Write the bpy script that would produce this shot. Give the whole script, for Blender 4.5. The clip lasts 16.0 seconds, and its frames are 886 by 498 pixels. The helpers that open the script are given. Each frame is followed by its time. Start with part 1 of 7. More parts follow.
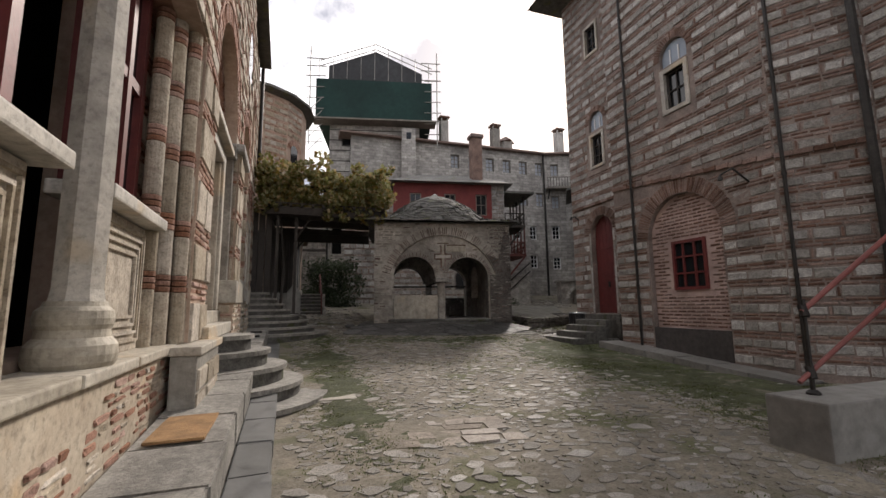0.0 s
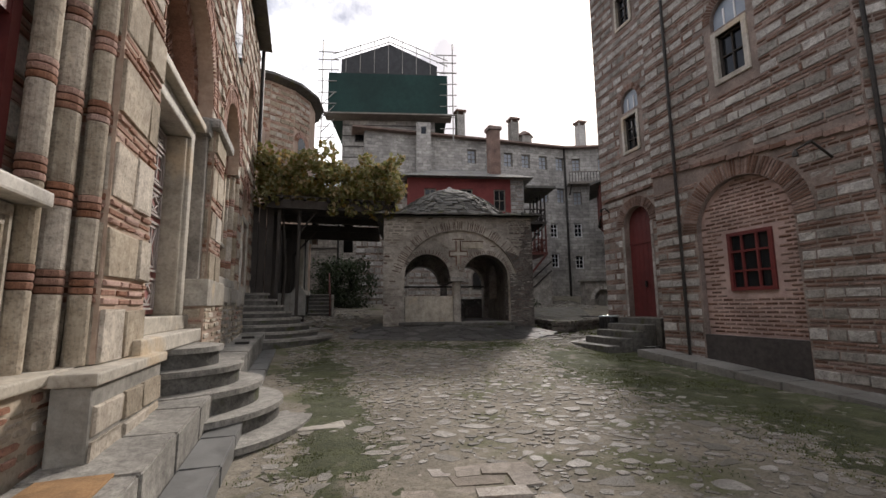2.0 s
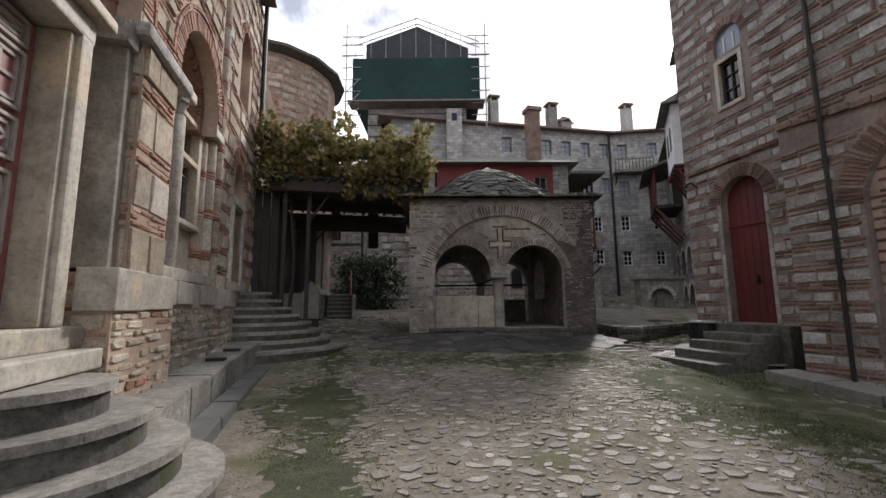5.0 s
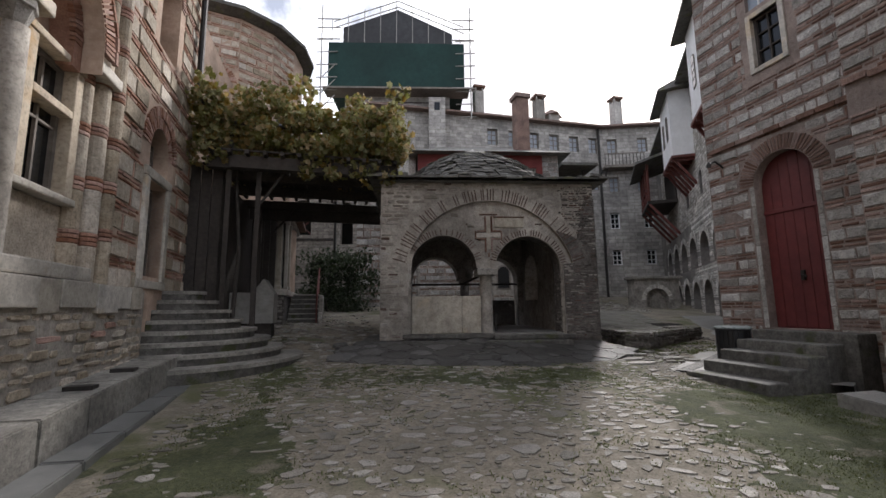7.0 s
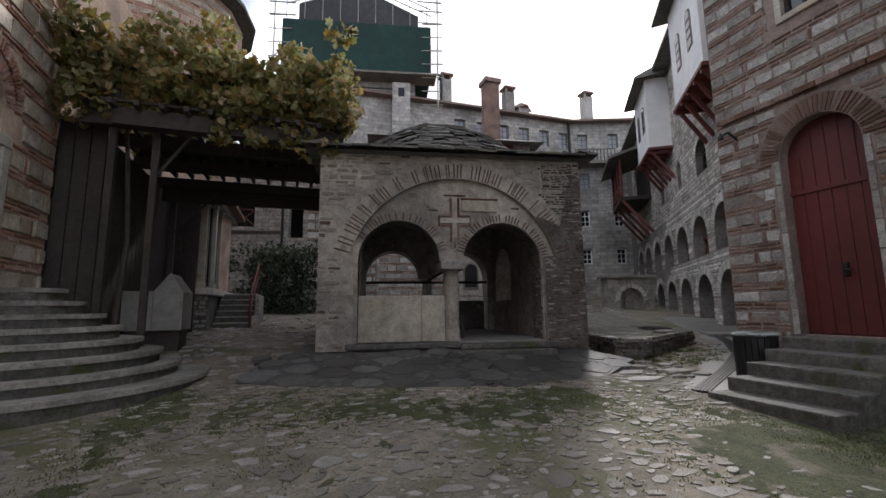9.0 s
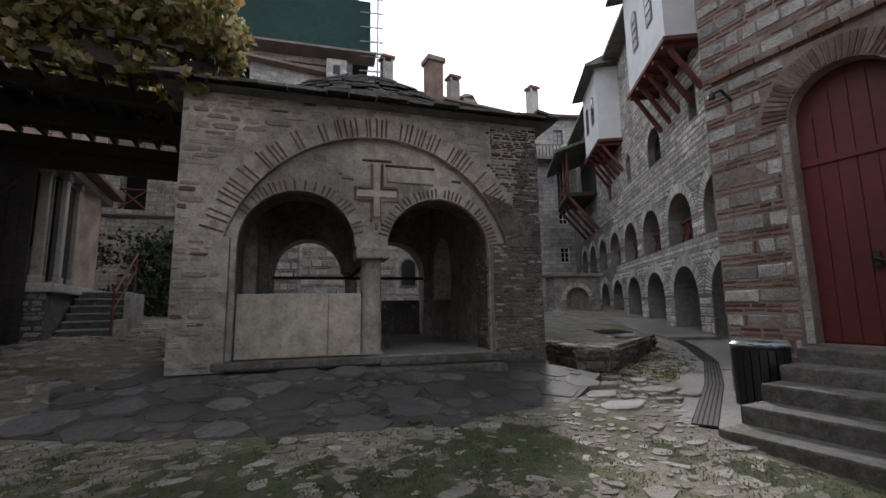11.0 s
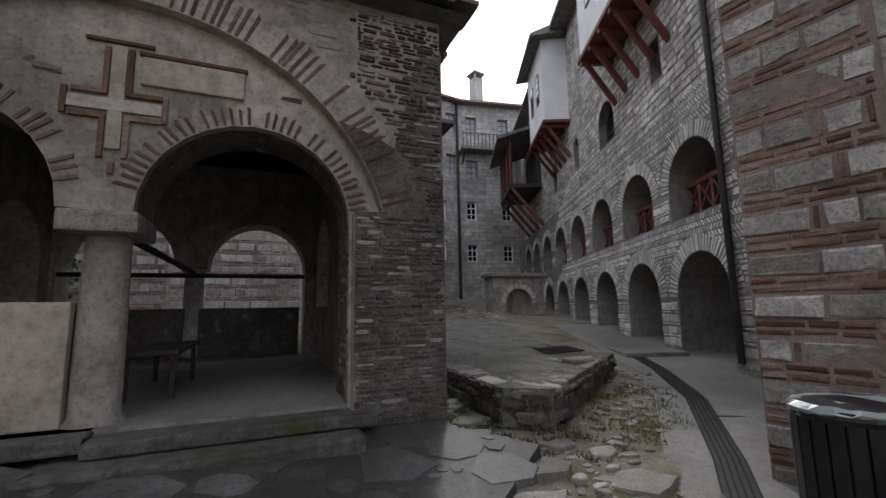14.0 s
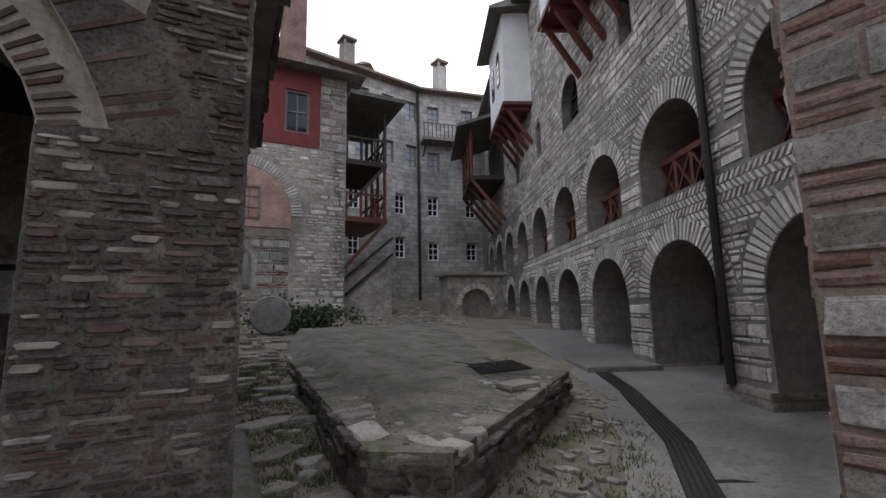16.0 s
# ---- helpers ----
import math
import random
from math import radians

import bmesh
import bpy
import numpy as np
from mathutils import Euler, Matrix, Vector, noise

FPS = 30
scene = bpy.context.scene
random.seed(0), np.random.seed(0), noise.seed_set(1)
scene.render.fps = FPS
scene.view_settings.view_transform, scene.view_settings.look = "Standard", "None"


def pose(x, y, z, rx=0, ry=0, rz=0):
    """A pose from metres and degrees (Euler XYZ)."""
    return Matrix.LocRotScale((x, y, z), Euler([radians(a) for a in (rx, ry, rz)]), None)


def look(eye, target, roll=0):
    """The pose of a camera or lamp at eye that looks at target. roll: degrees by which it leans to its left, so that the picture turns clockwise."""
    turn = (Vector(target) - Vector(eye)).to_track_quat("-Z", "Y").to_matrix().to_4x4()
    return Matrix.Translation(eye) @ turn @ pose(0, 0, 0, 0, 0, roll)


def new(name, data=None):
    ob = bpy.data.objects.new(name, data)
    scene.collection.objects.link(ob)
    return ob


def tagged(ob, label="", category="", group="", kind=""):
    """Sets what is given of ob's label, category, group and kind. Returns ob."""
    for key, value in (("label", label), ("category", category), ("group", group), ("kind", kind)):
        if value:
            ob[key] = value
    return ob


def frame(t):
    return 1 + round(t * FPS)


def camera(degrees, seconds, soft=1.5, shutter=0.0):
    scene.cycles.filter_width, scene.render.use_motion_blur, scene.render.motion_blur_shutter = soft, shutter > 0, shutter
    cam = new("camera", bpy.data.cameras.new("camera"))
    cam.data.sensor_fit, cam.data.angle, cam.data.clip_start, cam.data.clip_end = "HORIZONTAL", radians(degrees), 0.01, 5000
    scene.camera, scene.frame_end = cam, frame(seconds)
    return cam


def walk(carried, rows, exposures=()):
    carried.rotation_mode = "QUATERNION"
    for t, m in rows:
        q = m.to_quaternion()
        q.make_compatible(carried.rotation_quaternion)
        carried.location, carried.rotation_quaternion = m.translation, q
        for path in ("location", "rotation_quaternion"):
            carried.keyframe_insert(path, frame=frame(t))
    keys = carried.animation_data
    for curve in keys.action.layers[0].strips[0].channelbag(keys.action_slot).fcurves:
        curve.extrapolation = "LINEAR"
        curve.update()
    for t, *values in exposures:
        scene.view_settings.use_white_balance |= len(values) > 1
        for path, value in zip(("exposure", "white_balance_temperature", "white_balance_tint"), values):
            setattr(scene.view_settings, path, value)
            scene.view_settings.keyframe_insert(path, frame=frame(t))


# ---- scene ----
cam = camera(92.2, 16.0)
METRES, EYE, TILT, LEAN, TURN = 15.789, 1.5, 0.0, 0.0, -18.9
ROWS = [
    (0.0, 0.0, 0.0, 0.0, 0.09, 7.69, 0.66),
    (0.5, 0.0038, 0.0204, 0.0015, 0.59, 7.73, 0.68),
    (1.0, 0.0055, 0.0428, 0.0013, 1.23, 7.72, 0.59),
    (1.5, 0.0057, 0.0658, 0.0027, 1.82, 7.69, 0.62),
    (2.0, 0.0054, 0.0912, 0.004, 2.47, 7.73, 0.55),
    (2.5, 0.0023, 0.1161, 0.0042, 3.05, 7.75, 0.49),
    (3.0, -0.0012, 0.1448, 0.006, 4.05, 7.77, 0.49),
    (3.5, -0.006, 0.1719, 0.0063, 4.84, 7.78, 0.46),
    (4.0, -0.0104, 0.203, 0.007, 5.67, 7.75, 0.47),
    (6.5, -0.0232, 0.3598, 0.0075, 6.84, 7.96, 0.55),
    (7.0, -0.0231, 0.393, 0.0095, 4.34, 7.93, 0.57),
    (7.5, -0.0216, 0.4236, 0.0104, 1.8, 7.95, 0.66),
    (8.0, -0.0215, 0.4573, 0.0101, 0.44, 7.96, 0.64),
    (8.5, -0.0205, 0.4894, 0.0112, 0.14, 7.89, 0.67),
    (9.0, -0.0184, 0.524, 0.0115, -0.15, 7.96, 0.69),
    (9.5, -0.0144, 0.5564, 0.0125, -1.39, 7.92, 0.75),
    (10.0, -0.0087, 0.5918, 0.0122, -4.07, 7.87, 0.76),
    (12.5, 0.0494, 0.7519, 0.0189, -10.51, 7.81, 0.94),
    (13.0, 0.0674, 0.7823, 0.0205, -11.8, 7.84, 0.98),
    (13.5, 0.0848, 0.8094, 0.0217, -13.08, 7.85, 1.04),
    (14.0, 0.1058, 0.8375, 0.0225, -14.48, 7.84, 1.04),
    (14.5, 0.1255, 0.8635, 0.0236, -15.84, 7.84, 1.06),
    (15.0, 0.147, 0.8891, 0.0243, -16.97, 7.97, 1.07),
    (15.5, 0.1668, 0.9125, 0.0235, -17.72, 7.99, 1.06),
    (16.0, 0.1912, 0.9371, 0.0237, -18.14, 7.94, 1.1),
]
walk(cam, [(t, pose(0, 0, EYE, TILT, LEAN, TURN) @ pose(METRES * x, METRES * y, METRES * z, 90 + pitch, roll, yaw)) for t, x, y, z, yaw, pitch, roll in ROWS],
     [(0.0, 0.12, 6750, 14), (4.0, 0.12, 6350, 13), (6.5, 0.30, 6250, 13), (10.0, 0.33, 6130, 13), (12.5, 0.36, 6100, 13), (15.0, 0.52, 6100, 13), (16.0, 0.55, 6100, 14)])

# ---------- world, sun, exposure ----------
SUN_AZ, SUN_EL = 37.5, 32.0          # degrees clockwise from +y, and above the horizon
world = bpy.data.worlds.new("sky")
scene.world = world
world.use_nodes = True
wn = world.node_tree
wn.nodes.clear()
w_out = wn.nodes.new("ShaderNodeOutputWorld")
w_bg = wn.nodes.new("ShaderNodeBackground")
w_sky = wn.nodes.new("ShaderNodeTexSky")
w_sky.sky_type = "NISHITA"
w_sky.sun_disc = False
w_sky.sun_elevation = radians(SUN_EL)
w_sky.sun_rotation = radians(SUN_AZ)
w_sky.air_density, w_sky.dust_density, w_sky.ozone_density = 1.0, 4.0, 1.0
w_tc = wn.nodes.new("ShaderNodeTexCoord")
w_noise = wn.nodes.new("ShaderNodeTexNoise")
w_noise.inputs["Scale"].default_value = 3.2
w_noise.inputs["Detail"].default_value = 7.0
w_noise.inputs["Roughness"].default_value = 0.55
w_ramp = wn.nodes.new("ShaderNodeValToRGB")
w_ramp.color_ramp.elements[0].position = 0.45
w_ramp.color_ramp.elements[0].color = (3.4, 3.7, 4.4, 1)
w_ramp.color_ramp.elements[1].position = 0.56
w_ramp.color_ramp.elements[1].color = (13.6, 13.6, 13.7, 1)
w_mix = wn.nodes.new("ShaderNodeMixRGB")
w_mix.inputs[0].default_value = 0.82
wn.links.new(w_tc.outputs["Generated"], w_noise.inputs["Vector"])
wn.links.new(w_noise.outputs["Fac"], w_ramp.inputs["Fac"])
wn.links.new(w_sky.outputs[0], w_mix.inputs[1])
wn.links.new(w_ramp.outputs[0], w_mix.inputs[2])
wn.links.new(w_mix.outputs[0], w_bg.inputs["Color"])
w_bg.inputs["Strength"].default_value = 0.14
wn.links.new(w_bg.outputs[0], w_out.inputs["Surface"])

sun_data = bpy.data.lights.new("sun", "SUN")
sun_data.energy, sun_data.angle, sun_data.color = 3.1, radians(7), (1.0, 0.945, 0.87)
sun = new("sun", sun_data)
_az, _el = radians(SUN_AZ), radians(SUN_EL)
SUN_WAY = Vector((math.sin(_az) * math.cos(_el), math.cos(_az) * math.cos(_el), math.sin(_el)))
sun.matrix_world = look(SUN_WAY * 60, (0, 0, 0))

# ---------- materials ----------


def rgb(c, k=1.0):
    return (c[0] * k, c[1] * k, c[2] * k, 1)


def material(name, dark, light, rough=0.85, scale=6.0, bump=0.25, metal=0.0, vary=0.0, stain=0.35, per="none", moss=None, wet=None, grit=0.0, blocks=None):
    """Two scales of noise between two colours; vary: change from piece to piece; stain: large dull patches; moss: a colour in patches."""
    m = bpy.data.materials.new(name)
    m.use_nodes = True
    nt = m.node_tree
    b = nt.nodes["Principled BSDF"]
    n, l = nt.nodes.new, nt.links.new
    geo = n("ShaderNodeNewGeometry")
    fine, big = n("ShaderNodeTexNoise"), n("ShaderNodeTexNoise")
    fine.inputs["Scale"].default_value = scale
    fine.inputs["Detail"].default_value = 8
    fine.inputs["Roughness"].default_value = 0.7
    big.inputs["Scale"].default_value = scale * 0.12
    big.inputs["Detail"].default_value = 5
    l(geo.outputs["Position"], fine.inputs["Vector"])
    l(geo.outputs["Position"], big.inputs["Vector"])
    ramp = n("ShaderNodeValToRGB")
    ramp.color_ramp.elements[0].position, ramp.color_ramp.elements[0].color = 0.32, rgb(dark)
    ramp.color_ramp.elements[1].position, ramp.color_ramp.elements[1].color = 0.68, rgb(light)
    l(fine.outputs["Fac"], ramp.inputs["Fac"])
    out = ramp.outputs[0]
    st = n("ShaderNodeValToRGB")
    st.color_ramp.elements[0].position, st.color_ramp.elements[0].color = 0.35, (1 - stain,) * 3 + (1,)
    st.color_ramp.elements[1].position, st.color_ramp.elements[1].color = 0.62, (1, 1, 1, 1)
    l(big.outputs["Fac"], st.inputs["Fac"])
    mul = n("ShaderNodeMixRGB")
    mul.blend_type = "MULTIPLY"
    mul.inputs[0].default_value = 1
    l(out, mul.inputs[1])
    l(st.outputs[0], mul.inputs[2])
    out = mul.outputs[0]
    if vary:
        src = n("ShaderNodeObjectInfo").outputs["Random"] if per == "object" else geo.outputs["Random Per Island"]
        if per == "both":
            add = n("ShaderNodeMath")
            add.operation = "ADD"
            l(n("ShaderNodeObjectInfo").outputs["Random"], add.inputs[0])
            l(geo.outputs["Random Per Island"], add.inputs[1])
            fr = n("ShaderNodeMath")
            fr.operation = "FRACT"
            l(add.outputs[0], fr.inputs[0])
            src = fr.outputs[0]
        mr = n("ShaderNodeMapRange")
        mr.inputs["To Min"].default_value, mr.inputs["To Max"].default_value = 1 - vary, 1 + vary * 0.55
        l(src, mr.inputs["Value"])
        hs = n("ShaderNodeHueSaturation")
        l(mr.outputs[0], hs.inputs["Value"])
        mr2 = n("ShaderNodeMapRange")
        mr2.inputs["To Min"].default_value, mr2.inputs["To Max"].default_value = 1.25, 0.7
        l(src, mr2.inputs["Value"])
        l(mr2.outputs[0], hs.inputs["Saturation"])
        l(out, hs.inputs["Color"])
        out = hs.outputs[0]
    if moss:
        mn = n("ShaderNodeTexNoise")
        mn.inputs["Scale"].default_value, mn.inputs["Detail"].default_value = moss[1], 9
        l(geo.outputs["Position"], mn.inputs["Vector"])
        mp = n("ShaderNodeValToRGB")
        mp.color_ramp.elements[0].position, mp.color_ramp.elements[1].position = moss[2], moss[2] + 0.1
        l(mn.outputs["Fac"], mp.inputs["Fac"])
        mx = n("ShaderNodeMixRGB")
        l(mp.outputs[0], mx.inputs[0])
        l(out, mx.inputs[1])
        mx.inputs[2].default_value = rgb(moss[0])
        out = mx.outputs[0]
    if grit:
        pit = n("ShaderNodeTexNoise")
        pit.inputs["Scale"].default_value, pit.inputs["Detail"].default_value, pit.inputs["Roughness"].default_value = scale * 4.5, 6, 0.65
        l(geo.outputs["Position"], pit.inputs["Vector"])
        pr = n("ShaderNodeValToRGB")
        pr.color_ramp.elements[0].position, pr.color_ramp.elements[0].color = 0.36, (1 - 0.55 * grit,) * 3 + (1,)
        pr.color_ramp.elements[1].position, pr.color_ramp.elements[1].color = 0.47, (1, 1, 1, 1)
        pale = pr.color_ramp.elements.new(0.70)
        pale.color = (1 + 0.3 * grit,) * 3 + (1,)
        l(pit.outputs["Fac"], pr.inputs["Fac"])
        gm = n("ShaderNodeMixRGB")
        gm.blend_type = "MULTIPLY"
        gm.inputs[0].default_value = 1
        l(out, gm.inputs[1])
        l(pr.outputs[0], gm.inputs[2])
        out = gm.outputs[0]
    if blocks:
        bt = n("ShaderNodeTexBrick")
        bt.inputs["Color1"].default_value, bt.inputs["Color2"].default_value, bt.inputs["Mortar"].default_value = (0.72, 0.71, 0.70, 1), (1.12, 1.1, 1.07, 1), (0.62, 0.6, 0.58, 1)
        bt.inputs["Scale"].default_value = 1.0
        bt.inputs["Mortar Size"].default_value, bt.inputs["Mortar Smooth"].default_value = 0.022, 0.6
        bt.inputs["Brick Width"].default_value, bt.inputs["Row Height"].default_value = blocks
        sep, com = n("ShaderNodeSeparateXYZ"), n("ShaderNodeCombineXYZ")
        wob = n("ShaderNodeVectorMath")
        wob.operation = "MULTIPLY_ADD"
        wob.inputs[1].default_value = (0.16, 0.16, 0.16)
        l(big.outputs["Color"], wob.inputs[0])
        l(geo.outputs["Position"], wob.inputs[2])
        l(wob.outputs[0], sep.inputs[0])
        across = n("ShaderNodeMath")
        across.operation = "ADD"
        l(sep.outputs["X"], across.inputs[0])
        l(sep.outputs["Y"], across.inputs[1])
        l(across.outputs[0], com.inputs["X"])
        l(sep.outputs["Z"], com.inputs["Y"])
        l(com.outputs[0], bt.inputs["Vector"])
        bm_ = n("ShaderNodeMixRGB")
        bm_.blend_type = "MULTIPLY"
        bm_.inputs[0].default_value = 1
        l(out, bm_.inputs[1])
        l(bt.outputs["Color"], bm_.inputs[2])
        out = bm_.outputs[0]
    l(out, b.inputs["Base Color"])
    b.inputs["Metallic"].default_value = metal
    if wet:
        wr = n("ShaderNodeMapRange")
        wr.inputs["From Min"].default_value, wr.inputs["From Max"].default_value = 0.35, 0.65
        wr.inputs["To Min"].default_value, wr.inputs["To Max"].default_value = wet, rough
        l(fine.outputs["Fac"], wr.inputs["Value"])
        l(wr.outputs[0], b.inputs["Roughness"])
    else:
        b.inputs["Roughness"].default_value = rough
    if bump:
        bp = n("ShaderNodeBump")
        bp.inputs["Strength"].default_value, bp.inputs["Distance"].default_value = bump, 0.02
        l(fine.outputs["Fac"], bp.inputs["Height"])
        last = bp
        if grit:
            b2 = n("ShaderNodeBump")
            b2.inputs["Strength"].default_value, b2.inputs["Distance"].default_value = min(1.0, grit), 0.008
            l(pit.outputs["Fac"], b2.inputs["Height"])
            l(bp.outputs[0], b2.inputs["Normal"])
            last = b2
        l(last.outputs[0], b.inputs["Normal"])
    return m


def glass_material(name):
    m = bpy.data.materials.new(name)
    m.use_nodes = True
    b = m.node_tree.nodes["Principled BSDF"]
    b.inputs["Base Color"].default_value = (0.012, 0.014, 0.016, 1)
    b.inputs["Roughness"].default_value = 0.06
    return m


M_ground = material("soil_and_grass", (0.152, 0.134, 0.102), (0.292, 0.258, 0.202), 0.95, 9.0, 0.9, stain=0.3, moss=((0.098, 0.100, 0.047), 0.9, 0.54), grit=0.7)
M_cobble = material("worn_cobble", (0.21, 0.195, 0.167), (0.395, 0.365, 0.313), 0.8, 16, 0.9, vary=0.5, per="both", stain=0.4, wet=0.5, grit=0.9)
M_slate = material("grey_slab", (0.13, 0.13, 0.125), (0.25, 0.25, 0.24), 0.6, 5, 0.3, vary=0.2, per="both", wet=0.4)
M_marble = material("weathered_marble", (0.35, 0.315, 0.26), (0.63, 0.58, 0.49), 0.65, 5, 0.35, vary=0.18, per="both", stain=0.35, moss=((0.48, 0.385, 0.265), 1.3, 0.6), grit=0.4)
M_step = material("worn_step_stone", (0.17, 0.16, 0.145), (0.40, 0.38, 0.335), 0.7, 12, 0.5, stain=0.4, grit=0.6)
M_stone = material("grey_ashlar", (0.25, 0.235, 0.215), (0.52, 0.495, 0.455), 0.9, 9, 1.0, vary=0.4, per="both", stain=0.3, grit=0.7)
M_warm = material("warm_ashlar", (0.36, 0.295, 0.22), (0.63, 0.55, 0.435), 0.9, 8, 0.9, vary=0.3, per="both", stain=0.35, grit=0.6)
M_brick = material("old_brick", (0.175, 0.103, 0.079), (0.31, 0.195, 0.15), 0.92, 14, 0.5, vary=0.45, per="both", stain=0.45, grit=0.7)
M_brickwarm = material("pale_brick", (0.32, 0.165, 0.115), (0.49, 0.28, 0.20), 0.92, 14, 0.5, vary=0.4, per="both", stain=0.35, grit=0.6)
M_mortar = material("red_mortar", (0.205, 0.160, 0.138), (0.33, 0.270, 0.238), 0.95, 12, 0.5, stain=0.4, grit=0.5)
M_mortarwarm = material("warm_mortar", (0.43, 0.305, 0.23), (0.58, 0.445, 0.345), 0.95, 12, 0.5, stain=0.4)
M_mortargrey = material("grey_mortar", (0.20, 0.19, 0.17), (0.36, 0.34, 0.30), 0.95, 10, 0.6, stain=0.4)
M_plaster = material("aged_lime_plaster", (0.29, 0.26, 0.228), (0.53, 0.49, 0.425), 0.95, 6, 0.7, stain=0.5, moss=((0.21, 0.19, 0.165), 2.4, 0.57), grit=0.5)
M_rubble = material("rubble_wall", (0.18, 0.165, 0.148), (0.47, 0.44, 0.395), 0.95, 3.2, 0.9, stain=0.35, grit=0.7)
M_farstone = material("distant_masonry", (0.27, 0.257, 0.245), (0.55, 0.53, 0.50), 0.95, 2.6, 0.8, stain=0.35, blocks=(0.62, 0.27))
M_white = material("white_limewash", (0.66, 0.66, 0.65), (0.80, 0.80, 0.80), 0.8, 2, 0.1, stain=0.12)
M_redwash = material("red_limewash", (0.165, 0.036, 0.034), (0.24, 0.056, 0.05), 0.9, 3, 0.2, stain=0.4)
M_reddoor = material("red_door_paint", (0.10, 0.017, 0.017), (0.145, 0.026, 0.025), 0.6, 5, 0.15, stain=0.35)
M_redwood = material("red_brown_timber", (0.10, 0.028, 0.022), (0.17, 0.048, 0.036), 0.6, 8, 0.2, stain=0.3)
M_maroon = material("maroon_joinery", (0.10, 0.014, 0.014), (0.17, 0.030, 0.026), 0.5, 7, 0.2, stain=0.3)
M_wood = material("dark_weathered_wood", (0.026, 0.022, 0.019), (0.066, 0.054, 0.046), 0.8, 10, 0.4, stain=0.3)
M_greywood = material("grey_weathered_wood", (0.14, 0.12, 0.10), (0.26, 0.23, 0.20), 0.85, 9, 0.3, stain=0.3)
M_roof = material("stone_slab_roof", (0.095, 0.092, 0.083), (0.215, 0.207, 0.187), 0.9, 5, 0.5, vary=0.35, per="both", moss=((0.11, 0.112, 0.06), 2.2, 0.58), grit=0.5)
M_tile = material("brown_roof_tile", (0.15, 0.09, 0.07), (0.27, 0.17, 0.13), 0.9, 4, 0.5, vary=0.2, per="both")
M_net = material("green_scaffold_net", (0.008, 0.032, 0.028), (0.013, 0.046, 0.040), 0.9, 3, 0.2, stain=0.3)
M_tar = material("dark_roof_sheet", (0.022, 0.023, 0.026), (0.045, 0.046, 0.05), 0.7, 3, 0.2)
M_steel = material("scaffold_steel", (0.25, 0.24, 0.22), (0.42, 0.40, 0.37), 0.5, 9, 0.1, metal=0.6)
M_iron = material("dark_iron", (0.02, 0.018, 0.017), (0.05, 0.045, 0.04), 0.55, 14, 0.2, metal=0.4)
M_redsteel = material("red_painted_pipe", (0.17, 0.04, 0.035), (0.27, 0.07, 0.055), 0.5, 12, 0.2)
M_concrete = material("pale_concrete", (0.22, 0.21, 0.195), (0.36, 0.35, 0.325), 0.9, 5, 0.3, stain=0.4)
M_path = material("cement_path", (0.16, 0.153, 0.14), (0.30, 0.288, 0.265), 0.75, 4, 0.4, stain=0.45, wet=0.45, grit=0.5)
# dark stone with moss; step risers use it with shade in its tone
M_darkstep = material("mossy_and_shaded_stone", (0.05, 0.047, 0.042), (0.17, 0.162, 0.145), 0.75, 8, 0.6, stain=0.4, moss=((0.05, 0.055, 0.02), 2.5, 0.58), grit=0.7)
M_flag = material("damp_dark_flag", (0.06, 0.057, 0.053), (0.16, 0.153, 0.142), 0.65, 7, 0.5, vary=0.5, per="both", wet=0.45, stain=0.4, grit=0.7)
# dark rubble; on the arcade's back wall its tone paints interior shade
M_darkrubble = material("dark_and_shaded_rubble", (0.075, 0.064, 0.056), (0.195, 0.172, 0.152), 0.95, 9, 1.0, vary=0.5, per="both", stain=0.45, grit=1.0)
M_darkmortar = material("dark_mortar", (0.085, 0.076, 0.067), (0.20, 0.182, 0.163), 0.95, 11, 1.0, stain=0.5, moss=((0.26, 0.242, 0.22), 4.2, 0.6), grit=1.0)
M_logmortar = material("dark_joint_mortar", (0.17, 0.158, 0.145), (0.31, 0.29, 0.265), 0.95, 8, 0.6, stain=0.4)
M_turf = material("trodden_turf", (0.040, 0.050, 0.020), (0.100, 0.108, 0.048), 0.95, 22, 1.0, stain=0.35, moss=((0.15, 0.132, 0.098), 2.8, 0.56), grit=0.9)
M_logstone = material("pale_range_stone", (0.42, 0.39, 0.345), (0.72, 0.68, 0.61), 0.9, 8, 0.9, vary=0.4, per="both", stain=0.3, grit=0.6)
M_shutter = material("faded_blue_shutter", (0.24, 0.265, 0.30), (0.36, 0.39, 0.43), 0.6, 3, 0.1, stain=0.3)
M_reveal = material("coursed_rubble", (0.20, 0.185, 0.165), (0.46, 0.43, 0.385), 0.95, 5, 0.9, stain=0.35, grit=0.7, blocks=(0.42, 0.17))
M_flaking = material("flaking_warm_plaster", (0.44, 0.36, 0.27), (0.64, 0.56, 0.44), 0.95, 4, 0.6, stain=0.35, moss=((0.52, 0.36, 0.20), 1.1, 0.55), grit=0.5)
M_glass = glass_material("dark_glass")
# near-black that paints shade into ceilings, rooms and openings; also a path joint
M_dark = material("shade_and_joint_black", (0.012, 0.011, 0.010), (0.022, 0.02, 0.018), 0.95, 4, 0.0)
M_mat = material("coir_mat", (0.30, 0.17, 0.075), (0.45, 0.27, 0.13), 0.98, 60, 0.6)
M_plastic = material("black_plastic", (0.010, 0.010, 0.011), (0.022, 0.022, 0.024), 0.4, 20, 0.1)
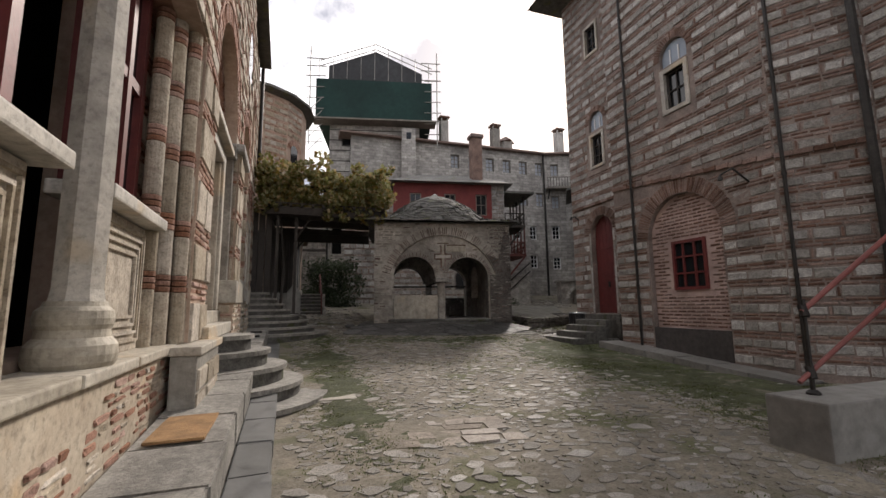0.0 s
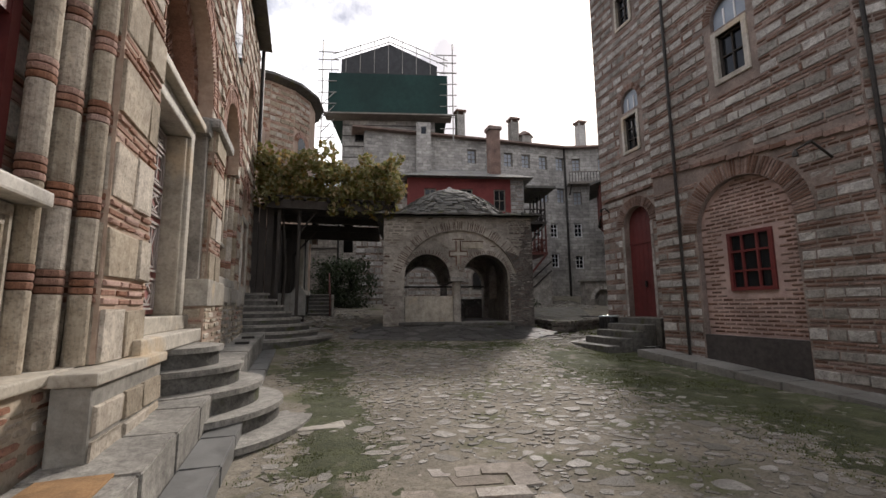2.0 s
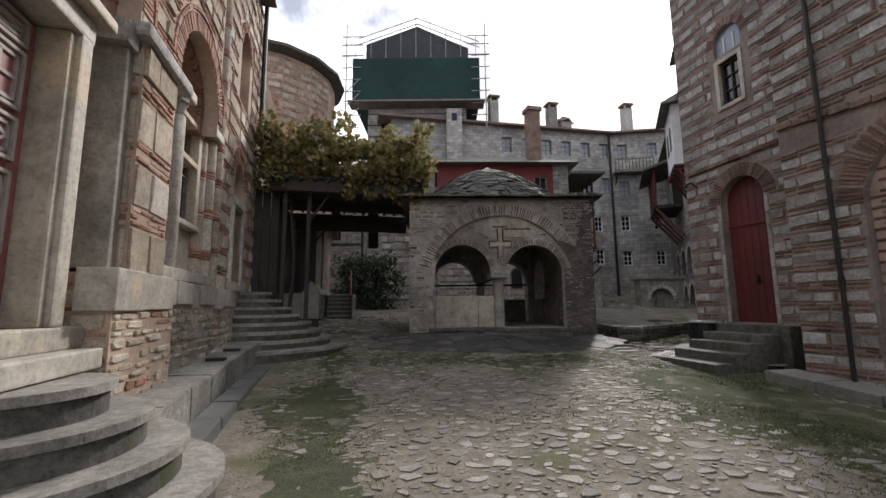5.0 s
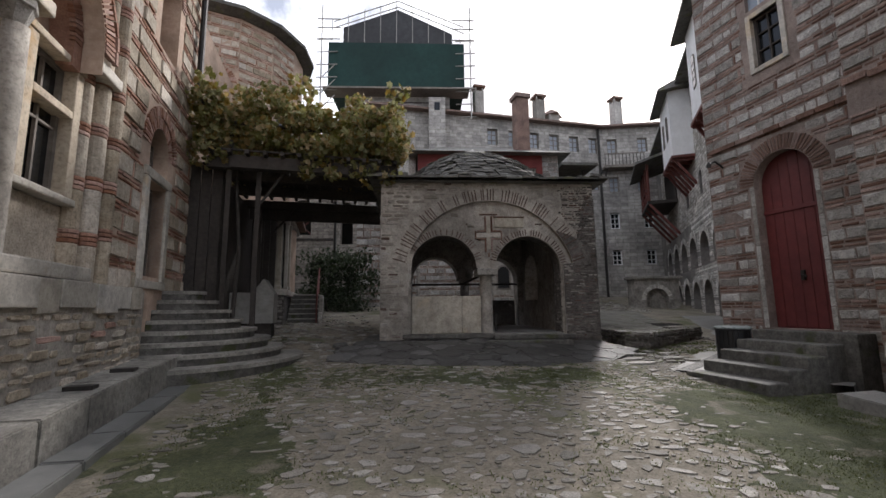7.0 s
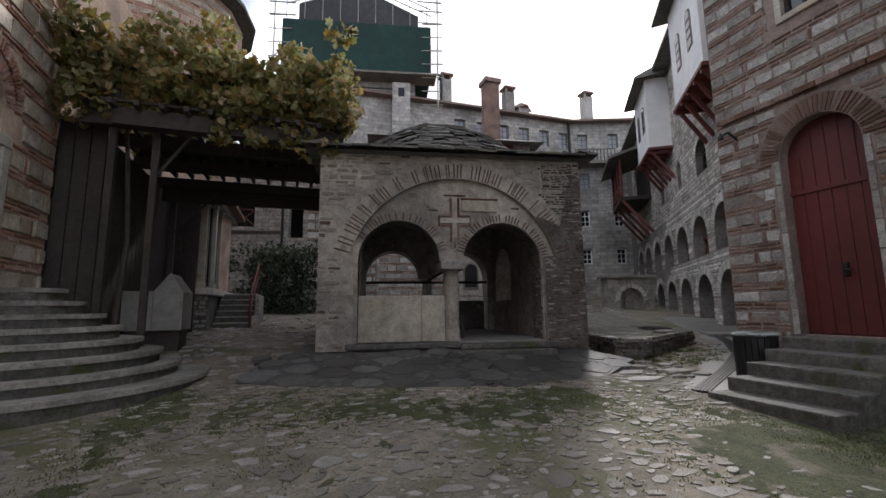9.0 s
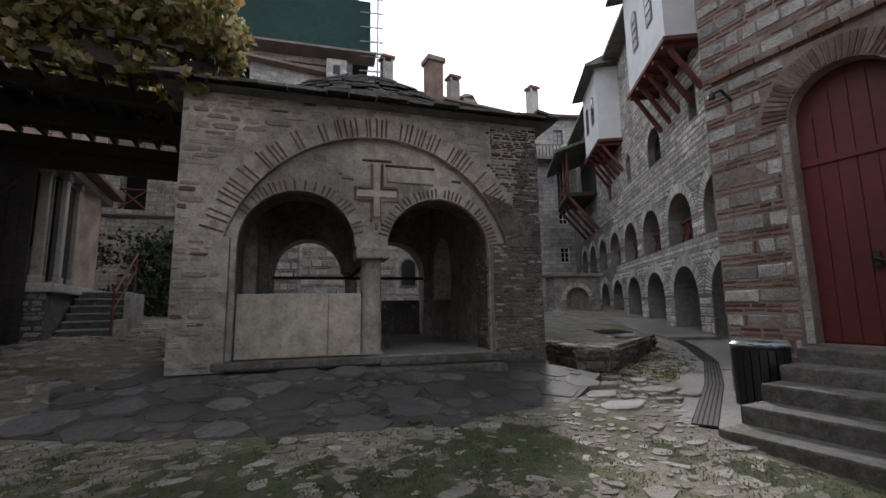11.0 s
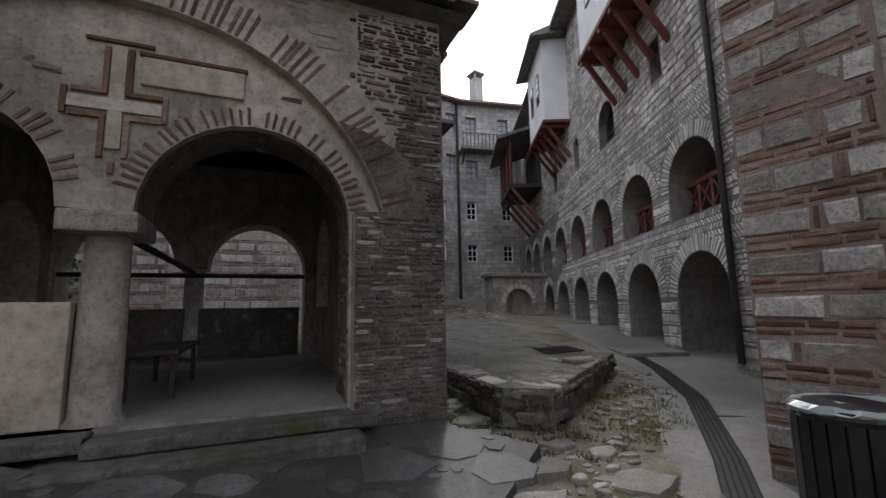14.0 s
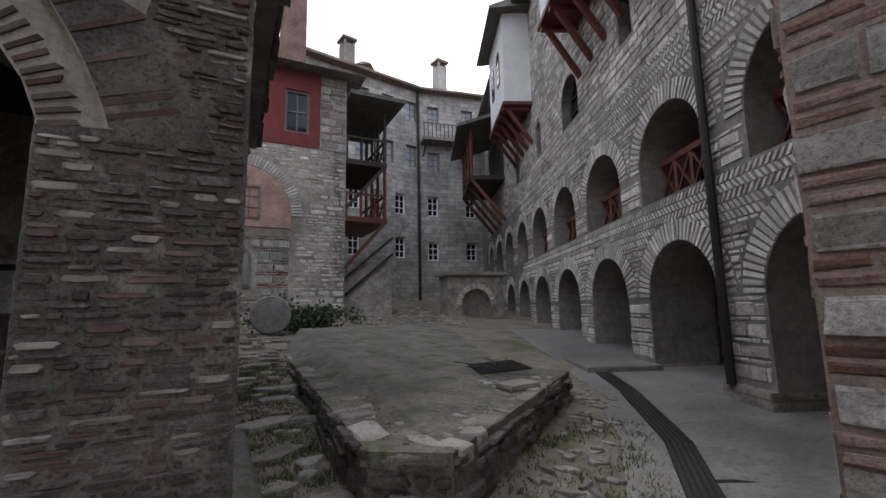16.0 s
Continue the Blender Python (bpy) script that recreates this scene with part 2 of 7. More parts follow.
M_leaf = material("vine_leaf", (0.17, 0.18, 0.055), (0.36, 0.34, 0.13), 0.55, 3, 0.0, vary=0.5, per="island", stain=0.2)
M_leafyellow = material("autumn_vine_leaf", (0.30, 0.21, 0.07), (0.46, 0.34, 0.14), 0.6, 3, 0.0, vary=0.45, per="island", stain=0.2)
M_grass = material("courtyard_grass", (0.10, 0.125, 0.045), (0.21, 0.225, 0.09), 0.8, 3, 0.0, vary=0.4, per="island")
M_bush = material("dark_bush_leaf", (0.025, 0.04, 0.015), (0.06, 0.085, 0.03), 0.7, 3, 0.0, vary=0.4, per="island")
for leafy in (M_leaf, M_leafyellow, M_grass):
    nt = leafy.node_tree
    pb = nt.nodes["Principled BSDF"]
    tr, mix = nt.nodes.new("ShaderNodeBsdfTranslucent"), nt.nodes.new("ShaderNodeMixShader")
    mix.inputs[0].default_value = 0.5
    nt.links.new(pb.inputs["Base Color"].links[0].from_socket, tr.inputs["Color"])
    nt.links.new(pb.outputs[0], mix.inputs[1])
    nt.links.new(tr.outputs[0], mix.inputs[2])
    nt.links.new(mix.outputs[0], nt.nodes["Material Output"].inputs["Surface"])

# ---------- building helpers ----------


def thing(name, label, category, group="", kind="", at=(0, 0, 0)):
    ob = new(name)
    ob.empty_display_size = 0.2
    ob.location = at
    return tagged(ob, label, category, group, kind)


def put(name, bm, mat, parent=None, label="", category="", group="", kind="", smooth=False):
    """A bmesh in world coordinates as one mesh object, under parent if there is one."""
    me = bpy.data.meshes.new(name)
    bm.normal_update()
    bm.to_mesh(me)
    bm.free()
    me.materials.append(mat)
    if smooth:
        for p in me.polygons:
            p.use_smooth = True
    ob = new(name, me)
    if parent is not None:
        ob.parent = parent
        base = Matrix.Translation(-parent.location)
        up = parent.parent
        while up is not None:
            base = Matrix.Translation(-up.location) @ base
            up = up.parent
        ob.matrix_basis = base
    return tagged(ob, label, category, group, kind)


def part(name, bm, mat, parent, label="", smooth=False):
    return put(name, bm, mat, parent, label, smooth=smooth)


class Frame:
    """A level frame: s along, d outwards, z up."""

    def __init__(self, x, y, along):
        self.o = Vector((x, y, 0))
        a = radians(along)
        self.u = Vector((math.cos(a), math.sin(a), 0))
        self.n = Vector((math.sin(a), -math.cos(a), 0))

    def p(self, s, d, z):
        return self.o + self.u * s + self.n * d + Vector((0, 0, z))


def prism(bm, pts, top):
    """A solid between two rings of equal length."""
    lo = [bm.verts.new(p) for p in pts]
    hi = [bm.verts.new(p) for p in top]
    k = len(lo)
    bm.faces.new(lo[::-1])
    bm.faces.new(hi)
    for i in range(k):
        bm.faces.new((lo[i], lo[(i + 1) % k], hi[(i + 1) % k], hi[i]))
    return lo + hi


def box(f, s0, s1, d0, d1, z0, z1, bm=None, bevel=0.0):
    bm = bm or bmesh.new()
    before = set(bm.edges)
    prism(bm, [f.p(s0, d0, z0), f.p(s0, d1, z0), f.p(s1, d1, z0), f.p(s1, d0, z0)],
          [f.p(s0, d0, z1), f.p(s0, d1, z1), f.p(s1, d1, z1), f.p(s1, d0, z1)])
    if bevel:
        bmesh.ops.bevel(bm, geom=[e for e in bm.edges if e not in before], offset=bevel, segments=2, affect="EDGES", profile=0.6)
    bmesh.ops.recalc_face_normals(bm, faces=bm.faces)
    return bm


def bar(a, b, r, bm=None, sides=8, r2=None, square=False):
    """A round or square bar from a to b."""
    bm = bm or bmesh.new()
    a, b = Vector(a), Vector(b)
    way = (b - a).normalized()
    q = way.to_track_quat("Z", "Y").to_matrix()
    if square:
        sides = 4
    r2 = r if r2 is None else r2
    off = math.pi / 4 if square else 0
    lo = [a + q @ Vector((math.cos(off + i * 2 * math.pi / sides), math.sin(off + i * 2 * math.pi / sides), 0)) * r for i in range(sides)]
    hi = [b + q @ Vector((math.cos(off + i * 2 * math.pi / sides), math.sin(off + i * 2 * math.pi / sides), 0)) * r2 for i in range(sides)]
    prism(bm, lo, hi)
    bmesh.ops.recalc_face_normals(bm, faces=bm.faces)
    return bm


def turned(centre, profile, bm=None, sides=24):
    """A turned solid: profile of (radius, height)."""
    bm = bm or bmesh.new()
    c = Vector(centre)
    rings = [[bm.verts.new(c + Vector((r * math.cos(i * 2 * math.pi / sides), r * math.sin(i * 2 * math.pi / sides), z))) for i in range(sides)] for r, z in profile]
    for a, b in zip(rings, rings[1:]):
        for i in range(sides):
            bm.faces.new((a[i], a[(i + 1) % sides], b[(i + 1) % sides], b[i]))
    bm.faces.new(rings[0][::-1])
    bm.faces.new(rings[-1])
    bmesh.ops.recalc_face_normals(bm, faces=bm.faces)
    return bm


def arch_shape(s0, s1, z0, spring, n=14, rise=None):
    """The outline of a round-headed opening, from the foot at s0 over the crown to the foot at s1."""
    r = (s1 - s0) / 2
    rise = r if rise is None else rise
    c = (s0 + s1) / 2
    return [(s0, z0)] + [(c - r * math.cos(math.pi * i / n), spring + rise * math.sin(math.pi * i / n)) for i in range(n + 1)] + [(s1, z0)]


def shouldered(s0, s1, out, z0, spring, n=16):
    """An opening together with the ring of bricks over its head."""
    c, r = (s0 + s1) / 2, (s1 - s0) / 2 + out
    arc = [(c - r * math.cos(math.pi * i / n), spring + r * math.sin(math.pi * i / n)) for i in range(n + 1)]
    return [(s0, z0), (s0, spring)] + arc + [(s1, spring), (s1, z0)]


def extrude_shape(f, shape, d0, d1, bm=None):
    bm = bm or bmesh.new()
    prism(bm, [f.p(s, d0, z) for s, z in shape], [f.p(s, d1, z) for s, z in shape])
    bmesh.ops.recalc_face_normals(bm, faces=bm.faces)
    return bm


def wall(f, s0, s1, d0, d1, z0, z1, openings=()):
    """A wall with real openings, each an outline of (s, z); d1 is the outer face. Outlines lie inside the wall or reach its foot."""
    bm = bmesh.new()
    edges = []

    def ring(pts):
        vs = [bm.verts.new(f.p(s, d1, z)) for s, z in pts]
        edges.extend(bm.edges.new((vs[i], vs[(i + 1) % len(vs)])) for i in range(len(vs)))

    outline = [(s0, z0)]
    for o in sorted((o for o in openings if min(z for _, z in o) <= z0 + 1e-6), key=lambda o: o[0][0]):
        outline += list(o)
    outline += [(s1, z0), (s1, z1), (s0, z1)]
    ring(outline)
    for o in openings:
        if min(z for _, z in o) > z0 + 1e-6:
            ring(list(o))
    bmesh.ops.triangle_fill(bm, edges=edges, use_beauty=True, use_dissolve=False)
    ext = bmesh.ops.extrude_face_region(bm, geom=list(bm.faces))
    move = f.n * (d0 - d1)
    bmesh.ops.translate(bm, vec=move, verts=[v for v in ext["geom"] if isinstance(v, bmesh.types.BMVert)])
    bmesh.ops.recalc_face_normals(bm, faces=bm.faces)
    return bm


def inside(shape, s, z, pad=0.0):
    """Whether (s, z) lies in the outline, widened by pad at its box."""
    ss, zs = [p[0] for p in shape], [p[1] for p in shape]
    if not (min(ss) - pad < s < max(ss) + pad and min(zs) - pad < z < max(zs) + pad):
        return False
    if pad and len(shape) == 4:
        return True
    hit, k = False, len(shape)
    c = (min(ss) + max(ss)) / 2
    if pad:
        g = 1 + 2 * pad / (max(ss) - min(ss))
        s = c + (s - c) / g
        z = min(z, z - pad) if z > (min(zs) + max(zs)) / 2 else z
    for i in range(k):
        (x1, y1), (x2, y2) = shape[i], shape[(i + 1) % k]
        if (y1 > z) != (y2 > z) and s < (x2 - x1) * (z - y1) / (y2 - y1) + x1:
            hit = not hit
    return hit


def block_data(f, s0, s1, d0, d1, z0, z1, rng, rough=0.012, lean=0.0):
    """Corners and faces of one stone: five faces, front edges worn back."""
    j = lambda k=1.0: rng.uniform(-rough, rough) * k
    i = min(0.012, (s1 - s0) * 0.16, (z1 - z0) * 0.2)
    back = [(s0, z0), (s1, z0), (s1, z1), (s0, z1)]
    vs = [f.p(s + j(0.6), d0, z + j(0.6)) for s, z in back]
    c, h = (s0 + s1) / 2, (z0 + z1) / 2
    for s, z in back:
        vs.append(f.p(s + (i if s < c else -i) * 0.35 + j(), d1 - 0.55 * i + j(0.8), z + (i if z < h else -i) * 0.35 + j()))
    for s, z in back:
        vs.append(f.p(s + (i if s < c else -i) * 1.5 + j(), d1 + j(0.8), z + (i if z < h else -i) * 1.3 + j(0.7)))
    return vs, [(8, 9, 10, 11)] + [(a, (a + 1) % 4, 4 + (a + 1) % 4, 4 + a) for a in range(4)] + [(4 + a, 4 + (a + 1) % 4, 8 + (a + 1) % 4, 8 + a) for a in range(4)]


class Pieces:
    """Gathers stones or bricks: those in the chosen stretch become objects of their own, the rest one mesh."""

    def __init__(self, name, mat, parent, chosen=None, limit=280):
        self.name, self.mat, self.parent, self.chosen, self.limit = name, mat, parent, chosen, limit
        self.verts, self.faces, self.own = [], [], 0

    def add(self, vs, fs):
        c = sum(vs, Vector()) / len(vs)
        if self.chosen and self.own < self.limit and self.chosen(c):
            me = bpy.data.meshes.new(self.name)
            me.from_pydata([v - c for v in vs], [], fs)
            me.materials.append(self.mat)
            ob = new(self.name, me)
            ob.parent = self.parent
            ob.location = c - (self.parent.matrix_basis.translation if self.parent.type == "EMPTY" else Vector())
            if self.parent.type != "EMPTY":
                ob.matrix_parent_inverse = self.parent.matrix_basis.inverted()
                ob.location = c
            self.own += 1
            return
        k = len(self.verts)
        self.verts.extend(vs)
        self.faces.extend(tuple(i + k for i in q) for q in fs)

    def close(self, label=""):
        if not self.verts:
            return
        me = bpy.data.meshes.new(self.name + "work")
        me.from_pydata(self.verts, [], self.faces)
        me.materials.append(self.mat)
        ob = new(self.name + "work", me)
        ob.parent = self.parent
        if self.parent.type == "EMPTY":
            ob.location = -self.parent.location
        tagged(ob, label, kind="stuff")


def run_free(free, s, w, heights):
    """How far a piece may run from s before an opening stops it."""
    k = 0.0
    while k < w:
        if not all(free(s + k, z) for z in heights):
            return k - 0.03
        k += 0.03
    return w


def courses(f, s0, s1, d, z0, z1, stones, bricks, rng, holes=(), stone_h=0.2, rows=2, brick_h=0.045, gap=0.022, length=(0.24, 0.55), brick_l=0.3, proud=0.02, upright=0.35, pad=0.03, rough=0.012):
    """Bands of squared stone between rows of flat brick, on the face at d."""
    free = lambda s, z: not any(inside(h, s, z, pad) for h in holes)
    z = z0
    while z + stone_h * 0.8 < z1:
        h = min(stone_h * rng.uniform(0.88, 1.1), z1 - z)
        s = s0 + rng.uniform(0, 0.025)
        while s < s1 - 0.06:
            w = run_free(free, s, min(rng.uniform(*length), s1 - s), (z + h * 0.1, z + h * 0.9))
            if w < 0.075:
                s += 0.04
                continue
            top = h - rng.uniform(0, 0.02)
            stones.add(*block_data(f, s, s + w - gap, d - 0.06, d + proud * rng.uniform(0.3, 1.5), z, z + top, rng, rough))
            s += w
            if bricks and rng.random() < upright and s + 0.06 < s1 and free(s + 0.03, z + h / 2):
                bricks.add(*block_data(f, s, s + 0.04, d - 0.06, d + proud * 0.6, z, z + top, rng, 0.005))
                s += 0.04 + gap
        z += h + gap
        for _ in range(rows if bricks else 0):
            s = s0 + rng.uniform(0, 0.02)
            while s < s1 - 0.05:
                w = run_free(free, s, min(brick_l * rng.uniform(0.55, 1.25), s1 - s), (z + brick_h / 2,))
                if w < 0.06:
                    s += 0.04
                    continue
                if z + brick_h < z1 and rng.random() > 0.03:
                    bricks.add(*block_data(f, s, s + w - gap, d - 0.06, d + proud * rng.uniform(0.2, 1.0), z, z + brick_h, rng, 0.005))
                s += w
            z += brick_h + gap


def rubble(f, s0, s1, d, z0, z1, pick, rng, holes=(), tall=(0.05, 0.13), length=(0.1, 0.36), cover=0.85, proud=0.014):
    """Rough layered stones of many sides bedded in mortar; pick(s, z) names the heap a stone is taken from, or None."""
    z = z0
    while z < z1 - 0.03:
        h = min(rng.uniform(*tall), z1 - z)
        s = s0 - rng.uniform(0, 0.1)
        while s < s1 - 0.03:
            w = rng.uniform(*length) * (0.6 + 4 * h)
            a, b = max(s, s0), min(s + w, s1)
            hh = h * rng.uniform(0.6, 1.08)
            zc = z + rng.uniform(0, h - hh * 0.9)
            spots = [(a, zc), (b, zc), ((a + b) / 2, zc + hh), (a, zc + hh), (b, zc + hh)]
            heap = pick((a + b) / 2, zc)
            if heap and b - a > 0.03 and rng.random() < cover and not any(inside(o, p, q) for o in holes for p, q in spots):
                n = rng.choice((6, 7, 8))
                low, mid, top = [], [], []
                out = d + proud * rng.uniform(0.2, 1.4)
                for i in range(n):
                    t = 2 * math.pi * (i + rng.uniform(-0.22, 0.22)) / n
                    ct, sn = math.cos(t), math.sin(t)
                    ex, ez = math.copysign(abs(ct) ** 0.4, ct) * (b - a) / 2, math.copysign(abs(sn) ** 0.5, sn) * hh / 2
                    ex, ez = ex * rng.uniform(0.86, 1.0), ez * rng.uniform(0.8, 1.0)
                    cs, cz = (a + b) / 2, zc + hh / 2
                    low.append(f.p(cs + ex, d - 0.03, cz + ez))
                    mid.append(f.p(cs + ex * 0.96, out - 0.006, cz + ez * 0.94))
                    k = rng.uniform(0.68, 0.85)
                    top.append(f.p(cs + ex * (k + 0.08), out + rng.uniform(-0.004, 0.006), cz + ez * k))
                heap.add(low + mid + top, [tuple(range(2 * n, 3 * n))] + [(q * n + i, q * n + (i + 1) % n, (q + 1) * n + (i + 1) % n, (q + 1) * n + i) for q in (0, 1) for i in range(n)])
            s += w + rng.uniform(0.004, 0.02)
        z += h + rng.uniform(0.003, 0.016)


def arch_ring(f, c, spring, r0, r1, d, pieces, rng, a0=0.0, a1=180.0, step=0.062, gap=0.35, proud=0.02, rise=1.0, skip=0.0):
    """Bricks or stones set on edge round an arch."""
    arc = math.pi * (r0 + r1) / 2 * abs(a1 - a0) / 180
    n = max(5, int(arc / step))
    for i in range(n):
        a = radians(a0 + (a1 - a0) * (i + 0.5) / n + (rng.uniform(-0.5, 0.5) if skip else 0))
        if rng.random() < skip:
            continue
        half = radians(abs(a1 - a0)) / n * (1 - gap) / 2
        q = []
        for ang, r in ((a - half, r0), (a + half, r0), (a + half, r1), (a - half, r1)):
            r += rng.uniform(-0.01 - skip * 0.25, 0.01) if r == r1 else 0
            q.append((c - r * math.cos(ang), spring + rise * r * math.sin(ang)))
        dd = d + proud * rng.uniform(0.5, 1.2)
        vs = [f.p(s, d - 0.05, z) for s, z in q] + [f.p(s, dd, z) for s, z in q]
        pieces.add(vs, [(4, 5, 6, 7), (0, 1, 5, 4), (1, 2, 6, 5), (2, 3, 7, 6), (3, 0, 4, 7)])


def window(f, c, z0, z1, w, d, parent, frame_mat, across=2, up=3, thick=0.06, label="", surround=None, sur=0.12, arched=False, deep=0.12, pane=None):
    """A window under parent: frame with bars, glass, and a stone surround if asked."""
    s0, s1 = c - w / 2, c + w / 2
    holder = part("window_frame", bmesh.new(), frame_mat, parent, label)
    bm = bmesh.new()
    for a, b in ((s0, s0 + thick), (s1 - thick, s1)):
        box(f, a, b, d - 0.04, d + 0.02, z0, z1, bm)
    for a, b in ((z0, z0 + thick), (z1 - thick, z1)):
        box(f, s0 + thick, s1 - thick, d - 0.04, d + 0.02, a, b, bm)
    for i in range(1, across):
        s = s0 + w * i / across
        box(f, s - thick * 0.3, s + thick * 0.3, d - 0.03, d + 0.01, z0 + thick, z1 - thick, bm)
    for i in range(1, up):
        z = z0 + (z1 - z0) * i / up
        box(f, s0 + thick, s1 - thick, d - 0.028, d + 0.008, z - thick * 0.25, z + thick * 0.25, bm)
    bm.to_mesh(holder.data)
    bm.free()
    part("pane", box(f, s0 + 0.01, s1 - 0.01, d - 0.05, d - 0.035, z0 + 0.01, z1 - 0.01), pane or M_glass, holder)
    if surround:
        bm = bmesh.new()
        for a, b, g, h in ((s0 - sur, s0, z0 - sur, z1 + sur), (s1, s1 + sur, z0 - sur, z1 + sur), (s0, s1, z1, z1 + sur), (s0, s1, z0 - sur, z0)):
            box(f, a, b, d - 0.02, d + deep, g, h, bm, 0.012)
        part("window_surround", bm, surround, holder)
    return holder


def ground_z(x, y):
    """The lie of the courtyard: it climbs gently away from the first standpoint."""
    z = 0.0
    for a, b, k in ((-5, 7, 0.013), (7, 16, 0.062), (16, 38, 0.092)):
        z += k * max(0.0, min(y, b) - a)
    return z - 0.085

# ---------- ground ----------


def axis(lo, a, b, hi, step):
    inner = [a + i * step for i in range(int((b - a) / step) + 1)]
    out, k = [], step
    x = b
    while x < hi:
        k *= 1.6
        x += k
        out.append(x)
    pre, k, x = [], step, a
    while x > lo:
        k *= 1.6
        x -= k
        pre.append(x)
    return pre[::-1] + inner + out


def make_ground():
    xs, ys = axis(-400, -4, 20, 400, 0.2), axis(-400, -2, 30, 400, 0.2)
    vs = [(x, y, ground_z(x, y) + 0.03 * noise.noise(Vector((x * 0.7, y * 0.7, 0))) + 0.012 * noise.noise(Vector((x * 3, y * 3, 1)))) for y in ys for x in xs]
    k = len(xs)
    fs = [(j * k + i, j * k + i + 1, (j + 1) * k + i + 1, (j + 1) * k + i) for j in range(len(ys) - 1) for i in range(k - 1)]
    me = bpy.data.meshes.new("ground")
    me.from_pydata(vs, [], fs)
    me.materials.append(M_ground)
    for p in me.polygons:
        p.use_smooth = True
    return tagged(new("ground", me), "trodden earth courtyard with patches of grass between cobbles", "ground", kind="structure")


GROUND = make_ground()

# ---------- frames of the buildings ----------
CH = Frame(-1.05, 0.0, 91.7)          # church front, s runs away from the first standpoint
PH = Frame(2.80, 16.42, -10.8)        # open fountain pavilion
RF = Frame(9.00, 10.25, -90)          # refectory, main bay
RD = Frame(9.85, 13.36, -90)          # refectory, door bay
LG = Frame(14.20, 15.50, 235.5)       # loggia range, s runs towards the first standpoint
RB = Frame(6.00, 27.80, -10.7)        # red-storeyed house
TW = Frame(1.30, 37.30, -12.3)        # tower
W = Frame(0, 0, 0)                    # world: s = x, d = -y


def wbox(x0, x1, y0, y1, z0, z1, bm=None, bevel=0.0):
    return box(W, x0, x1, -y1, -y0, z0, z1, bm, bevel)


# ---------- refectory ----------
rng = random.Random(11)
refectory = thing("refectory", "tall refectory of striped brick and stone bands with red arched door", "building", at=(9.85, 8, 0))


def near_refectory(c):
    return c.x < 10.1 and ((c.y > 12.45 and 0.9 < c.z < 4.2) or (5.6 < c.y < 6.9 and c.z < 2.6))


ref_stones = Pieces("stone", M_stone, refectory, near_refectory, 150)
ref_bricks = Pieces("brick", M_brick, refectory, near_refectory, 290)

R_TOP = 13.4
niche = arch_shape(1.21, 3.33, 0.55, 3.2)
hi_win = [(2.05, 6.5), (2.88, 6.5), (2.88, 7.5), (2.05, 7.5)]
hi_lun = arch_shape(2.05, 2.88, 7.68, 7.92)
part("wall", wall(RF, 0, 4.6, -0.7, 0, -0.2, R_TOP, [niche, hi_win, hi_lun]), M_mortar, refectory)
door_hole = arch_shape(0.89, 1.98, 1.22, 4.03)
d_win1 = [(1.12, 6.38), (1.85, 6.38), (1.85, 7.45), (1.12, 7.45)]
d_lun1 = arch_shape(1.12, 1.85, 7.66, 7.96)
d_win2 = [(1.12, 10.6), (1.85, 10.6), (1.85, 11.6), (1.12, 11.6)]
part("wall", wall(RD, -0.13, 3.11, -0.7, 0, -0.2, R_TOP, [door_hole, d_win1, d_lun1, d_win2]), M_mortar, refectory)
part("wall", wbox(10.56, 20, 12.80, 13.48, 0, R_TOP), M_mortar, refectory)
# the turn between the two bays and the facet beyond
TURN_F = Frame(9.86, 10.45, -166.8)
part("wall", box(TURN_F, 0, 0.86, -0.5, -0.01, -0.2, R_TOP), M_mortar, refectory)
RG = Frame(9.00, 5.65, -58)
part("wall", box(RG, 0, 1.5, -0.6, 0, -0.3, R_TOP), M_mortar, refectory)
RH = Frame(9.79, 4.38, -90)
part("wall", box(RH, 0, 11, -0.6, 0, -0.3, R_TOP), M_mortar, refectory)
part("wall", wbox(10.5, 20, -6.6, 12.69, 0, 6.0), M_mortar, refectory)

ref_holes = [shouldered(1.19, 3.35, 0.40, -0.3, 3.2), [(1.9, 6.3), (3.0, 6.3), (3.0, 7.68), (1.9, 7.68)], arch_shape(1.9, 3.03, 7.6, 7.92), [(-0.1, 4.55), (4.7, 4.35), (4.7, 4.62), (-0.1, 5.02)]]
courses(RF, 0, 4.6, 0, 0.25, R_TOP, ref_stones, ref_bricks, rng, ref_holes, 0.18, 2, 0.054, upright=0.12, pad=0.0)
courses(RD, -0.13, 3.1, 0, 0.45, R_TOP, ref_stones, ref_bricks, rng,
        [shouldered(0.79, 2.08, 0.24, -0.3, 4.03), [(0.98, 6.2), (2.0, 6.2), (2.0, 7.62), (0.98, 7.62)], arch_shape(0.95, 2.03, 7.6, 7.96), [(0.98, 10.42), (2.0, 10.42), (2.0, 11.78), (0.98, 11.78)]], 0.18, 2, 0.05, 0.018, (0.18, 0.46), 0.28, 0.014, 0.2, 0.0, 0.012)
courses(Frame(9.85, 13.49, 180), -1.0, 0.0, 0, 0.45, R_TOP, ref_stones, ref_bricks, rng)
courses(TURN_F, 0, 0.85, -0.01, 0.5, R_TOP, ref_stones, ref_bricks, rng)
courses(RG, 0, 1.5, 0, 0.2, R_TOP, ref_stones, ref_bricks, rng, (), 0.18, 2, 0.054)
courses(RH, 0, 6, 0, 0.2, R_TOP, ref_stones, ref_bricks, rng, (), 0.18, 2, 0.054)
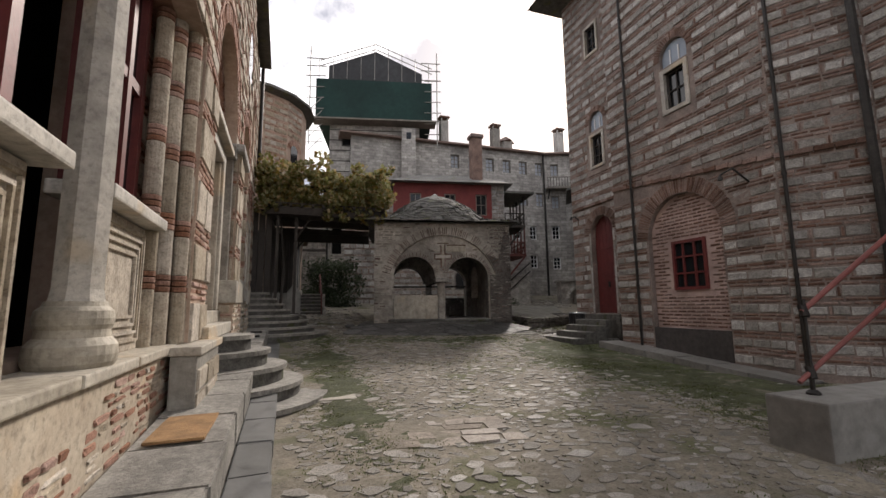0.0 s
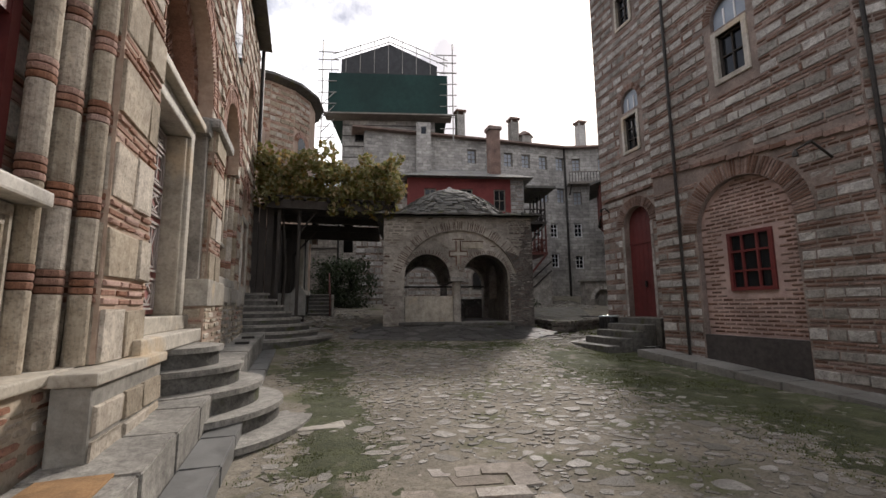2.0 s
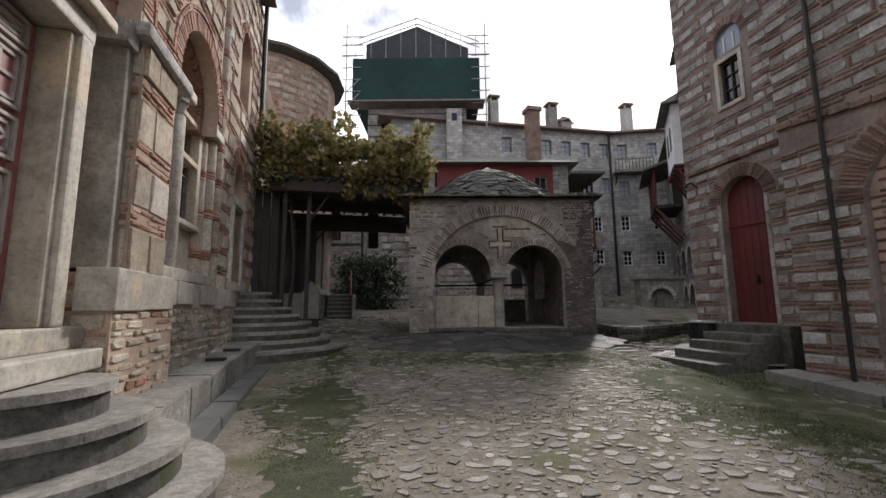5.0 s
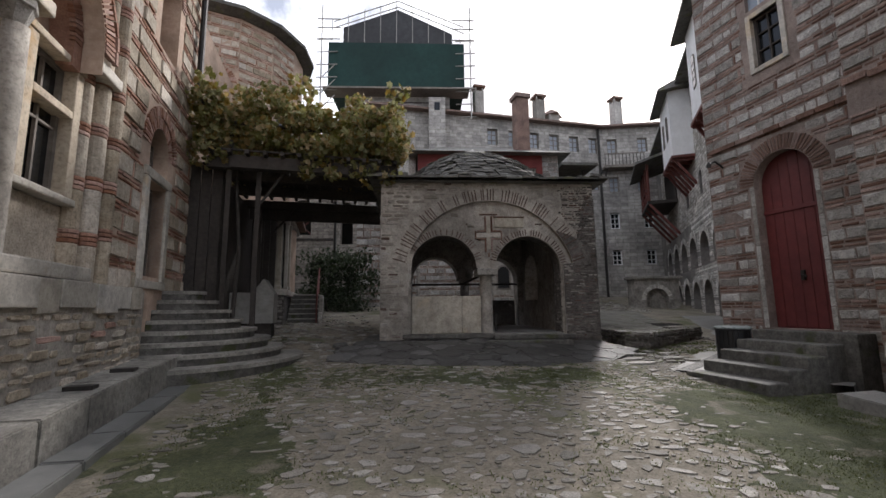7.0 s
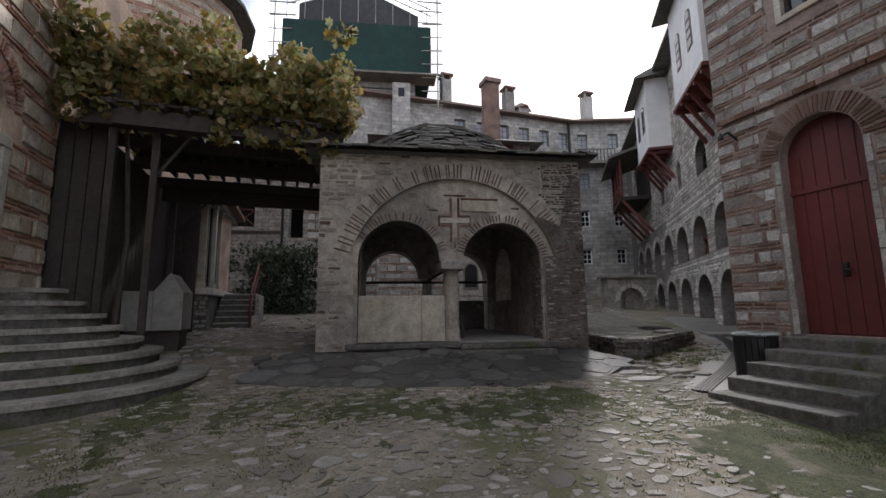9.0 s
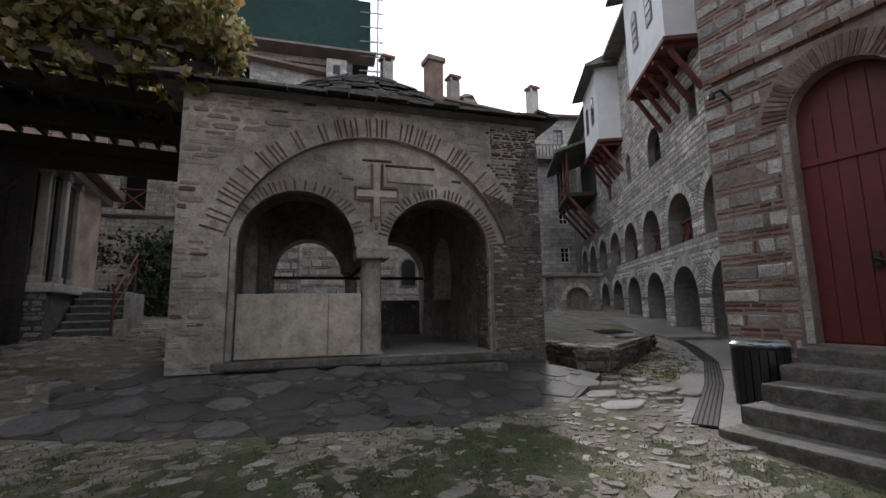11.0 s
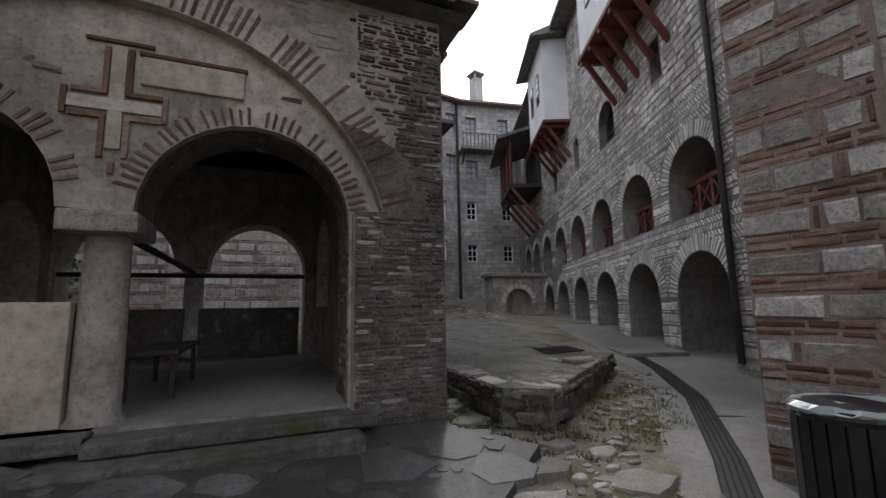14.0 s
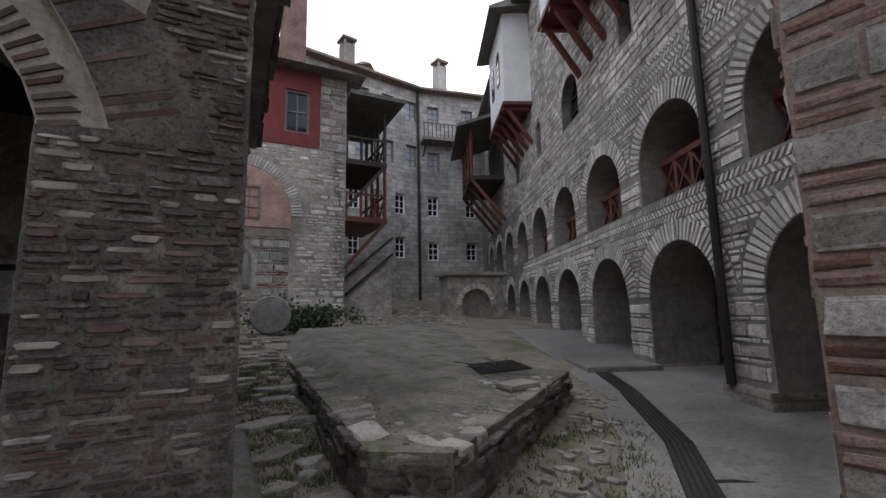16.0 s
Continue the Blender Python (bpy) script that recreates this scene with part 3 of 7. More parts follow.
arch_ring(RF, 2.27, 3.2, 1.07, 1.43, 0.0, ref_bricks, rng, step=0.066)
arch_ring(RF, 2.465, 7.92, 0.43, 0.62, 0.0, ref_bricks, rng)
arch_ring(RD, 1.435, 4.03, 0.56, 0.84, 0.0, ref_bricks, rng)
arch_ring(RD, 1.485, 7.96, 0.38, 0.56, 0.0, ref_bricks, rng)
# bricked-up arch with its own joints
part("niche_wall", wall(RF, 1.215, 3.325, -0.5, -0.13, 0.56, 4.24, [[(1.86, 1.84), (2.82, 1.84), (2.82, 3.08), (1.86, 3.08)]]),
     material("pink_mortar", (0.42, 0.30, 0.27), (0.52, 0.39, 0.35), 0.95, 12, 0.3), refectory)
nz = 0.95
while nz < 4.25:
    s = 1.22 + (0.13 if int(nz / 0.085) % 2 else 0.0)
    while s < 3.3:
        w = min(0.235, 3.32 - s)
        if inside(niche, s + 0.01, nz + 0.03) and inside(niche, s + w, nz + 0.03) and not (1.78 < s + w and s < 2.9 and 1.74 < nz + 0.05 < 3.15) and w > 0.06:
            ref_bricks.add(*block_data(RF, s, s + w, -0.17, -0.118, nz, nz + 0.052, rng, 0.003))
        s += 0.262
    nz += 0.085
part("plinth", box(RF, 1.20, 3.34, -0.14, 0.012, 0.05, 0.90, None, 0.01), material("black_tarred_base", (0.035, 0.03, 0.028), (0.075, 0.065, 0.06), 0.8, 8, 0.4), refectory)
window(RF, 2.34, 1.84, 3.08, 0.96, -0.10, refectory, M_maroon, 3, 3, 0.075, "maroon frame with nine panes")
window(RF, 2.465, 6.5, 7.5, 0.60, -0.08, refectory, M_wood, 2, 2, 0.05, "", M_marble, 0.115)
for f, c, z in ((RF, 2.465, 7.70), (RD, 1.485, 7.68)):
    sh = arch_shape(c - 0.40, c + 0.40, z, z + 0.22) if f is RF else arch_shape(c - 0.36, c + 0.36, z, z + 0.28)
    lun = part("lunette", extrude_shape(f, sh, -0.14, -0.09), material("blue_grey_pane", (0.20, 0.25, 0.31), (0.30, 0.35, 0.41), 0.3, 3, 0.0), refectory)
    for k in (-0.13, 0.13):
        part("glazing_bar", box(f, c + k - 0.015, c + k + 0.015, -0.088, -0.06, z, z + 0.42), M_white, lun)
window(RD, 1.485, 6.38, 7.45, 0.55, -0.08, refectory, M_wood, 2, 3, 0.05, "", M_marble, 0.1)
window(RD, 1.485, 10.6, 11.6, 0.55, -0.08, refectory, M_wood, 2, 3, 0.05, "", M_marble, 0.1)
# string course, in pieces of moulded brick
for k in range(15):
    a, b = k * 4.6 / 15, (k + 1) * 4.6 / 15 - 0.012
    z = 4.97 - 0.11 * a
    part("string_course", box(RF, a, b, -0.05, 0.055, z - 0.10, z, None, 0.01), M_brick, refectory)
for k in range(10):
    part("string_course", box(RD, k * 0.31, k * 0.31 + 0.298, -0.05, 0.055, 4.98, 5.08, None, 0.01), M_brick, refectory)
part("string_course", box(TURN_F, 0, 0.85, -0.05, 0.05, 4.92, 5.02), M_brick, refectory)
for k in range(5):
    part("string_course", box(RG, k * 0.3, k * 0.3 + 0.29, -0.05, 0.055, 4.37, 4.47, None, 0.01), M_brick, refectory)
# roof and eaves
bm = bmesh.new()
prism(bm, [Vector(p) for p in ((8.5, -7, R_TOP), (20.5, -7, R_TOP), (20.5, 13.9, R_TOP), (8.5, 13.9, R_TOP))],
      [Vector(p) for p in ((13.5, -3, R_TOP + 1.8), (15.5, -3, R_TOP + 1.8), (15.5, 9, R_TOP + 1.8), (13.5, 9, R_TOP + 1.8))])
part("roof", bm, M_roof, refectory)
# stone jambs of the niche and the red door
red_door = part("door", extrude_shape(RD, arch_shape(0.885, 1.985, 1.22, 4.03), -0.26, -0.20), M_reddoor, refectory, "arched red-painted plank door")
for k in range(6):
    s = 0.89 + k * 0.1835
    far = max(abs(s - 1.435), abs(s + 0.17 - 1.435))
    top = 4.03 + math.sqrt(max(0, 0.54 ** 2 - far ** 2))
    part("plank", box(RD, s + 0.004, s + 0.178, -0.205, -0.186, 1.24, max(top, 3.9), None, 0.005), M_reddoor, red_door)
part("rail", box(RD, 0.89, 1.98, -0.19, -0.165, 3.42, 3.5, None, 0.008), M_reddoor, red_door)
part("lock", box(RD, 1.46, 1.53, -0.18, -0.13, 2.10, 2.28, None, 0.01), M_iron, red_door)
part("handle", bar(RD.p(1.48, -0.12, 2.2), RD.p(1.58, -0.11, 2.16), 0.015), M_iron, red_door)
for i, (s0, s1) in enumerate(((0.80, 0.885), (1.985, 2.07))):
    for k in range(7):
        part("door_jamb", box(RD, s0, s1, -0.2, 0.015, 1.22 + k * 0.4, 1.22 + k * 0.4 + 0.39, None, 0.012), M_stone, refectory)
# drain pipes and iron lamp bracket
for f, s, d in ((RF, 0.78, 0.06), (RG, 0.12, 0.07), (RG, 1.35, 0.07)):
    bm = bar(f.p(s, d, 0.2), f.p(s, d, R_TOP), 0.035)
    for z in (2.0, 4.0, 6.0, 8.0, 10.0):
        turned(f.p(s, d, z), [(0.045, 0), (0.045, 0.05)], bm, 10)
    part("drain_pipe", bm, M_iron, refectory)
for f, s, z, g in ((RF, 4.05, 4.05, 1.0), (RD, 0.25, 4.62, 0.5)):
    lamp = part("lamp_bracket", bar(f.p(s, 0, z), f.p(s - 0.1 * g, 0.32 * g, z + 0.3 * g), 0.022), M_iron, refectory)
    part("lamp_hook", bar(f.p(s - 0.1 * g, 0.32 * g, z + 0.3 * g), f.p(s - 0.25 * g, 0.48 * g, z + 0.18 * g), 0.02), M_iron, lamp)
    part("lamp_head", turned(f.p(s - 0.26 * g, 0.49 * g, z + 0.06 * g), [(0.05, 0), (0.045, 0.06), (0.015, 0.12)], None, 12), M_iron, lamp)

# ---------- red door's steps ----------
door_steps = thing("stone_steps", "dark worn stone steps up to the red door", "steps", at=(9.0, 12, 0.4))
for k, (x, z) in enumerate(((9.42, 1.20), (9.04, 1.03), (8.65, 0.86), (8.26, 0.68), (7.87, 0.50))):
    part("step", wbox(x, 9.85 if k == 0 else 9.46 - 0.38 * (k - 1) + 0.1, (10.8, 10.99, 11.0, 11.01, 11.02)[k], 12.5 + 0.01 * k, -0.2 - 0.01 * k, z, None, 0.025), M_darkstep, door_steps)
# ---------- fountain pavilion ----------
rng = random.Random(5)
phiale = thing("fountain_pavilion", "small domed stone fountain pavilion with twin arches and brick cross", "pavilion", at=(5.9, 18.5, 1.0))
L_ARC = arch_shape(0.75, 2.39, 2.65, 2.65)[1:-1]
R_ARC = arch_shape(2.87, 4.55, 2.62, 2.62)[1:-1]
TWIN = [(0.75, 0.9)] + L_ARC + R_ARC + [(4.55, 0.9)]


def big_arc(r, zc=2.15, c=2.72, z=2.72, n=26):
    a0 = math.asin((z - zc) / r)
    return [(c - r * math.cos(a0 + (math.pi - 2 * a0) * i / n), zc + r * math.sin(a0 + (math.pi - 2 * a0) * i / n)) for i in range(n + 1)]


BIG = [(0.68, 0.9), (0.68, 2.72)] + big_arc(2.2) + [(4.57, 2.72), (4.57, 0.9)]
part("wall", wall(PH, 0, 5.43, -0.12, 0, 0.9, 4.85, [BIG]), M_plaster, phiale)
part("wall", wall(PH, 0, 5.43, -0.22, -0.122, 0.9, 4.85, [TWIN]), M_plaster, phiale)
# inner depth of the arches in the dark mortar colour
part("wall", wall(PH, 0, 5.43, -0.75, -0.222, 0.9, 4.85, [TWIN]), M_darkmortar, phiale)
part("wall", wall(PH, 0, 5.43, -5.43, -4.75, 0.9, 4.85, [TWIN]), M_rubble, phiale)
PL = Frame(*PH.p(0, -5.43, 0).xy, -100.8)
PR = Frame(*PH.p(5.43, 0, 0).xy, 79.2)
part("wall", wall(PL, 0.68, 4.68, -0.7, 0, 0.9, 4.85, [arch_shape(1.0, 2.5, 1.9, 2.65), arch_shape(2.9, 4.4, 1.9, 2.65)]), M_rubble, phiale)
part("wall", wall(PR, 0.76, 4.74, -0.7, 0, 0.9, 4.85, [arch_shape(2.9, 4.4, 1.9, 2.65)]), M_rubble, phiale)
part("floor", box(PH, 0.4, 5.0, -5.0, -0.13, 0.6, 1.03), M_path, phiale)
part("parapet", box(PH, 0.76, 4.47, -5.1, -4.98, 0.95, 1.92), M_darkmortar, phiale)
# ceiling painted near-black for the shade under the dome
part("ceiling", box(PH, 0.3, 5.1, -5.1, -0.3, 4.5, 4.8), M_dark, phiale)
column = part("column", turned(PH.p(2.66, -0.42, 0.95), [(0.21, 0), (0.21, 0.1), (0.17, 0.14), (0.165, 0.8), (0.155, 1.5), (0.17, 1.53)]), M_plaster, phiale, smooth=True)
part("capital", box(PH, 2.40, 2.92, -0.74, -0.09, 2.47, 2.64, None, 0.03), M_stone, column)
for d in (-5.1,):
    part("column", turned(PH.p(2.66, d, 0.95), [(0.2, 0), (0.17, 0.1), (0.155, 1.5), (0.22, 1.7)]), M_stone, phiale, smooth=True)
part("parapet_slab", box(PH, 0.76, 2.02, -0.36, -0.26, 1.03, 1.95, None, 0.012), M_marble, phiale, "pale stained marble slab")
part("parapet_slab", box(PH, 2.025, 2.50, -0.36, -0.265, 1.03, 1.95, None, 0.012), M_marble, phiale)
part("tie_beam", bar(PH.p(0.5, -4.9, 2.5), PH.p(5.0, -4.9, 2.5), 0.04), M_wood, phiale)
part("tie_beam", bar(PH.p(2.66, -0.5, 2.55), PH.p(2.66, -5.0, 2.55), 0.04), M_wood, phiale)
part("ledge", box(PH, 0.55, 2.75, -0.3, 0.10, 0.93, 1.03, None, 0.02), M_darkstep, phiale)
part("threshold", box(PH, 2.75, 4.75, -0.4, 0.16, 0.90, 1.0, None, 0.02), M_darkstep, phiale)
part("threshold", box(PH, 2.5, 4.6, -0.3, 0.42, 0.74, 0.89, None, 0.02), M_darkstep, phiale)
# sloping apron of large flat stones round the foot


def apron_z(s, d):
    return 0.86 - 0.245 * (d - 0.45) - 0.06 * max(0.0, s - 3.0) - 0.05 * max(0.0, -s)


APRON = [(-1.0, 1.3), (0.4, 1.75), (1.8, 1.95), (3.4, 1.9), (4.9, 1.5), (6.1, 0.5)]
bm = bmesh.new()
ap_top = [(-0.4, 0.35), (0.6, 0.35), (1.8, 0.35), (3.4, 0.35), (4.6, 0.35), (5.44, 0.1)]
rows_ap = [[bm.verts.new(PH.p(a[0] + (b[0] - a[0]) * t, a[1] + (b[1] - a[1]) * t, apron_z(a[0] + (b[0] - a[0]) * t, a[1] + (b[1] - a[1]) * t))) for a, b in zip(ap_top, APRON)] for t in (0, 0.5, 1)]
rows_ap.append([bm.verts.new(PH.p(s, d + 0.12, 0.2)) for s, d in APRON])
rows_ap.insert(0, [bm.verts.new(PH.p(s, -0.1, 0.88)) for s, d in ap_top])
for lo, hi in zip(rows_ap, rows_ap[1:]):
    for i in range(len(lo) - 1):
        bm.faces.new((lo[i], lo[i + 1], hi[i + 1], hi[i]))
bmesh.ops.recalc_face_normals(bm, faces=bm.faces)
part("apron", bm, M_flag, phiale)
bm = bmesh.new()
prism(bm, [PH.p(s, d, 0.2) for s, d in ((5.43, 0.1), (6.0, 0.4), (5.9, -5.8), (-1.2, -5.8), (-0.9, 0.9), (0.0, 0.1))],
      [PH.p(s, d, z) for s, d, z in ((5.43, 0.0, 0.74), (5.6, 0.0, 0.7), (5.5, -5.4, 0.95), (-0.5, -5.4, 0.95), (-0.45, 0.0, 0.88), (0.0, 0.0, 0.88))])
bmesh.ops.recalc_face_normals(bm, faces=bm.faces)
part("footing", bm, M_darkstep, phiale)

# ---------- loggia range ----------
rng = random.Random(21)
loggia = thing("arcaded_range", "long two-storey arcaded stone range with white oriels and brick patterns", "building", at=(16, 20, 1))
ARCH_N, PITCH, HALF = 8, 2.58, 0.89
g_open, u_open = [], []
for k in range(-1, ARCH_N):
    c = -(0.76 + PITCH * k)
    g_open.append(arch_shape(c - HALF, c + HALF, 0.6, 1.98 + 0.01 * k))
    u_open.append(arch_shape(c - HALF, c + HALF, 3.62, 4.27 + 0.03 * k))
hi_open = [arch_shape(-5.55, -4.35, 6.75, 7.45), arch_shape(-8.25, -7.75, 7.0, 7.9), [(-2.0, 7.0), (-1.5, 7.0), (-1.5, 8.0), (-2.0, 8.0)], arch_shape(-11.6, -11.0, 7.0, 7.9)]
part("wall", wall(LG, -24, 4.0, -1.15, 0, 0.6, 13.0, g_open + u_open + hi_open), M_logmortar, loggia)
# back wall darkened by its colour for the shade inside the arcade
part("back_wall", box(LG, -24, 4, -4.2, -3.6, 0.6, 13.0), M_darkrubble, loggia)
part("end_wall", box(LG, 3.0, 4.0, -3.6, -1.16, 0.6, 13.0), M_rubble, loggia)
for k in range(-1, ARCH_N):
    c = -(0.76 + PITCH * (k + 0.5))
    part("cross_wall", box(LG, c - 0.3, c + 0.3, -1.75, -1.16, 0.6, 3.24), M_reveal, loggia)
    # black slab paints the shade of a doorway on the back wall
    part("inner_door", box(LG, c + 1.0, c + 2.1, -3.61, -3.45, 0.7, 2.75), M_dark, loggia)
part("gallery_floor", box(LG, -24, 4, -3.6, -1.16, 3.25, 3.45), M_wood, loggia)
# gallery ceiling coloured near-black, shade put into its tone
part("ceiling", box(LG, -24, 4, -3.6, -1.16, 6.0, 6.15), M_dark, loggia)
for o in hi_open:
    s0, s1 = min(p[0] for p in o), max(p[0] for p in o)
    z0, z1 = min(p[1] for p in o), max(p[1] for p in o)
    window(LG, (s0 + s1) / 2, z0 + 0.02, z1 - 0.02, s1 - s0 - 0.02, -0.25, loggia, M_wood, 2, 3, 0.05)
bm = bmesh.new()
prism(bm, [LG.p(s, d, z) for s, d, z in ((-25, 0.7, 12.9), (4.5, 0.7, 12.9), (4.5, -5, 13.0), (-25, -5, 13.0))],
      [LG.p(s, d, z) for s, d, z in ((-25, 0.7, 13.05), (4.5, 0.7, 13.05), (4.5, -4, 15.0), (-25, -4, 15.0))])
bmesh.ops.recalc_face_normals(bm, faces=bm.faces)
part("roof", bm, M_roof, loggia)


def oriel(s0, s1, z0, z1, d):
    o = part("oriel", box(LG, s0, s1, -0.1, d, z0, z1), M_white, loggia, "white limewashed oriel on red timber brackets")
    part("oriel_floor", box(LG, s0 - 0.08, s1 + 0.08, 0.0, d + 0.08, z0 - 0.14, z0, None, 0.02), M_redwood, o)
    n = 5
    for k in range(n):
        s = s0 + 0.15 + (s1 - s0 - 0.3) * k / (n - 1)
        part("bracket", bar(LG.p(s, 0.0, z0 - 1.5), LG.p(s, d - 0.05, z0 - 0.12), 0.085, square=True), M_redwood, o)
        part("joist", box(LG, s - 0.06, s + 0.06, 0, d + 0.05, z0 - 0.27, z0 - 0.14), M_redwood, o)
    for k in range(2):
        c = s0 + (s1 - s0) * (0.3 + 0.4 * k)
        fr = part("window_frame", extrude_shape(LG, arch_shape(c - 0.26, c + 0.26, z0 + 1.1, z0 + 2.2), d - 0.02, d + 0.03), M_greywood, o)
        part("pane", extrude_shape(LG, arch_shape(c - 0.2, c + 0.2, z0 + 1.16, z0 + 2.2), d, d + 0.036), M_glass, fr)
        for j in range(3):
            part("glazing_bar", box(LG, c - 0.2, c + 0.2, d + 0.036, d + 0.05, z0 + 1.45 + 0.3 * j, z0 + 1.48 + 0.3 * j), M_greywood, fr)
    bm = bmesh.new()
    prism(bm, [LG.p(s, q, z) for s, q, z in ((s0 - 0.4, d + 0.5, z1 - 0.1), (s1 + 0.4, d + 0.5, z1 - 0.1), (s1 + 0.4, -0.3, z1 + 0.1), (s0 - 0.4, -0.3, z1 + 0.1))],
          [LG.p(s, q, z) for s, q, z in ((s0 - 0.4, d + 0.5, z1), (s1 + 0.4, d + 0.5, z1), (s1, -0.3, z1 + 1.0), (s0, -0.3, z1 + 1.0))])
    bmesh.ops.recalc_face_normals(bm, faces=bm.faces)
    part("oriel_roof", bm, M_roof, o)
    return o


oriel(-4.2, -0.9, 9.05, 12.9, 0.9)
oriel(-11.6, -8.6, 9.2, 12.7, 1.0)
# parapets of crossed red bars in the upper arches
for k in range(-1, 6):
    c = -(0.76 + PITCH * k)
    z = 3.63
    rail = part("railing", box(LG, c - HALF, c + HALF, -0.45, -0.37, z + 0.72, z + 0.82), M_redwood, loggia, "red timber railing of crossed bars")
    part("bottom_rail", box(LG, c - HALF, c + HALF, -0.45, -0.37, z + 0.04, z + 0.12), M_redwood, rail)
    for q in (-HALF / 2, 0, HALF / 2):
        part("upright", bar(LG.p(c + q, -0.41, z + 0.1), LG.p(c + q, -0.41, z + 0.74), 0.035, square=True), M_redwood, rail)
    for q in range(4):
        a = c - HALF + q * HALF / 2
        part("cross_bar", bar(LG.p(a, -0.41, z + 0.1), LG.p(a + HALF / 2, -0.41, z + 0.74), 0.03, square=True), M_redwood, rail)
        part("cross_bar", bar(LG.p(a, -0.42, z + 0.74), LG.p(a + HALF / 2, -0.42, z + 0.1), 0.03, square=True), M_redwood, rail)
bm = bar(LG.p(0.32, 0.10, 0.85), LG.p(0.32, 0.10, 12.9), 0.06)
part("drain_pipe", bm, M_iron, loggia)

# ---------- far ranges ----------
far_range = thing("far_range", "tall weathered stone monastery range with rows of small windows", "building", at=(16, 36, 2))
FA = Frame(4.0, 35.6, -1.0)
FB = Frame(22.7, 35.27, -21)
fa_open, fb_open = [], []


def row(f, positions, z0, h, w, out):
    for c in positions:
        out.append([(c - w / 2, z0), (c + w / 2, z0), (c + w / 2, z0 + h), (c - w / 2, z0 + h)])


row(FA, [9.4 + 1.75 * k for k in range(6)], 14.1, 1.3, 0.85, fa_open)
row(FA, [9.4 + 1.75 * k for k in range(6)], 11.0, 1.4, 0.85, fa_open)
row(FA, [12.5, 14.2, 15.6, 17.3], 7.75, 1.3, 0.75, fa_open)
row(FA, [14.2, 17.3], 5.0, 1.3, 0.75, fa_open)
row(FB, [1.0, 3.2, 5.2], 10.8, 1.3, 0.8, fb_open)
row(FB, [0.9, 3.5], 7.8, 1.3, 0.75, fb_open)
row(FB, [0.9, 3.5], 4.9, 1.2, 0.75, fb_open)
row(FB, [1.0, 3.4, 5.2], 14.1, 1.2, 0.8, fb_open)
part("wall", wall(FA, 0, 18.7, -0.8, 0, 1.5, 16.3, fa_open), M_farstone, far_range)
part("wall", wall(FB, 0, 11, -0.8, 0, 1.5, 16.3, fb_open), M_farstone, far_range)
for f, opens in ((FA, fa_open), (FB, fb_open)):
    for o in opens:
        s0, s1, z0, z1 = o[0][0], o[1][0], o[0][1], o[2][1]
        window(f, (s0 + s1) / 2, z0, z1, s1 - s0, -0.18, far_range, M_white if z0 < 10 else M_greywood, 2, 3, 0.09, pane=M_shutter if z0 > 10 else None)
bm = bmesh.new()
prism(bm, [FA.p(s, d, z) for s, d, z in ((-1, 0.6, 16.2), (18.9, 0.6, 16.2), (18.9, -8, 16.3), (-1, -8, 16.3))],
      [FA.p(s, d, z) for s, d, z in ((-1, 0.6, 16.35), (18.9, 0.6, 16.35), (18.9, -6, 18.4), (-1, -6, 18.4))])
prism(bm, [FB.p(s, d, z) for s, d, z in ((-0.5, 0.6, 16.2), (12, 0.6, 16.2), (12, -8, 16.3), (-0.5, -8, 16.3))],
      [FB.p(s, d, z) for s, d, z in ((-0.5, 0.6, 16.35), (12, 0.6, 16.35), (12, -6, 18.3), (-0.5, -6, 18.3))])
bmesh.ops.recalc_face_normals(bm, faces=bm.faces)
part("roof", bm, M_tile, far_range)
part("drain_pipe", bar(FA.p(18.6, 0.12, 2), FA.p(18.6, 0.12, 16.2), 0.1), M_iron, far_range)
# closing walls behind
part("wall", wbox(-30, 4.2, 42, 43, 0, 9), M_farstone, far_range)


def chimney(x, y, z0, z1, w, mat=M_stone):
    c = part("chimney", wbox(x - w / 2, x + w / 2, y - w / 2, y + w / 2, z0, z1 - 0.45, None, 0.02), mat, far_range)
    part("chimney_cap", wbox(x - w / 2 - 0.12, x + w / 2 + 0.12, y - w / 2 - 0.12, y + w / 2 + 0.12, z1 - 0.18, z1, None, 0.03), M_tile, c)
    bm = bmesh.new()
    for a in (-1, 1):
        for b in (-1, 1):
            wbox(x + a * w * 0.4 - 0.06, x + a * w * 0.4 + 0.06, y + b * w * 0.4 - 0.06, y + b * w * 0.4 + 0.06, z1 - 0.47, z1 - 0.17, bm)
    part("flue", bm, mat, c)


chimney(13.0, 37.4, 16.5, 19.8, 0.75)
chimney(18.8, 38.0, 17, 20.0, 0.8)
chimney(25.0, 35.9, 16.3, 19.5, 0.75)

# ---------- red-storeyed house ----------
red_house = thing("red_house", "stone house with a red limewashed top storey and slab roof", "house", at=(10, 27, 1.5))
rb_open = []
row(RB, [1.5, 3.9, 6.1], 7.75, 1.5, 0.8, rb_open)
part("wall", wall(RB, 0, 7.75, -0.6, 0, 1.2, 7.3), M_plaster, red_house)
part("upper_wall", wall(RB, 0.0, 6.85, -0.6, 0.03, 7.302, 10.0, rb_open), M_redwash, red_house, "red limewashed upper storey")
part("quoin", box(RB, 6.852, 7.75, -0.6, 0.02, 7.302, 10.0), M_stone, red_house)
part("side_wall", wbox(13.2, 13.7, 27.1, 34, 1.2, 10.0), M_rubble, red_house)
part("side_wall", wbox(5.6, 6.0, 28.4, 34, 1.2, 10.0), M_rubble, red_house)
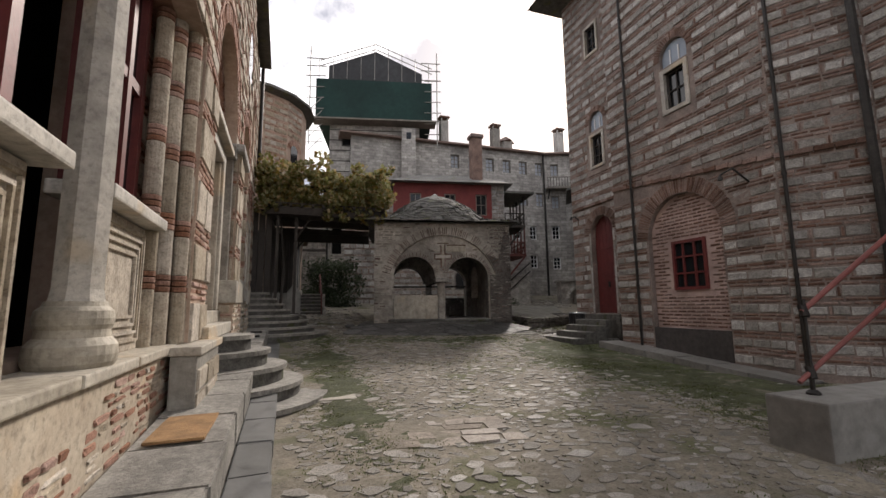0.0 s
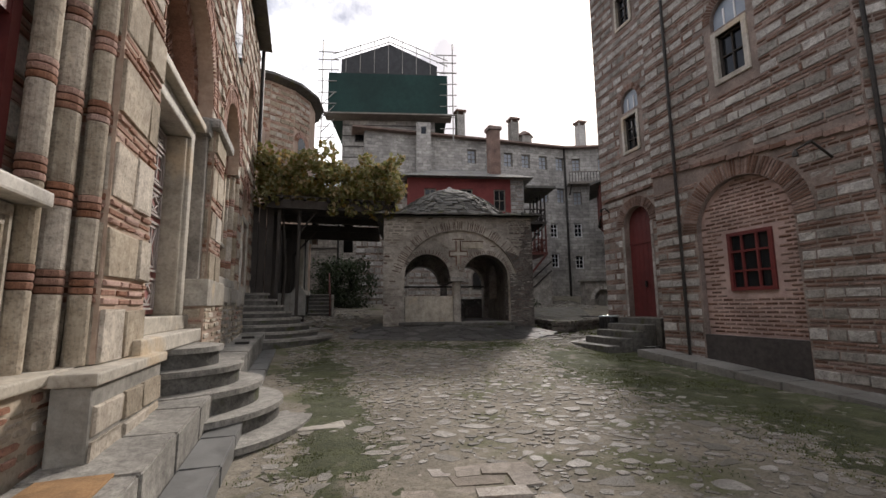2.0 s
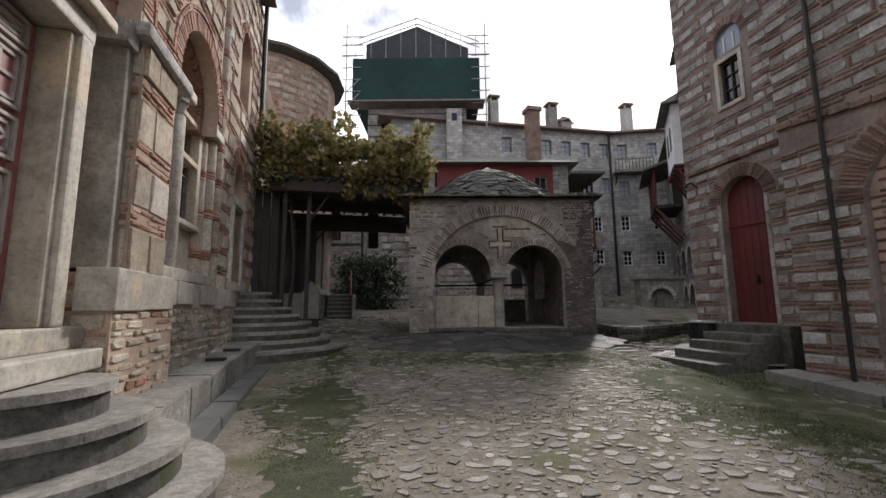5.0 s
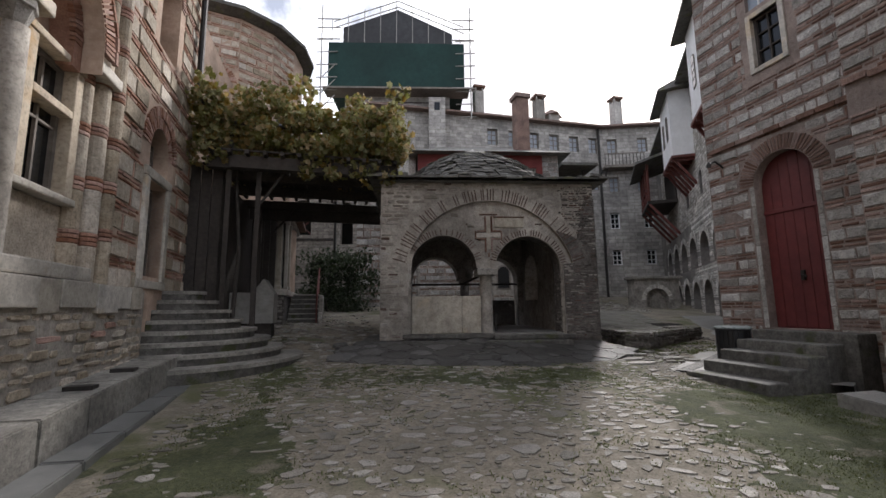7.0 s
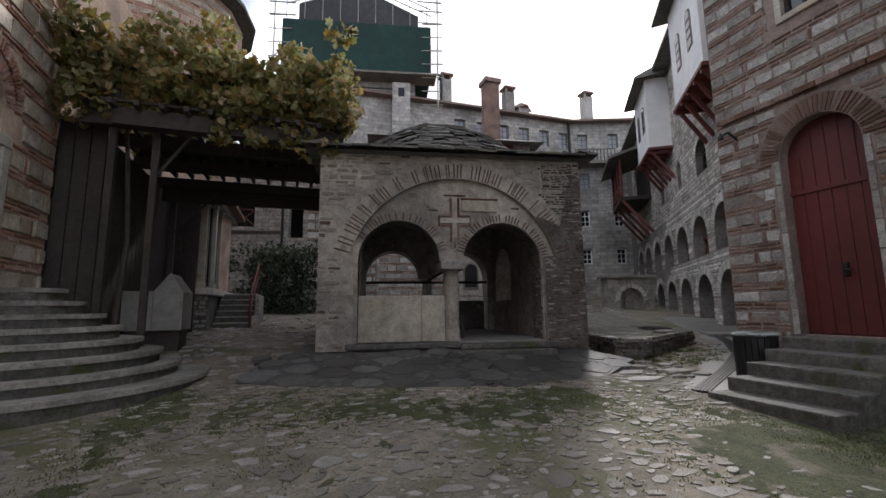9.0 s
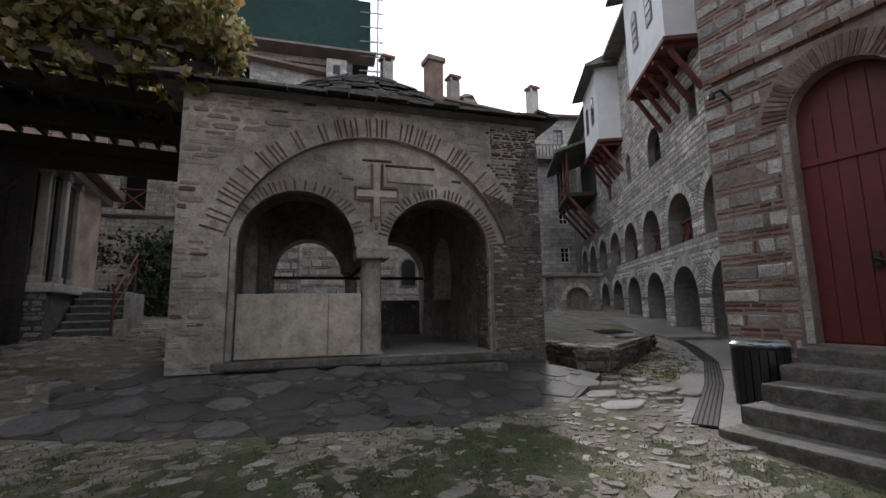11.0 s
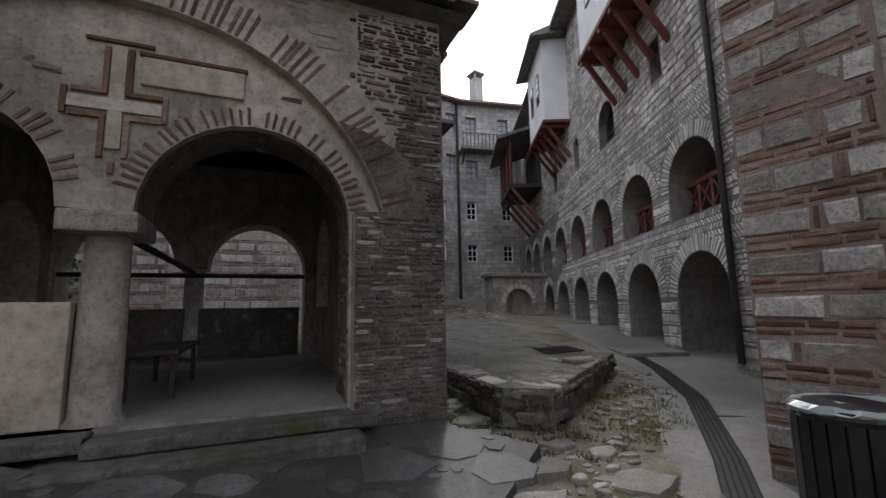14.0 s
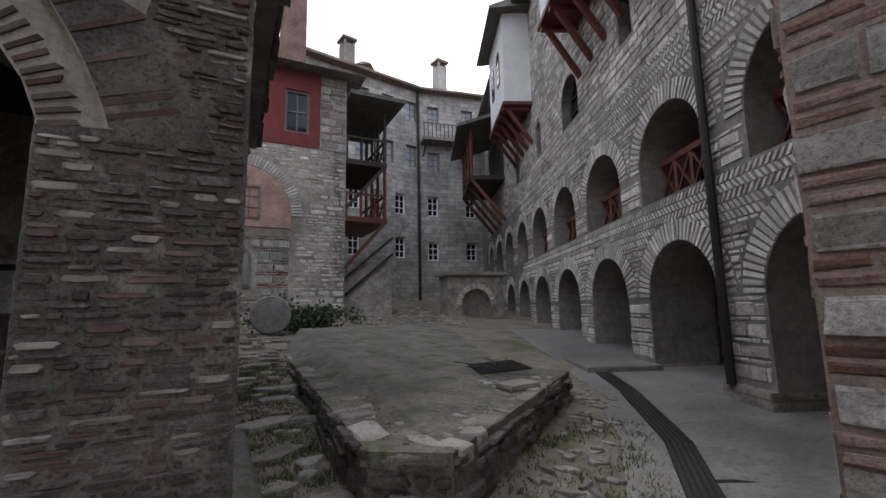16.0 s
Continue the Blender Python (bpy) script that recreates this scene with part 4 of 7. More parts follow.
for o in rb_open:
    window(RB, (o[0][0] + o[1][0]) / 2, o[0][1], o[2][1], 0.8, -0.06, red_house, M_greywood, 2, 2, 0.08)
bm = bmesh.new()
prism(bm, [RB.p(s, d, z) for s, d, z in ((-0.5, 0.6, 9.95), (8.3, 0.6, 9.95), (8.3, -6.5, 9.95), (-0.5, -6.5, 9.95))],
      [RB.p(s, d, z) for s, d, z in ((2, -2.4, 11.3), (6.0, -2.4, 11.3), (6.0, -3.4, 11.3), (2, -3.4, 11.3))])
bmesh.ops.recalc_face_normals(bm, faces=bm.faces)
part("roof", bm, M_roof, red_house)
ch = part("chimney", wbox(11.7, 12.45, 27.3, 28.0, 9.8, 13.7, None, 0.02), M_brick, red_house)
part("chimney_cap", wbox(11.6, 12.55, 27.2, 28.1, 13.7, 13.95, None, 0.03), M_tile, ch)

# ---------- tower ----------
tower = thing("tower", "stone tower wrapped in green netting and scaffolding under repair", "tower", at=(6, 36, 2))
part("wall", box(TW, 1.0, 8.9, -8.5, 0, 1.5, 19.0), M_farstone, tower)
part("net", box(TW, -0.1, 9.95, -9.3, 1.0, 17.8, 21.3), M_net, tower, "dark green scaffold netting")
bm = extrude_shape(TW, [(0.9, 21.3), (9.1, 21.3), (9.1, 22.3), (5.0, 24.25), (0.9, 22.7)], -8.6, 0.7)
part("roof", bm, M_tar, tower)

# long step and kerb before the church
def sloped(name, f, s0, s1, d0, d1, za, zb, foot, mat, label, category):
    base = tagged(new(name), label, category, kind="structure")
    n = int((s1 - s0) / 0.8)
    r = random.Random(3)
    for k in range(n):
        bm = bmesh.new()
        a, b = s0 + (s1 - s0) * k / n, s0 + (s1 - s0) * (k + 1) / n - 0.014
        z0, z1 = za + (zb - za) * k / n, za + (zb - za) * (k + 1) / n
        j, q = r.uniform(-0.012, 0.012), r.uniform(-0.015, 0.015)
        prism(bm, [f.p(a, d0, z0 - foot), f.p(a, d1, z0 - foot), f.p(b, d1, z1 - foot), f.p(b, d0, z1 - foot)],
              [f.p(a, d0, z0 + j), f.p(a, d1 + q, z0), f.p(b, d1 + q, z1 + j), f.p(b, d0, z1)])
        bmesh.ops.bevel(bm, geom=list(bm.edges), offset=0.014, segments=2, affect="EDGES")
        bmesh.ops.recalc_face_normals(bm, faces=bm.faces)
        part("slab", bm, mat, base)
    return base


sloped("long_step", CH, -6, 14.6, 0.0, 0.68, 0.05, 0.93, 0.6, M_step, "long worn stone step along the church", "step")
sloped("kerb", CH, -6, 14.6, 0.69, 1.02, -0.12, 0.52, 0.3, M_slate, "strip of grey kerb slabs beside the step", "kerb")


def round_steps(name, centre, levels, label):
    st = thing(name, label, "steps", at=(centre[0], centre[1], 0))
    for z0, z1, r in levels:
        bm = bmesh.new()
        n = 26
        pts = [Vector((centre[0] - 0.35, centre[1] - r, 0))] + [Vector((centre[0] + r * math.sin(math.pi * i / n), centre[1] - r * math.cos(math.pi * i / n), 0)) for i in range(n + 1)] + [Vector((centre[0] - 0.35, centre[1] + r, 0))]
        lip = 0.03
        prism(bm, [p + Vector((0, 0, z1 - 0.068)) for p in pts], [p + Vector((0, 0, z1)) for p in pts])
        bmesh.ops.bevel(bm, geom=[e for e in bm.edges], offset=0.012, segments=2, affect="EDGES", clamp_overlap=True)
        bmesh.ops.recalc_face_normals(bm, faces=bm.faces)
        tread = part("step", bm, M_step, st)
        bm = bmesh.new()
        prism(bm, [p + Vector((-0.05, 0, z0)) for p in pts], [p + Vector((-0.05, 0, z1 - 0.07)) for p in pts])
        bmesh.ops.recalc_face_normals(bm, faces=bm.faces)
        # riser colour carries wet stone and the shade below each tread
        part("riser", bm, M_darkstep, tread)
    return st


round_steps("round_steps", (-1.25, 7.8), [(-0.1, 0.14, 1.8), (0.1, 0.36, 1.4), (0.34, 0.61, 1.13), (0.6, 0.85, 0.87), (0.84, 1.09, 0.61)], "grey half-round stone steps before the church door")
round_steps("round_steps", (-1.25, 15.95), [(0.3, 0.73, 2.35), (0.5, 0.91, 1.93), (0.8, 1.10, 1.66), (1.0, 1.29, 1.38), (1.2, 1.48, 1.10), (1.4, 1.67, 0.86), (1.6, 1.86, 0.61), (1.8, 2.05, 0.37)], "wide half-round stone steps by the pergola")
sloped("pavement", RF, -0.18, 5.0, 0.0, 0.72, 0.47, 0.10, 0.3, M_path, "low cement walk along the refectory foot", "pavement")
sloped("pavement", RH, 0.0, 10.0, 0.0, 1.2, 0.09, 0.05, 0.3, M_path, "low cement walk along the refectory foot", "pavement")

# ---------- church ----------
rng = random.Random(8)
church = thing("church", "old church front of warm stone and brick bands with marble columns", "church", at=(-2, 8, 0))


def near_church(c):
    return 4.5 < c.y < 13.0 and c.z < 4.6


c_stones = Pieces("stone", M_warm, church, near_church, 290)
c_bricks = Pieces("brick", M_brickwarm, church, near_church, 290)
C_TOP = 10.6
door_c = [(6.5, 1.49), (8.25, 1.49), (8.25, 4.05), (6.5, 4.05)]
lunette_c = arch_shape(6.95, 8.45, 4.6, 4.95)
win_e = [(10.2, 2.3), (12.45, 2.3), (12.45, 4.9), (10.2, 4.9)]
win_e1, win_e2 = arch_shape(10.3, 10.85, 5.05, 5.5), arch_shape(10.95, 11.75, 5.05, 5.5)
win_g = [(14.42, 2.27), (15.34, 2.27), (15.34, 4.0), (14.42, 4.0)]
lun_g = arch_shape(14.42, 15.34, 4.22, 4.62)
por = [(-5.0, 1.2), (4.90, 1.2), (4.90, 5.0), (-5.0, 5.0)]
up2 = arch_shape(14.4, 15.4, 6.6, 8.0)
c_open = [por, door_c, lunette_c, win_e, win_e1, win_e2, win_g, lun_g, up2]
part("wall", wall(CH, -6, 16.2, -1.1, -0.45, 0.2, C_TOP, c_open), M_mortarwarm, church)
part("side_wall", wbox(-9, -1.95, 15.95, 16.6, 0, C_TOP), M_mortarwarm, church)
# near-black sheet stands in for the shade behind the windows
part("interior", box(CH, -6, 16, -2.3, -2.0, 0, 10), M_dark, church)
c_holes = [[(-5.1, 1.0), (4.95, 1.0), (4.95, 5.1), (-5.1, 5.1)], [(6.4, 1.0), (8.75, 1.0), (8.75, 4.5), (6.4, 4.5)], arch_shape(6.15, 9.05, 4.4, 4.95),
           [(10.1, 1.0), (12.5, 1.0), (12.5, 5.0), (10.1, 5.0)], [(13.2, 0.0), (16.3, 0.0), (16.3, 11.0), (13.2, 11.0)], arch_shape(9.55, 12.0, 4.8, 5.6), [(14.2, 2.1), (15.55, 2.1), (15.55, 4.2), (14.2, 4.2)], arch_shape(14.0, 15.76, 4.2, 4.62), arch_shape(14.16, 15.64, 6.6, 8.0)]
c_holes.append([(4.65, 4.8), (12.15, 4.8), (12.15, 9.85), (4.65, 9.85)])
courses(CH, -6, 16.2, -0.45, 0.3, C_TOP, c_stones, c_bricks, rng, c_holes, 0.27, 3, 0.045, 0.026, (0.3, 0.62), 0.32, 0.025, 0.2)
# the wall round the side door stands forward of the bays
part("wall", wall(CH, 13.2, 16.85, -0.449, -0.07, 0.2, C_TOP, [win_g, lun_g, up2]), M_mortarwarm, church)
courses(CH, 13.2, 16.85, -0.07, 2.03, C_TOP, c_stones, c_bricks, rng, c_holes[-4:-1], 0.27, 2, 0.05, 0.026, (0.3, 0.62), 0.32, 0.03, 0.2)
courses(Frame(*CH.p(13.2, -0.44, 0).xy, 1.7), 0, 0.37, 0, 2.03, C_TOP, c_stones, c_bricks, rng, (), 0.27, 2, 0.05, 0.026, (0.3, 0.6), 0.3, 0.03, 0.0)
for c, sp, r0, r1, dd in ((7.7, 4.95, 0.76, 1.0, -0.43), (10.575, 5.5, 0.29, 0.45, -0.43), (11.35, 5.5, 0.42, 0.58, -0.43), 
                          (14.88, 4.62, 0.47, 0.66, -0.075), (14.88, 4.62, 0.68, 0.86, -0.05), (14.9, 8.0, 0.52, 0.74, -0.06)):
    arch_ring(CH, c, sp, r0, r1, dd, c_bricks, rng)
# plinths with marble facing
part("plinth", box(CH, -6, 6.0, -0.44, -0.03, 0.0, 1.06), M_flaking, church)
part("plinth", box(CH, 6.0, 8.7, -0.44, -0.03, 0.0, 1.08), M_mortargrey, church)
part("plinth", box(CH, 8.72, 10.3, -0.44, 0.2, 0.2, 1.98), M_mortarwarm, church)
part("plinth", box(CH, 10.3, 14.2, -0.44, 0.1, 0.2, 1.98), M_plaster, church)
for k in range(12):
    s = -6 + k
    part("ledge", box(CH, s, s + 0.99, -0.44, 0.02 + rng.uniform(-0.01, 0.012), 1.06, 1.14, None, 0.015), M_marble, church)
c_rubble = Pieces("facing_stone", M_warm, church, near_church, 120)


def flaked(s, z):
    """Bricks and rough stone show where the plaster has come off."""
    g = noise.noise(Vector((s * 1.1, z * 1.6, 5.0))) + 0.3 * noise.noise(Vector((s * 4, z * 4, 1.0)))
    bare = g + (0.35 if 2.6 < s < 4.6 else 0.0) - 0.9 * abs(z - 0.62)
    return None if bare < 0.05 else (c_bricks if rng.random() < 0.62 else c_rubble)


rubble(CH, -6, 6.0, -0.03, 0.2, 1.02, flaked, rng, (), (0.035, 0.09), (0.1, 0.36), 0.92, 0.012)
courses(CH, 6.0, 8.65, -0.03, 0.2, 1.05, c_rubble, None, rng, (), 0.26, 0, 0.05, 0.02, (0.3, 0.7), 0.3, 0.02)
rubble(CH, 8.74, 10.28, 0.2, 0.6, 1.66, lambda s, z: c_rubble if rng.random() < 0.9 else c_bricks, rng, (), (0.05, 0.16), (0.14, 0.5), 0.9, 0.022)
rubble(CH, 10.32, 14.15, 0.1, 0.62, 1.66, lambda s, z: c_rubble if rng.random() < 0.93 else c_bricks, rng, (), (0.05, 0.16), (0.14, 0.5), 0.9, 0.022)
courses(Frame(*CH.p(8.72, -0.3, 0).xy, 1.7), 0, 0.5, 0, 0.95, 1.95, c_rubble, c_bricks, rng, (), 0.17, 1, 0.04, 0.02, (0.2, 0.5), 0.35, 0.03, 0.0)
s = 8.66
while s < 14.05:
    w = min(rng.uniform(0.4, 1.1), 14.19 - s)
    o = 0.205 if s + w < 10.36 else 0.11
    part("marble_facing", box(CH, s, s + w - 0.014, -0.1, 0.035 + o + rng.uniform(-0.012, 0.012), 1.66 + rng.uniform(-0.05, 0.04), 2.02 + rng.uniform(-0.01, 0.01), None, 0.014), M_marble, church)
    s += w
part("threshold", box(CH, 6.1, 8.64, -0.46, 0.20, 1.10, 1.28, None, 0.02), M_marble, church)
part("threshold", box(CH, 6.45, 8.72, -0.8, 0.0, 1.28, 1.48, None, 0.02), M_marble, church)
# piers in bands
for s0, s1, d, z0 in ((5.42, 6.42, 0.09, 1.14), (9.03, 9.98, 0.15, 2.03), (12.45, 13.19, -0.25, 2.03)):
    z1 = 4.7 if s1 < 10.5 else 9.7
    part("pier", box(CH, s0, s1, -0.44, d, z0, z1), M_mortarwarm, church)
    courses(CH, s0, s1, d, z0, z1, c_stones, c_bricks, rng, (), 0.46, 3, 0.05, 0.026, (0.35, 0.75), 0.3, 0.03, 0.0)
    for side, dirn in ((s0, 1), (s1, -1)):
        ln = abs(-0.44 - d)
        courses(Frame(*CH.p(side, d if dirn < 0 else -0.44, 0).xy, 181.7 if dirn < 0 else 1.7), 0, ln, 0, z0, z1, c_stones, c_bricks, rng, (), 0.46, 3, 0.05, 0.026, (0.3, 0.6), 0.3, 0.03, 0.0)


def shaft(s, d, r, z0, z1):
    """A half-column of stone drums between rings of brick."""
    z = z0
    while z < z1:
        h = rng.uniform(0.42, 0.62)
        drum = part("drum", turned(CH.p(s, d, z), [(r * 0.97, 0), (r, 0.02), (r, h - 0.02), (r * 0.97, h)], None, 16), M_warm, church)
        z += h
        for _ in range(3):
            part("brick_ring", turned(CH.p(s, d, z + 0.008), [(r * 1.0, 0), (r * 1.04, 0.01), (r * 1.04, 0.04), (r * 1.0, 0.05)], None, 14), M_brickwarm, drum)
            z += 0.062


# upper wall on arches that spring from the piers, in two recessed orders
big_d, big_e = arch_shape(6.42, 9.02, 4.73, 4.95, 20), arch_shape(10.28, 12.18, 4.73, 5.05, 20)
part("upper_wall", wall(CH, 4.6, 12.19, -0.16, 0.08, 4.73, 9.9, [big_d, big_e]), M_mortarwarm, church)
part("upper_wall", wall(CH, 4.6, 12.19, -0.44, -0.162, 4.73, 9.9, [arch_shape(6.66, 8.78, 4.73, 4.95, 20), arch_shape(10.46, 12.0, 4.73, 5.05, 20)]), M_brickwarm, church)
for c, sp, r in ((7.72, 4.95, 1.30), (11.23, 5.05, 0.95)):
    arch_ring(CH, c, sp, r + 0.01, r + 0.26, 0.08, c_bricks, rng)
    arch_ring(CH, c, sp, r + 0.30, r + 0.36, 0.09, c_bricks, rng, step=0.2, gap=0.08)
    arch_ring(CH, c, sp, r - 0.22, r - 0.02, -0.16, c_bricks, rng)
up3, up4 = arch_shape(7.1, 8.3, 7.4, 8.3), arch_shape(10.7, 11.7, 7.2, 8.0)
courses(CH, 4.6, 12.19, 0.08, 4.75, 9.8, c_stones, c_bricks, rng, [shouldered(6.42, 9.02, 0.37, 4.5, 4.95), shouldered(10.28, 12.18, 0.37, 4.5, 5.05), shouldered(7.1, 8.3, 0.26, 7.4, 8.3), shouldered(10.7, 11.7, 0.26, 7.2, 8.0)], 0.2, 2, 0.045, 0.026, (0.25, 0.55), 0.3, 0.025, 0.2, 0.0)
for o, c, sp, r in ((up3, 7.7, 8.3, 0.6), (up4, 11.2, 8.0, 0.5)):
    part("blind_window", extrude_shape(CH, o, 0.06, 0.088), M_glass, church)
    arch_ring(CH, c, sp, r, r + 0.24, 0.08, c_bricks, rng)
shaft(4.99, -0.24, 0.085, 1.14, 4.7)
shaft(5.19, -0.16, 0.095, 1.14, 4.7)
shaft(5.36, -0.02, 0.075, 1.14, 4.7)
part("pier_plinth", box(CH, 4.95, 6.5, 0.03, 0.27, 0.3, 1.04, None, 0.02), M_mortargrey, church)
courses(CH, 4.96, 6.49, 0.27, 0.45, 1.02, c_rubble, None, rng, (), 0.24, 0, 0.05, 0.02, (0.3, 0.6), 0.3, 0.02)
part("ledge", box(CH, 4.92, 6.55, 0.0, 0.31, 1.04, 1.13, None, 0.015), M_marble, church)
shaft(12.50, -0.27, 0.13, 2.03, 4.8)
shaft(12.80, -0.20, 0.14, 2.03, 9.4)
shaft(13.08, -0.12, 0.12, 2.03, 9.4)
# marble columns
for s, d, r, z0, h in ((3.47, -0.22, 0.145, 1.14, 4.1), (-0.6, -0.22, 0.145, 1.14, 4.1)):
    col = part("column", turned(CH.p(s, d, z0 + 0.42), [(r * 1.1, 0), (r * 1.0, 0.08), (r, 1.0), (r * 0.9, h - 0.9)], None, 8), M_marble, church, "pale faceted marble column")
    part("column_base", turned(CH.p(s, d, z0), [(r * 1.55, 0), (r * 1.66, 0.03), (r * 1.70, 0.08), (r * 1.66, 0.14), (r * 1.52, 0.17), (r * 1.38, 0.19), (r * 1.36, 0.24), (r * 1.46, 0.27), (r * 1.48, 0.31), (r * 1.42, 0.36), (r * 1.2, 0.39), (r * 1.14, 0.42)], None, 28), M_marble, col, smooth=False)
    part("capital", turned(CH.p(s, d, z0 + h - 0.48), [(r, 0), (r * 1.3, 0.25), (r * 1.75, 0.4), (r * 1.75, 0.48)], None, 8), M_marble, col)
for s, z1, r in ((10.96, 4.55, 0.13),):
    col = part("column", turned(CH.p(s, -0.16, 2.04), [(r * 1.3, 0), (r * 1.3, 0.08), (r, 0.14), (r, 1.0), (r * 0.93, z1 - 2.04)], None, 20), M_plaster, church, smooth=True)
    bm = turned(CH.p(s, -0.22, z1), [(r * 0.95, 0), (r * 1.1, 0.04), (r * 1.5, 0.2), (r * 1.7, 0.22), (r * 1.7, 0.3)], None, 8)
    part("capital", bm, M_stone, col, "carved grey capital")
part("capital", box(CH, 8.85, 10.3, -0.3, 0.26, 4.55, 4.72, None, 0.05), M_stone, church)
part("capital", box(CH, 8.72, 9.0, -0.3, 0.12, 4.38, 4.66, None, 0.06), M_stone, church, "carved grey corbel")
part("pier_side", box(CH, 8.86, 9.02, -0.44, 0.06, 2.03, 4.4, None, 0.02), M_plaster, church)
for s0, s1 in ((10.4, 11.25), (12.2, 12.95)):
    part("impost", box(CH, s0, s1, -0.5, 0.02, 4.86, 5.03, None, 0.03), M_marble, church)
# carved parapet slabs, sills and windows
for s0, s1, o in ((-4.5, -1.0, 0.26), (-0.25, 2.78, 0.26), (3.62, 4.88, 0.26)):
    slab = part("parapet_slab", box(CH, s0, s1, -0.62 + o, -0.5 + o, 1.14, 2.28, None, 0.01), M_warm, church, "carved marble parapet slab")
    n = max(1, int((s1 - s0) / 0.8))
    for k in range(n):
        a, b = s0 + (s1 - s0) * k / n + 0.06, s0 + (s1 - s0) * (k + 1) / n - 0.06
        for q in (0.0, 0.07, 0.14, 0.21):
            bm = bmesh.new()
            for z0, z1 in ((1.22 + q, 1.245 + q), (2.19 - q, 2.215 - q)):
                box(CH, a + q, b - q, -0.505 + o, -0.475 + o - 0.004 * q, z0, z1, bm)
            for p in (a + q, b - q - 0.025):
                box(CH, p, p + 0.025, -0.505 + o, -0.476 + o, 1.22 + q, 2.215 - q, bm)
            if b - a > 2 * q + 0.1:
                part("carved_moulding", bm, M_warm, slab)
            else:
                bm.free()
    part("sill", box(CH, s0 - 0.1, s1 + 0.12, -0.75 + o, -0.34 + o, 2.29, 2.40, None, 0.02), M_marble, church)
    bm = bmesh.new()
    m = max(2, int((s1 - s0) / 0.4))
    for k in range(m + 1):
        a = s0 + (s1 - s0 - 0.1) * k / m
        box(CH, a, a + 0.1, -0.72 + o, -0.6 + o, 2.41, 5.0, bm)
    for z in (2.41, 3.6, 4.9):
        box(CH, s0, s1, -0.71 + o, -0.61 + o, z, z + 0.1, bm)
    fr = part("window_frame", bm, M_maroon, church, "maroon timber porch glazing")
    part("pane", box(CH, s0, s1, -0.68 + o, -0.665 + o, 2.41, 5.0), M_glass, fr)
part("parapet_slab", box(CH, 10.0, 12.44, -0.46, -0.30, 2.05, 2.98, None, 0.01), M_warm, church)
part("sill", box(CH, 10.02, 12.42, -0.6, -0.16, 2.99, 3.08, None, 0.02), M_marble, church)
part("sill", box(CH, 9.99, 12.4, -0.295, 0.1, 2.03, 2.2, None, 0.02), M_marble, church)
for c, w in ((10.52, 0.6), (11.82, 0.78)):
    window(CH, c, 3.1, 4.75, w, -0.36, church, M_greywood, 2, 2, 0.06)
for s0, s1 in ((10.02, 10.2), (10.84, 11.02), (11.24, 11.42), (12.23, 12.42)):
    part("window_surround", box(CH, s0, s1, -0.42, -0.2, 3.085, 4.76, None, 0.015), M_flaking, church)
part("window_surround", box(CH, 10.02, 12.42, -0.42, -0.18, 4.765, 4.855, None, 0.015), M_flaking, church)
part("window_surround", box(CH, 11.425, 12.225, -0.40, -0.2, 4.1, 4.2, None, 0.015), M_flaking, church)
for c, z0, z1, w in ((10.575, 5.07, 5.75, 0.52), (11.35, 5.07, 5.88, 0.76), (7.7, 4.62, 5.68, 1.46), (14.9, 6.65, 8.45, 0.9)):
    window(CH, c, z0, z1, w, -0.75, church, M_greywood, 2, 4, 0.05)
for s0, s1, z0, z1 in ((14.22, 14.42, 2.2, 4.02), (15.34, 15.53, 2.2, 4.02), (14.2, 15.55, 4.025, 4.2), (14.15, 15.6, 2.05, 2.195)):
    part("window_surround", box(CH, s0, s1, -0.4, -0.02, z0, z1, None, 0.02), M_marble, church)
side = part("door_leaf", box(CH, 14.425, 15.335, -0.36, -0.30, 2.2, 4.02), M_wood, church, "dark panelled side door leaf")
for s0 in (14.47, 14.90):
    for z0, z1 in ((2.27, 2.75), (2.82, 3.3), (3.37, 3.95)):
        bm = bmesh.new()
        for g in ((s0, s0 + 0.03, z0, z1), (s0 + 0.36, s0 + 0.39, z0, z1), (s0 + 0.03, s0 + 0.36, z0, z0 + 0.03), (s0 + 0.03, s0 + 0.36, z1 - 0.03, z1)):
            box(CH, g[0], g[1], -0.305, -0.275, g[2], g[3], bm)
        part("panel_moulding", bm, M_greywood, side)
window(CH, 14.88, 4.26, 5.0, 0.84, -0.34, church, M_greywood, 3, 3, 0.04)
# the double door in its marble frame
frame_m = part("door_frame", box(CH, 6.352, 6.590, -0.400, -0.050, 1.48, 4.08, None, 0.03), M_marble, church, "moulded pale marble door frame")
part("jamb", box(CH, 8.131, 8.351, -0.400, -0.050, 1.48, 4.08, None, 0.03), M_marble, frame_m)
part("jamb_moulding", box(CH, 8.204, 8.387, -0.100, 0.000, 1.48, 4.1, None, 0.03), M_marble, frame_m)
part("jamb_moulding", box(CH, 6.297, 6.462, -0.100, 0.000, 1.48, 4.1, None, 0.03), M_marble, frame_m)
part("lintel", box(CH, 6.278, 8.406, -0.400, 0.000, 4.08, 4.30, None, 0.03), M_marble, frame_m)
part("cornice", box(CH, 6.168, 8.516, -0.100, 0.120, 4.30, 4.42, None, 0.03), M_marble, frame_m)
M_panel = material("worn_door_paint", (0.26, 0.085, 0.075), (0.38, 0.15, 0.13), 0.6, 10, 0.2, stain=0.3)
M_mould = material("greyed_moulding", (0.32, 0.27, 0.25), (0.46, 0.41, 0.38), 0.7, 10, 0.2)
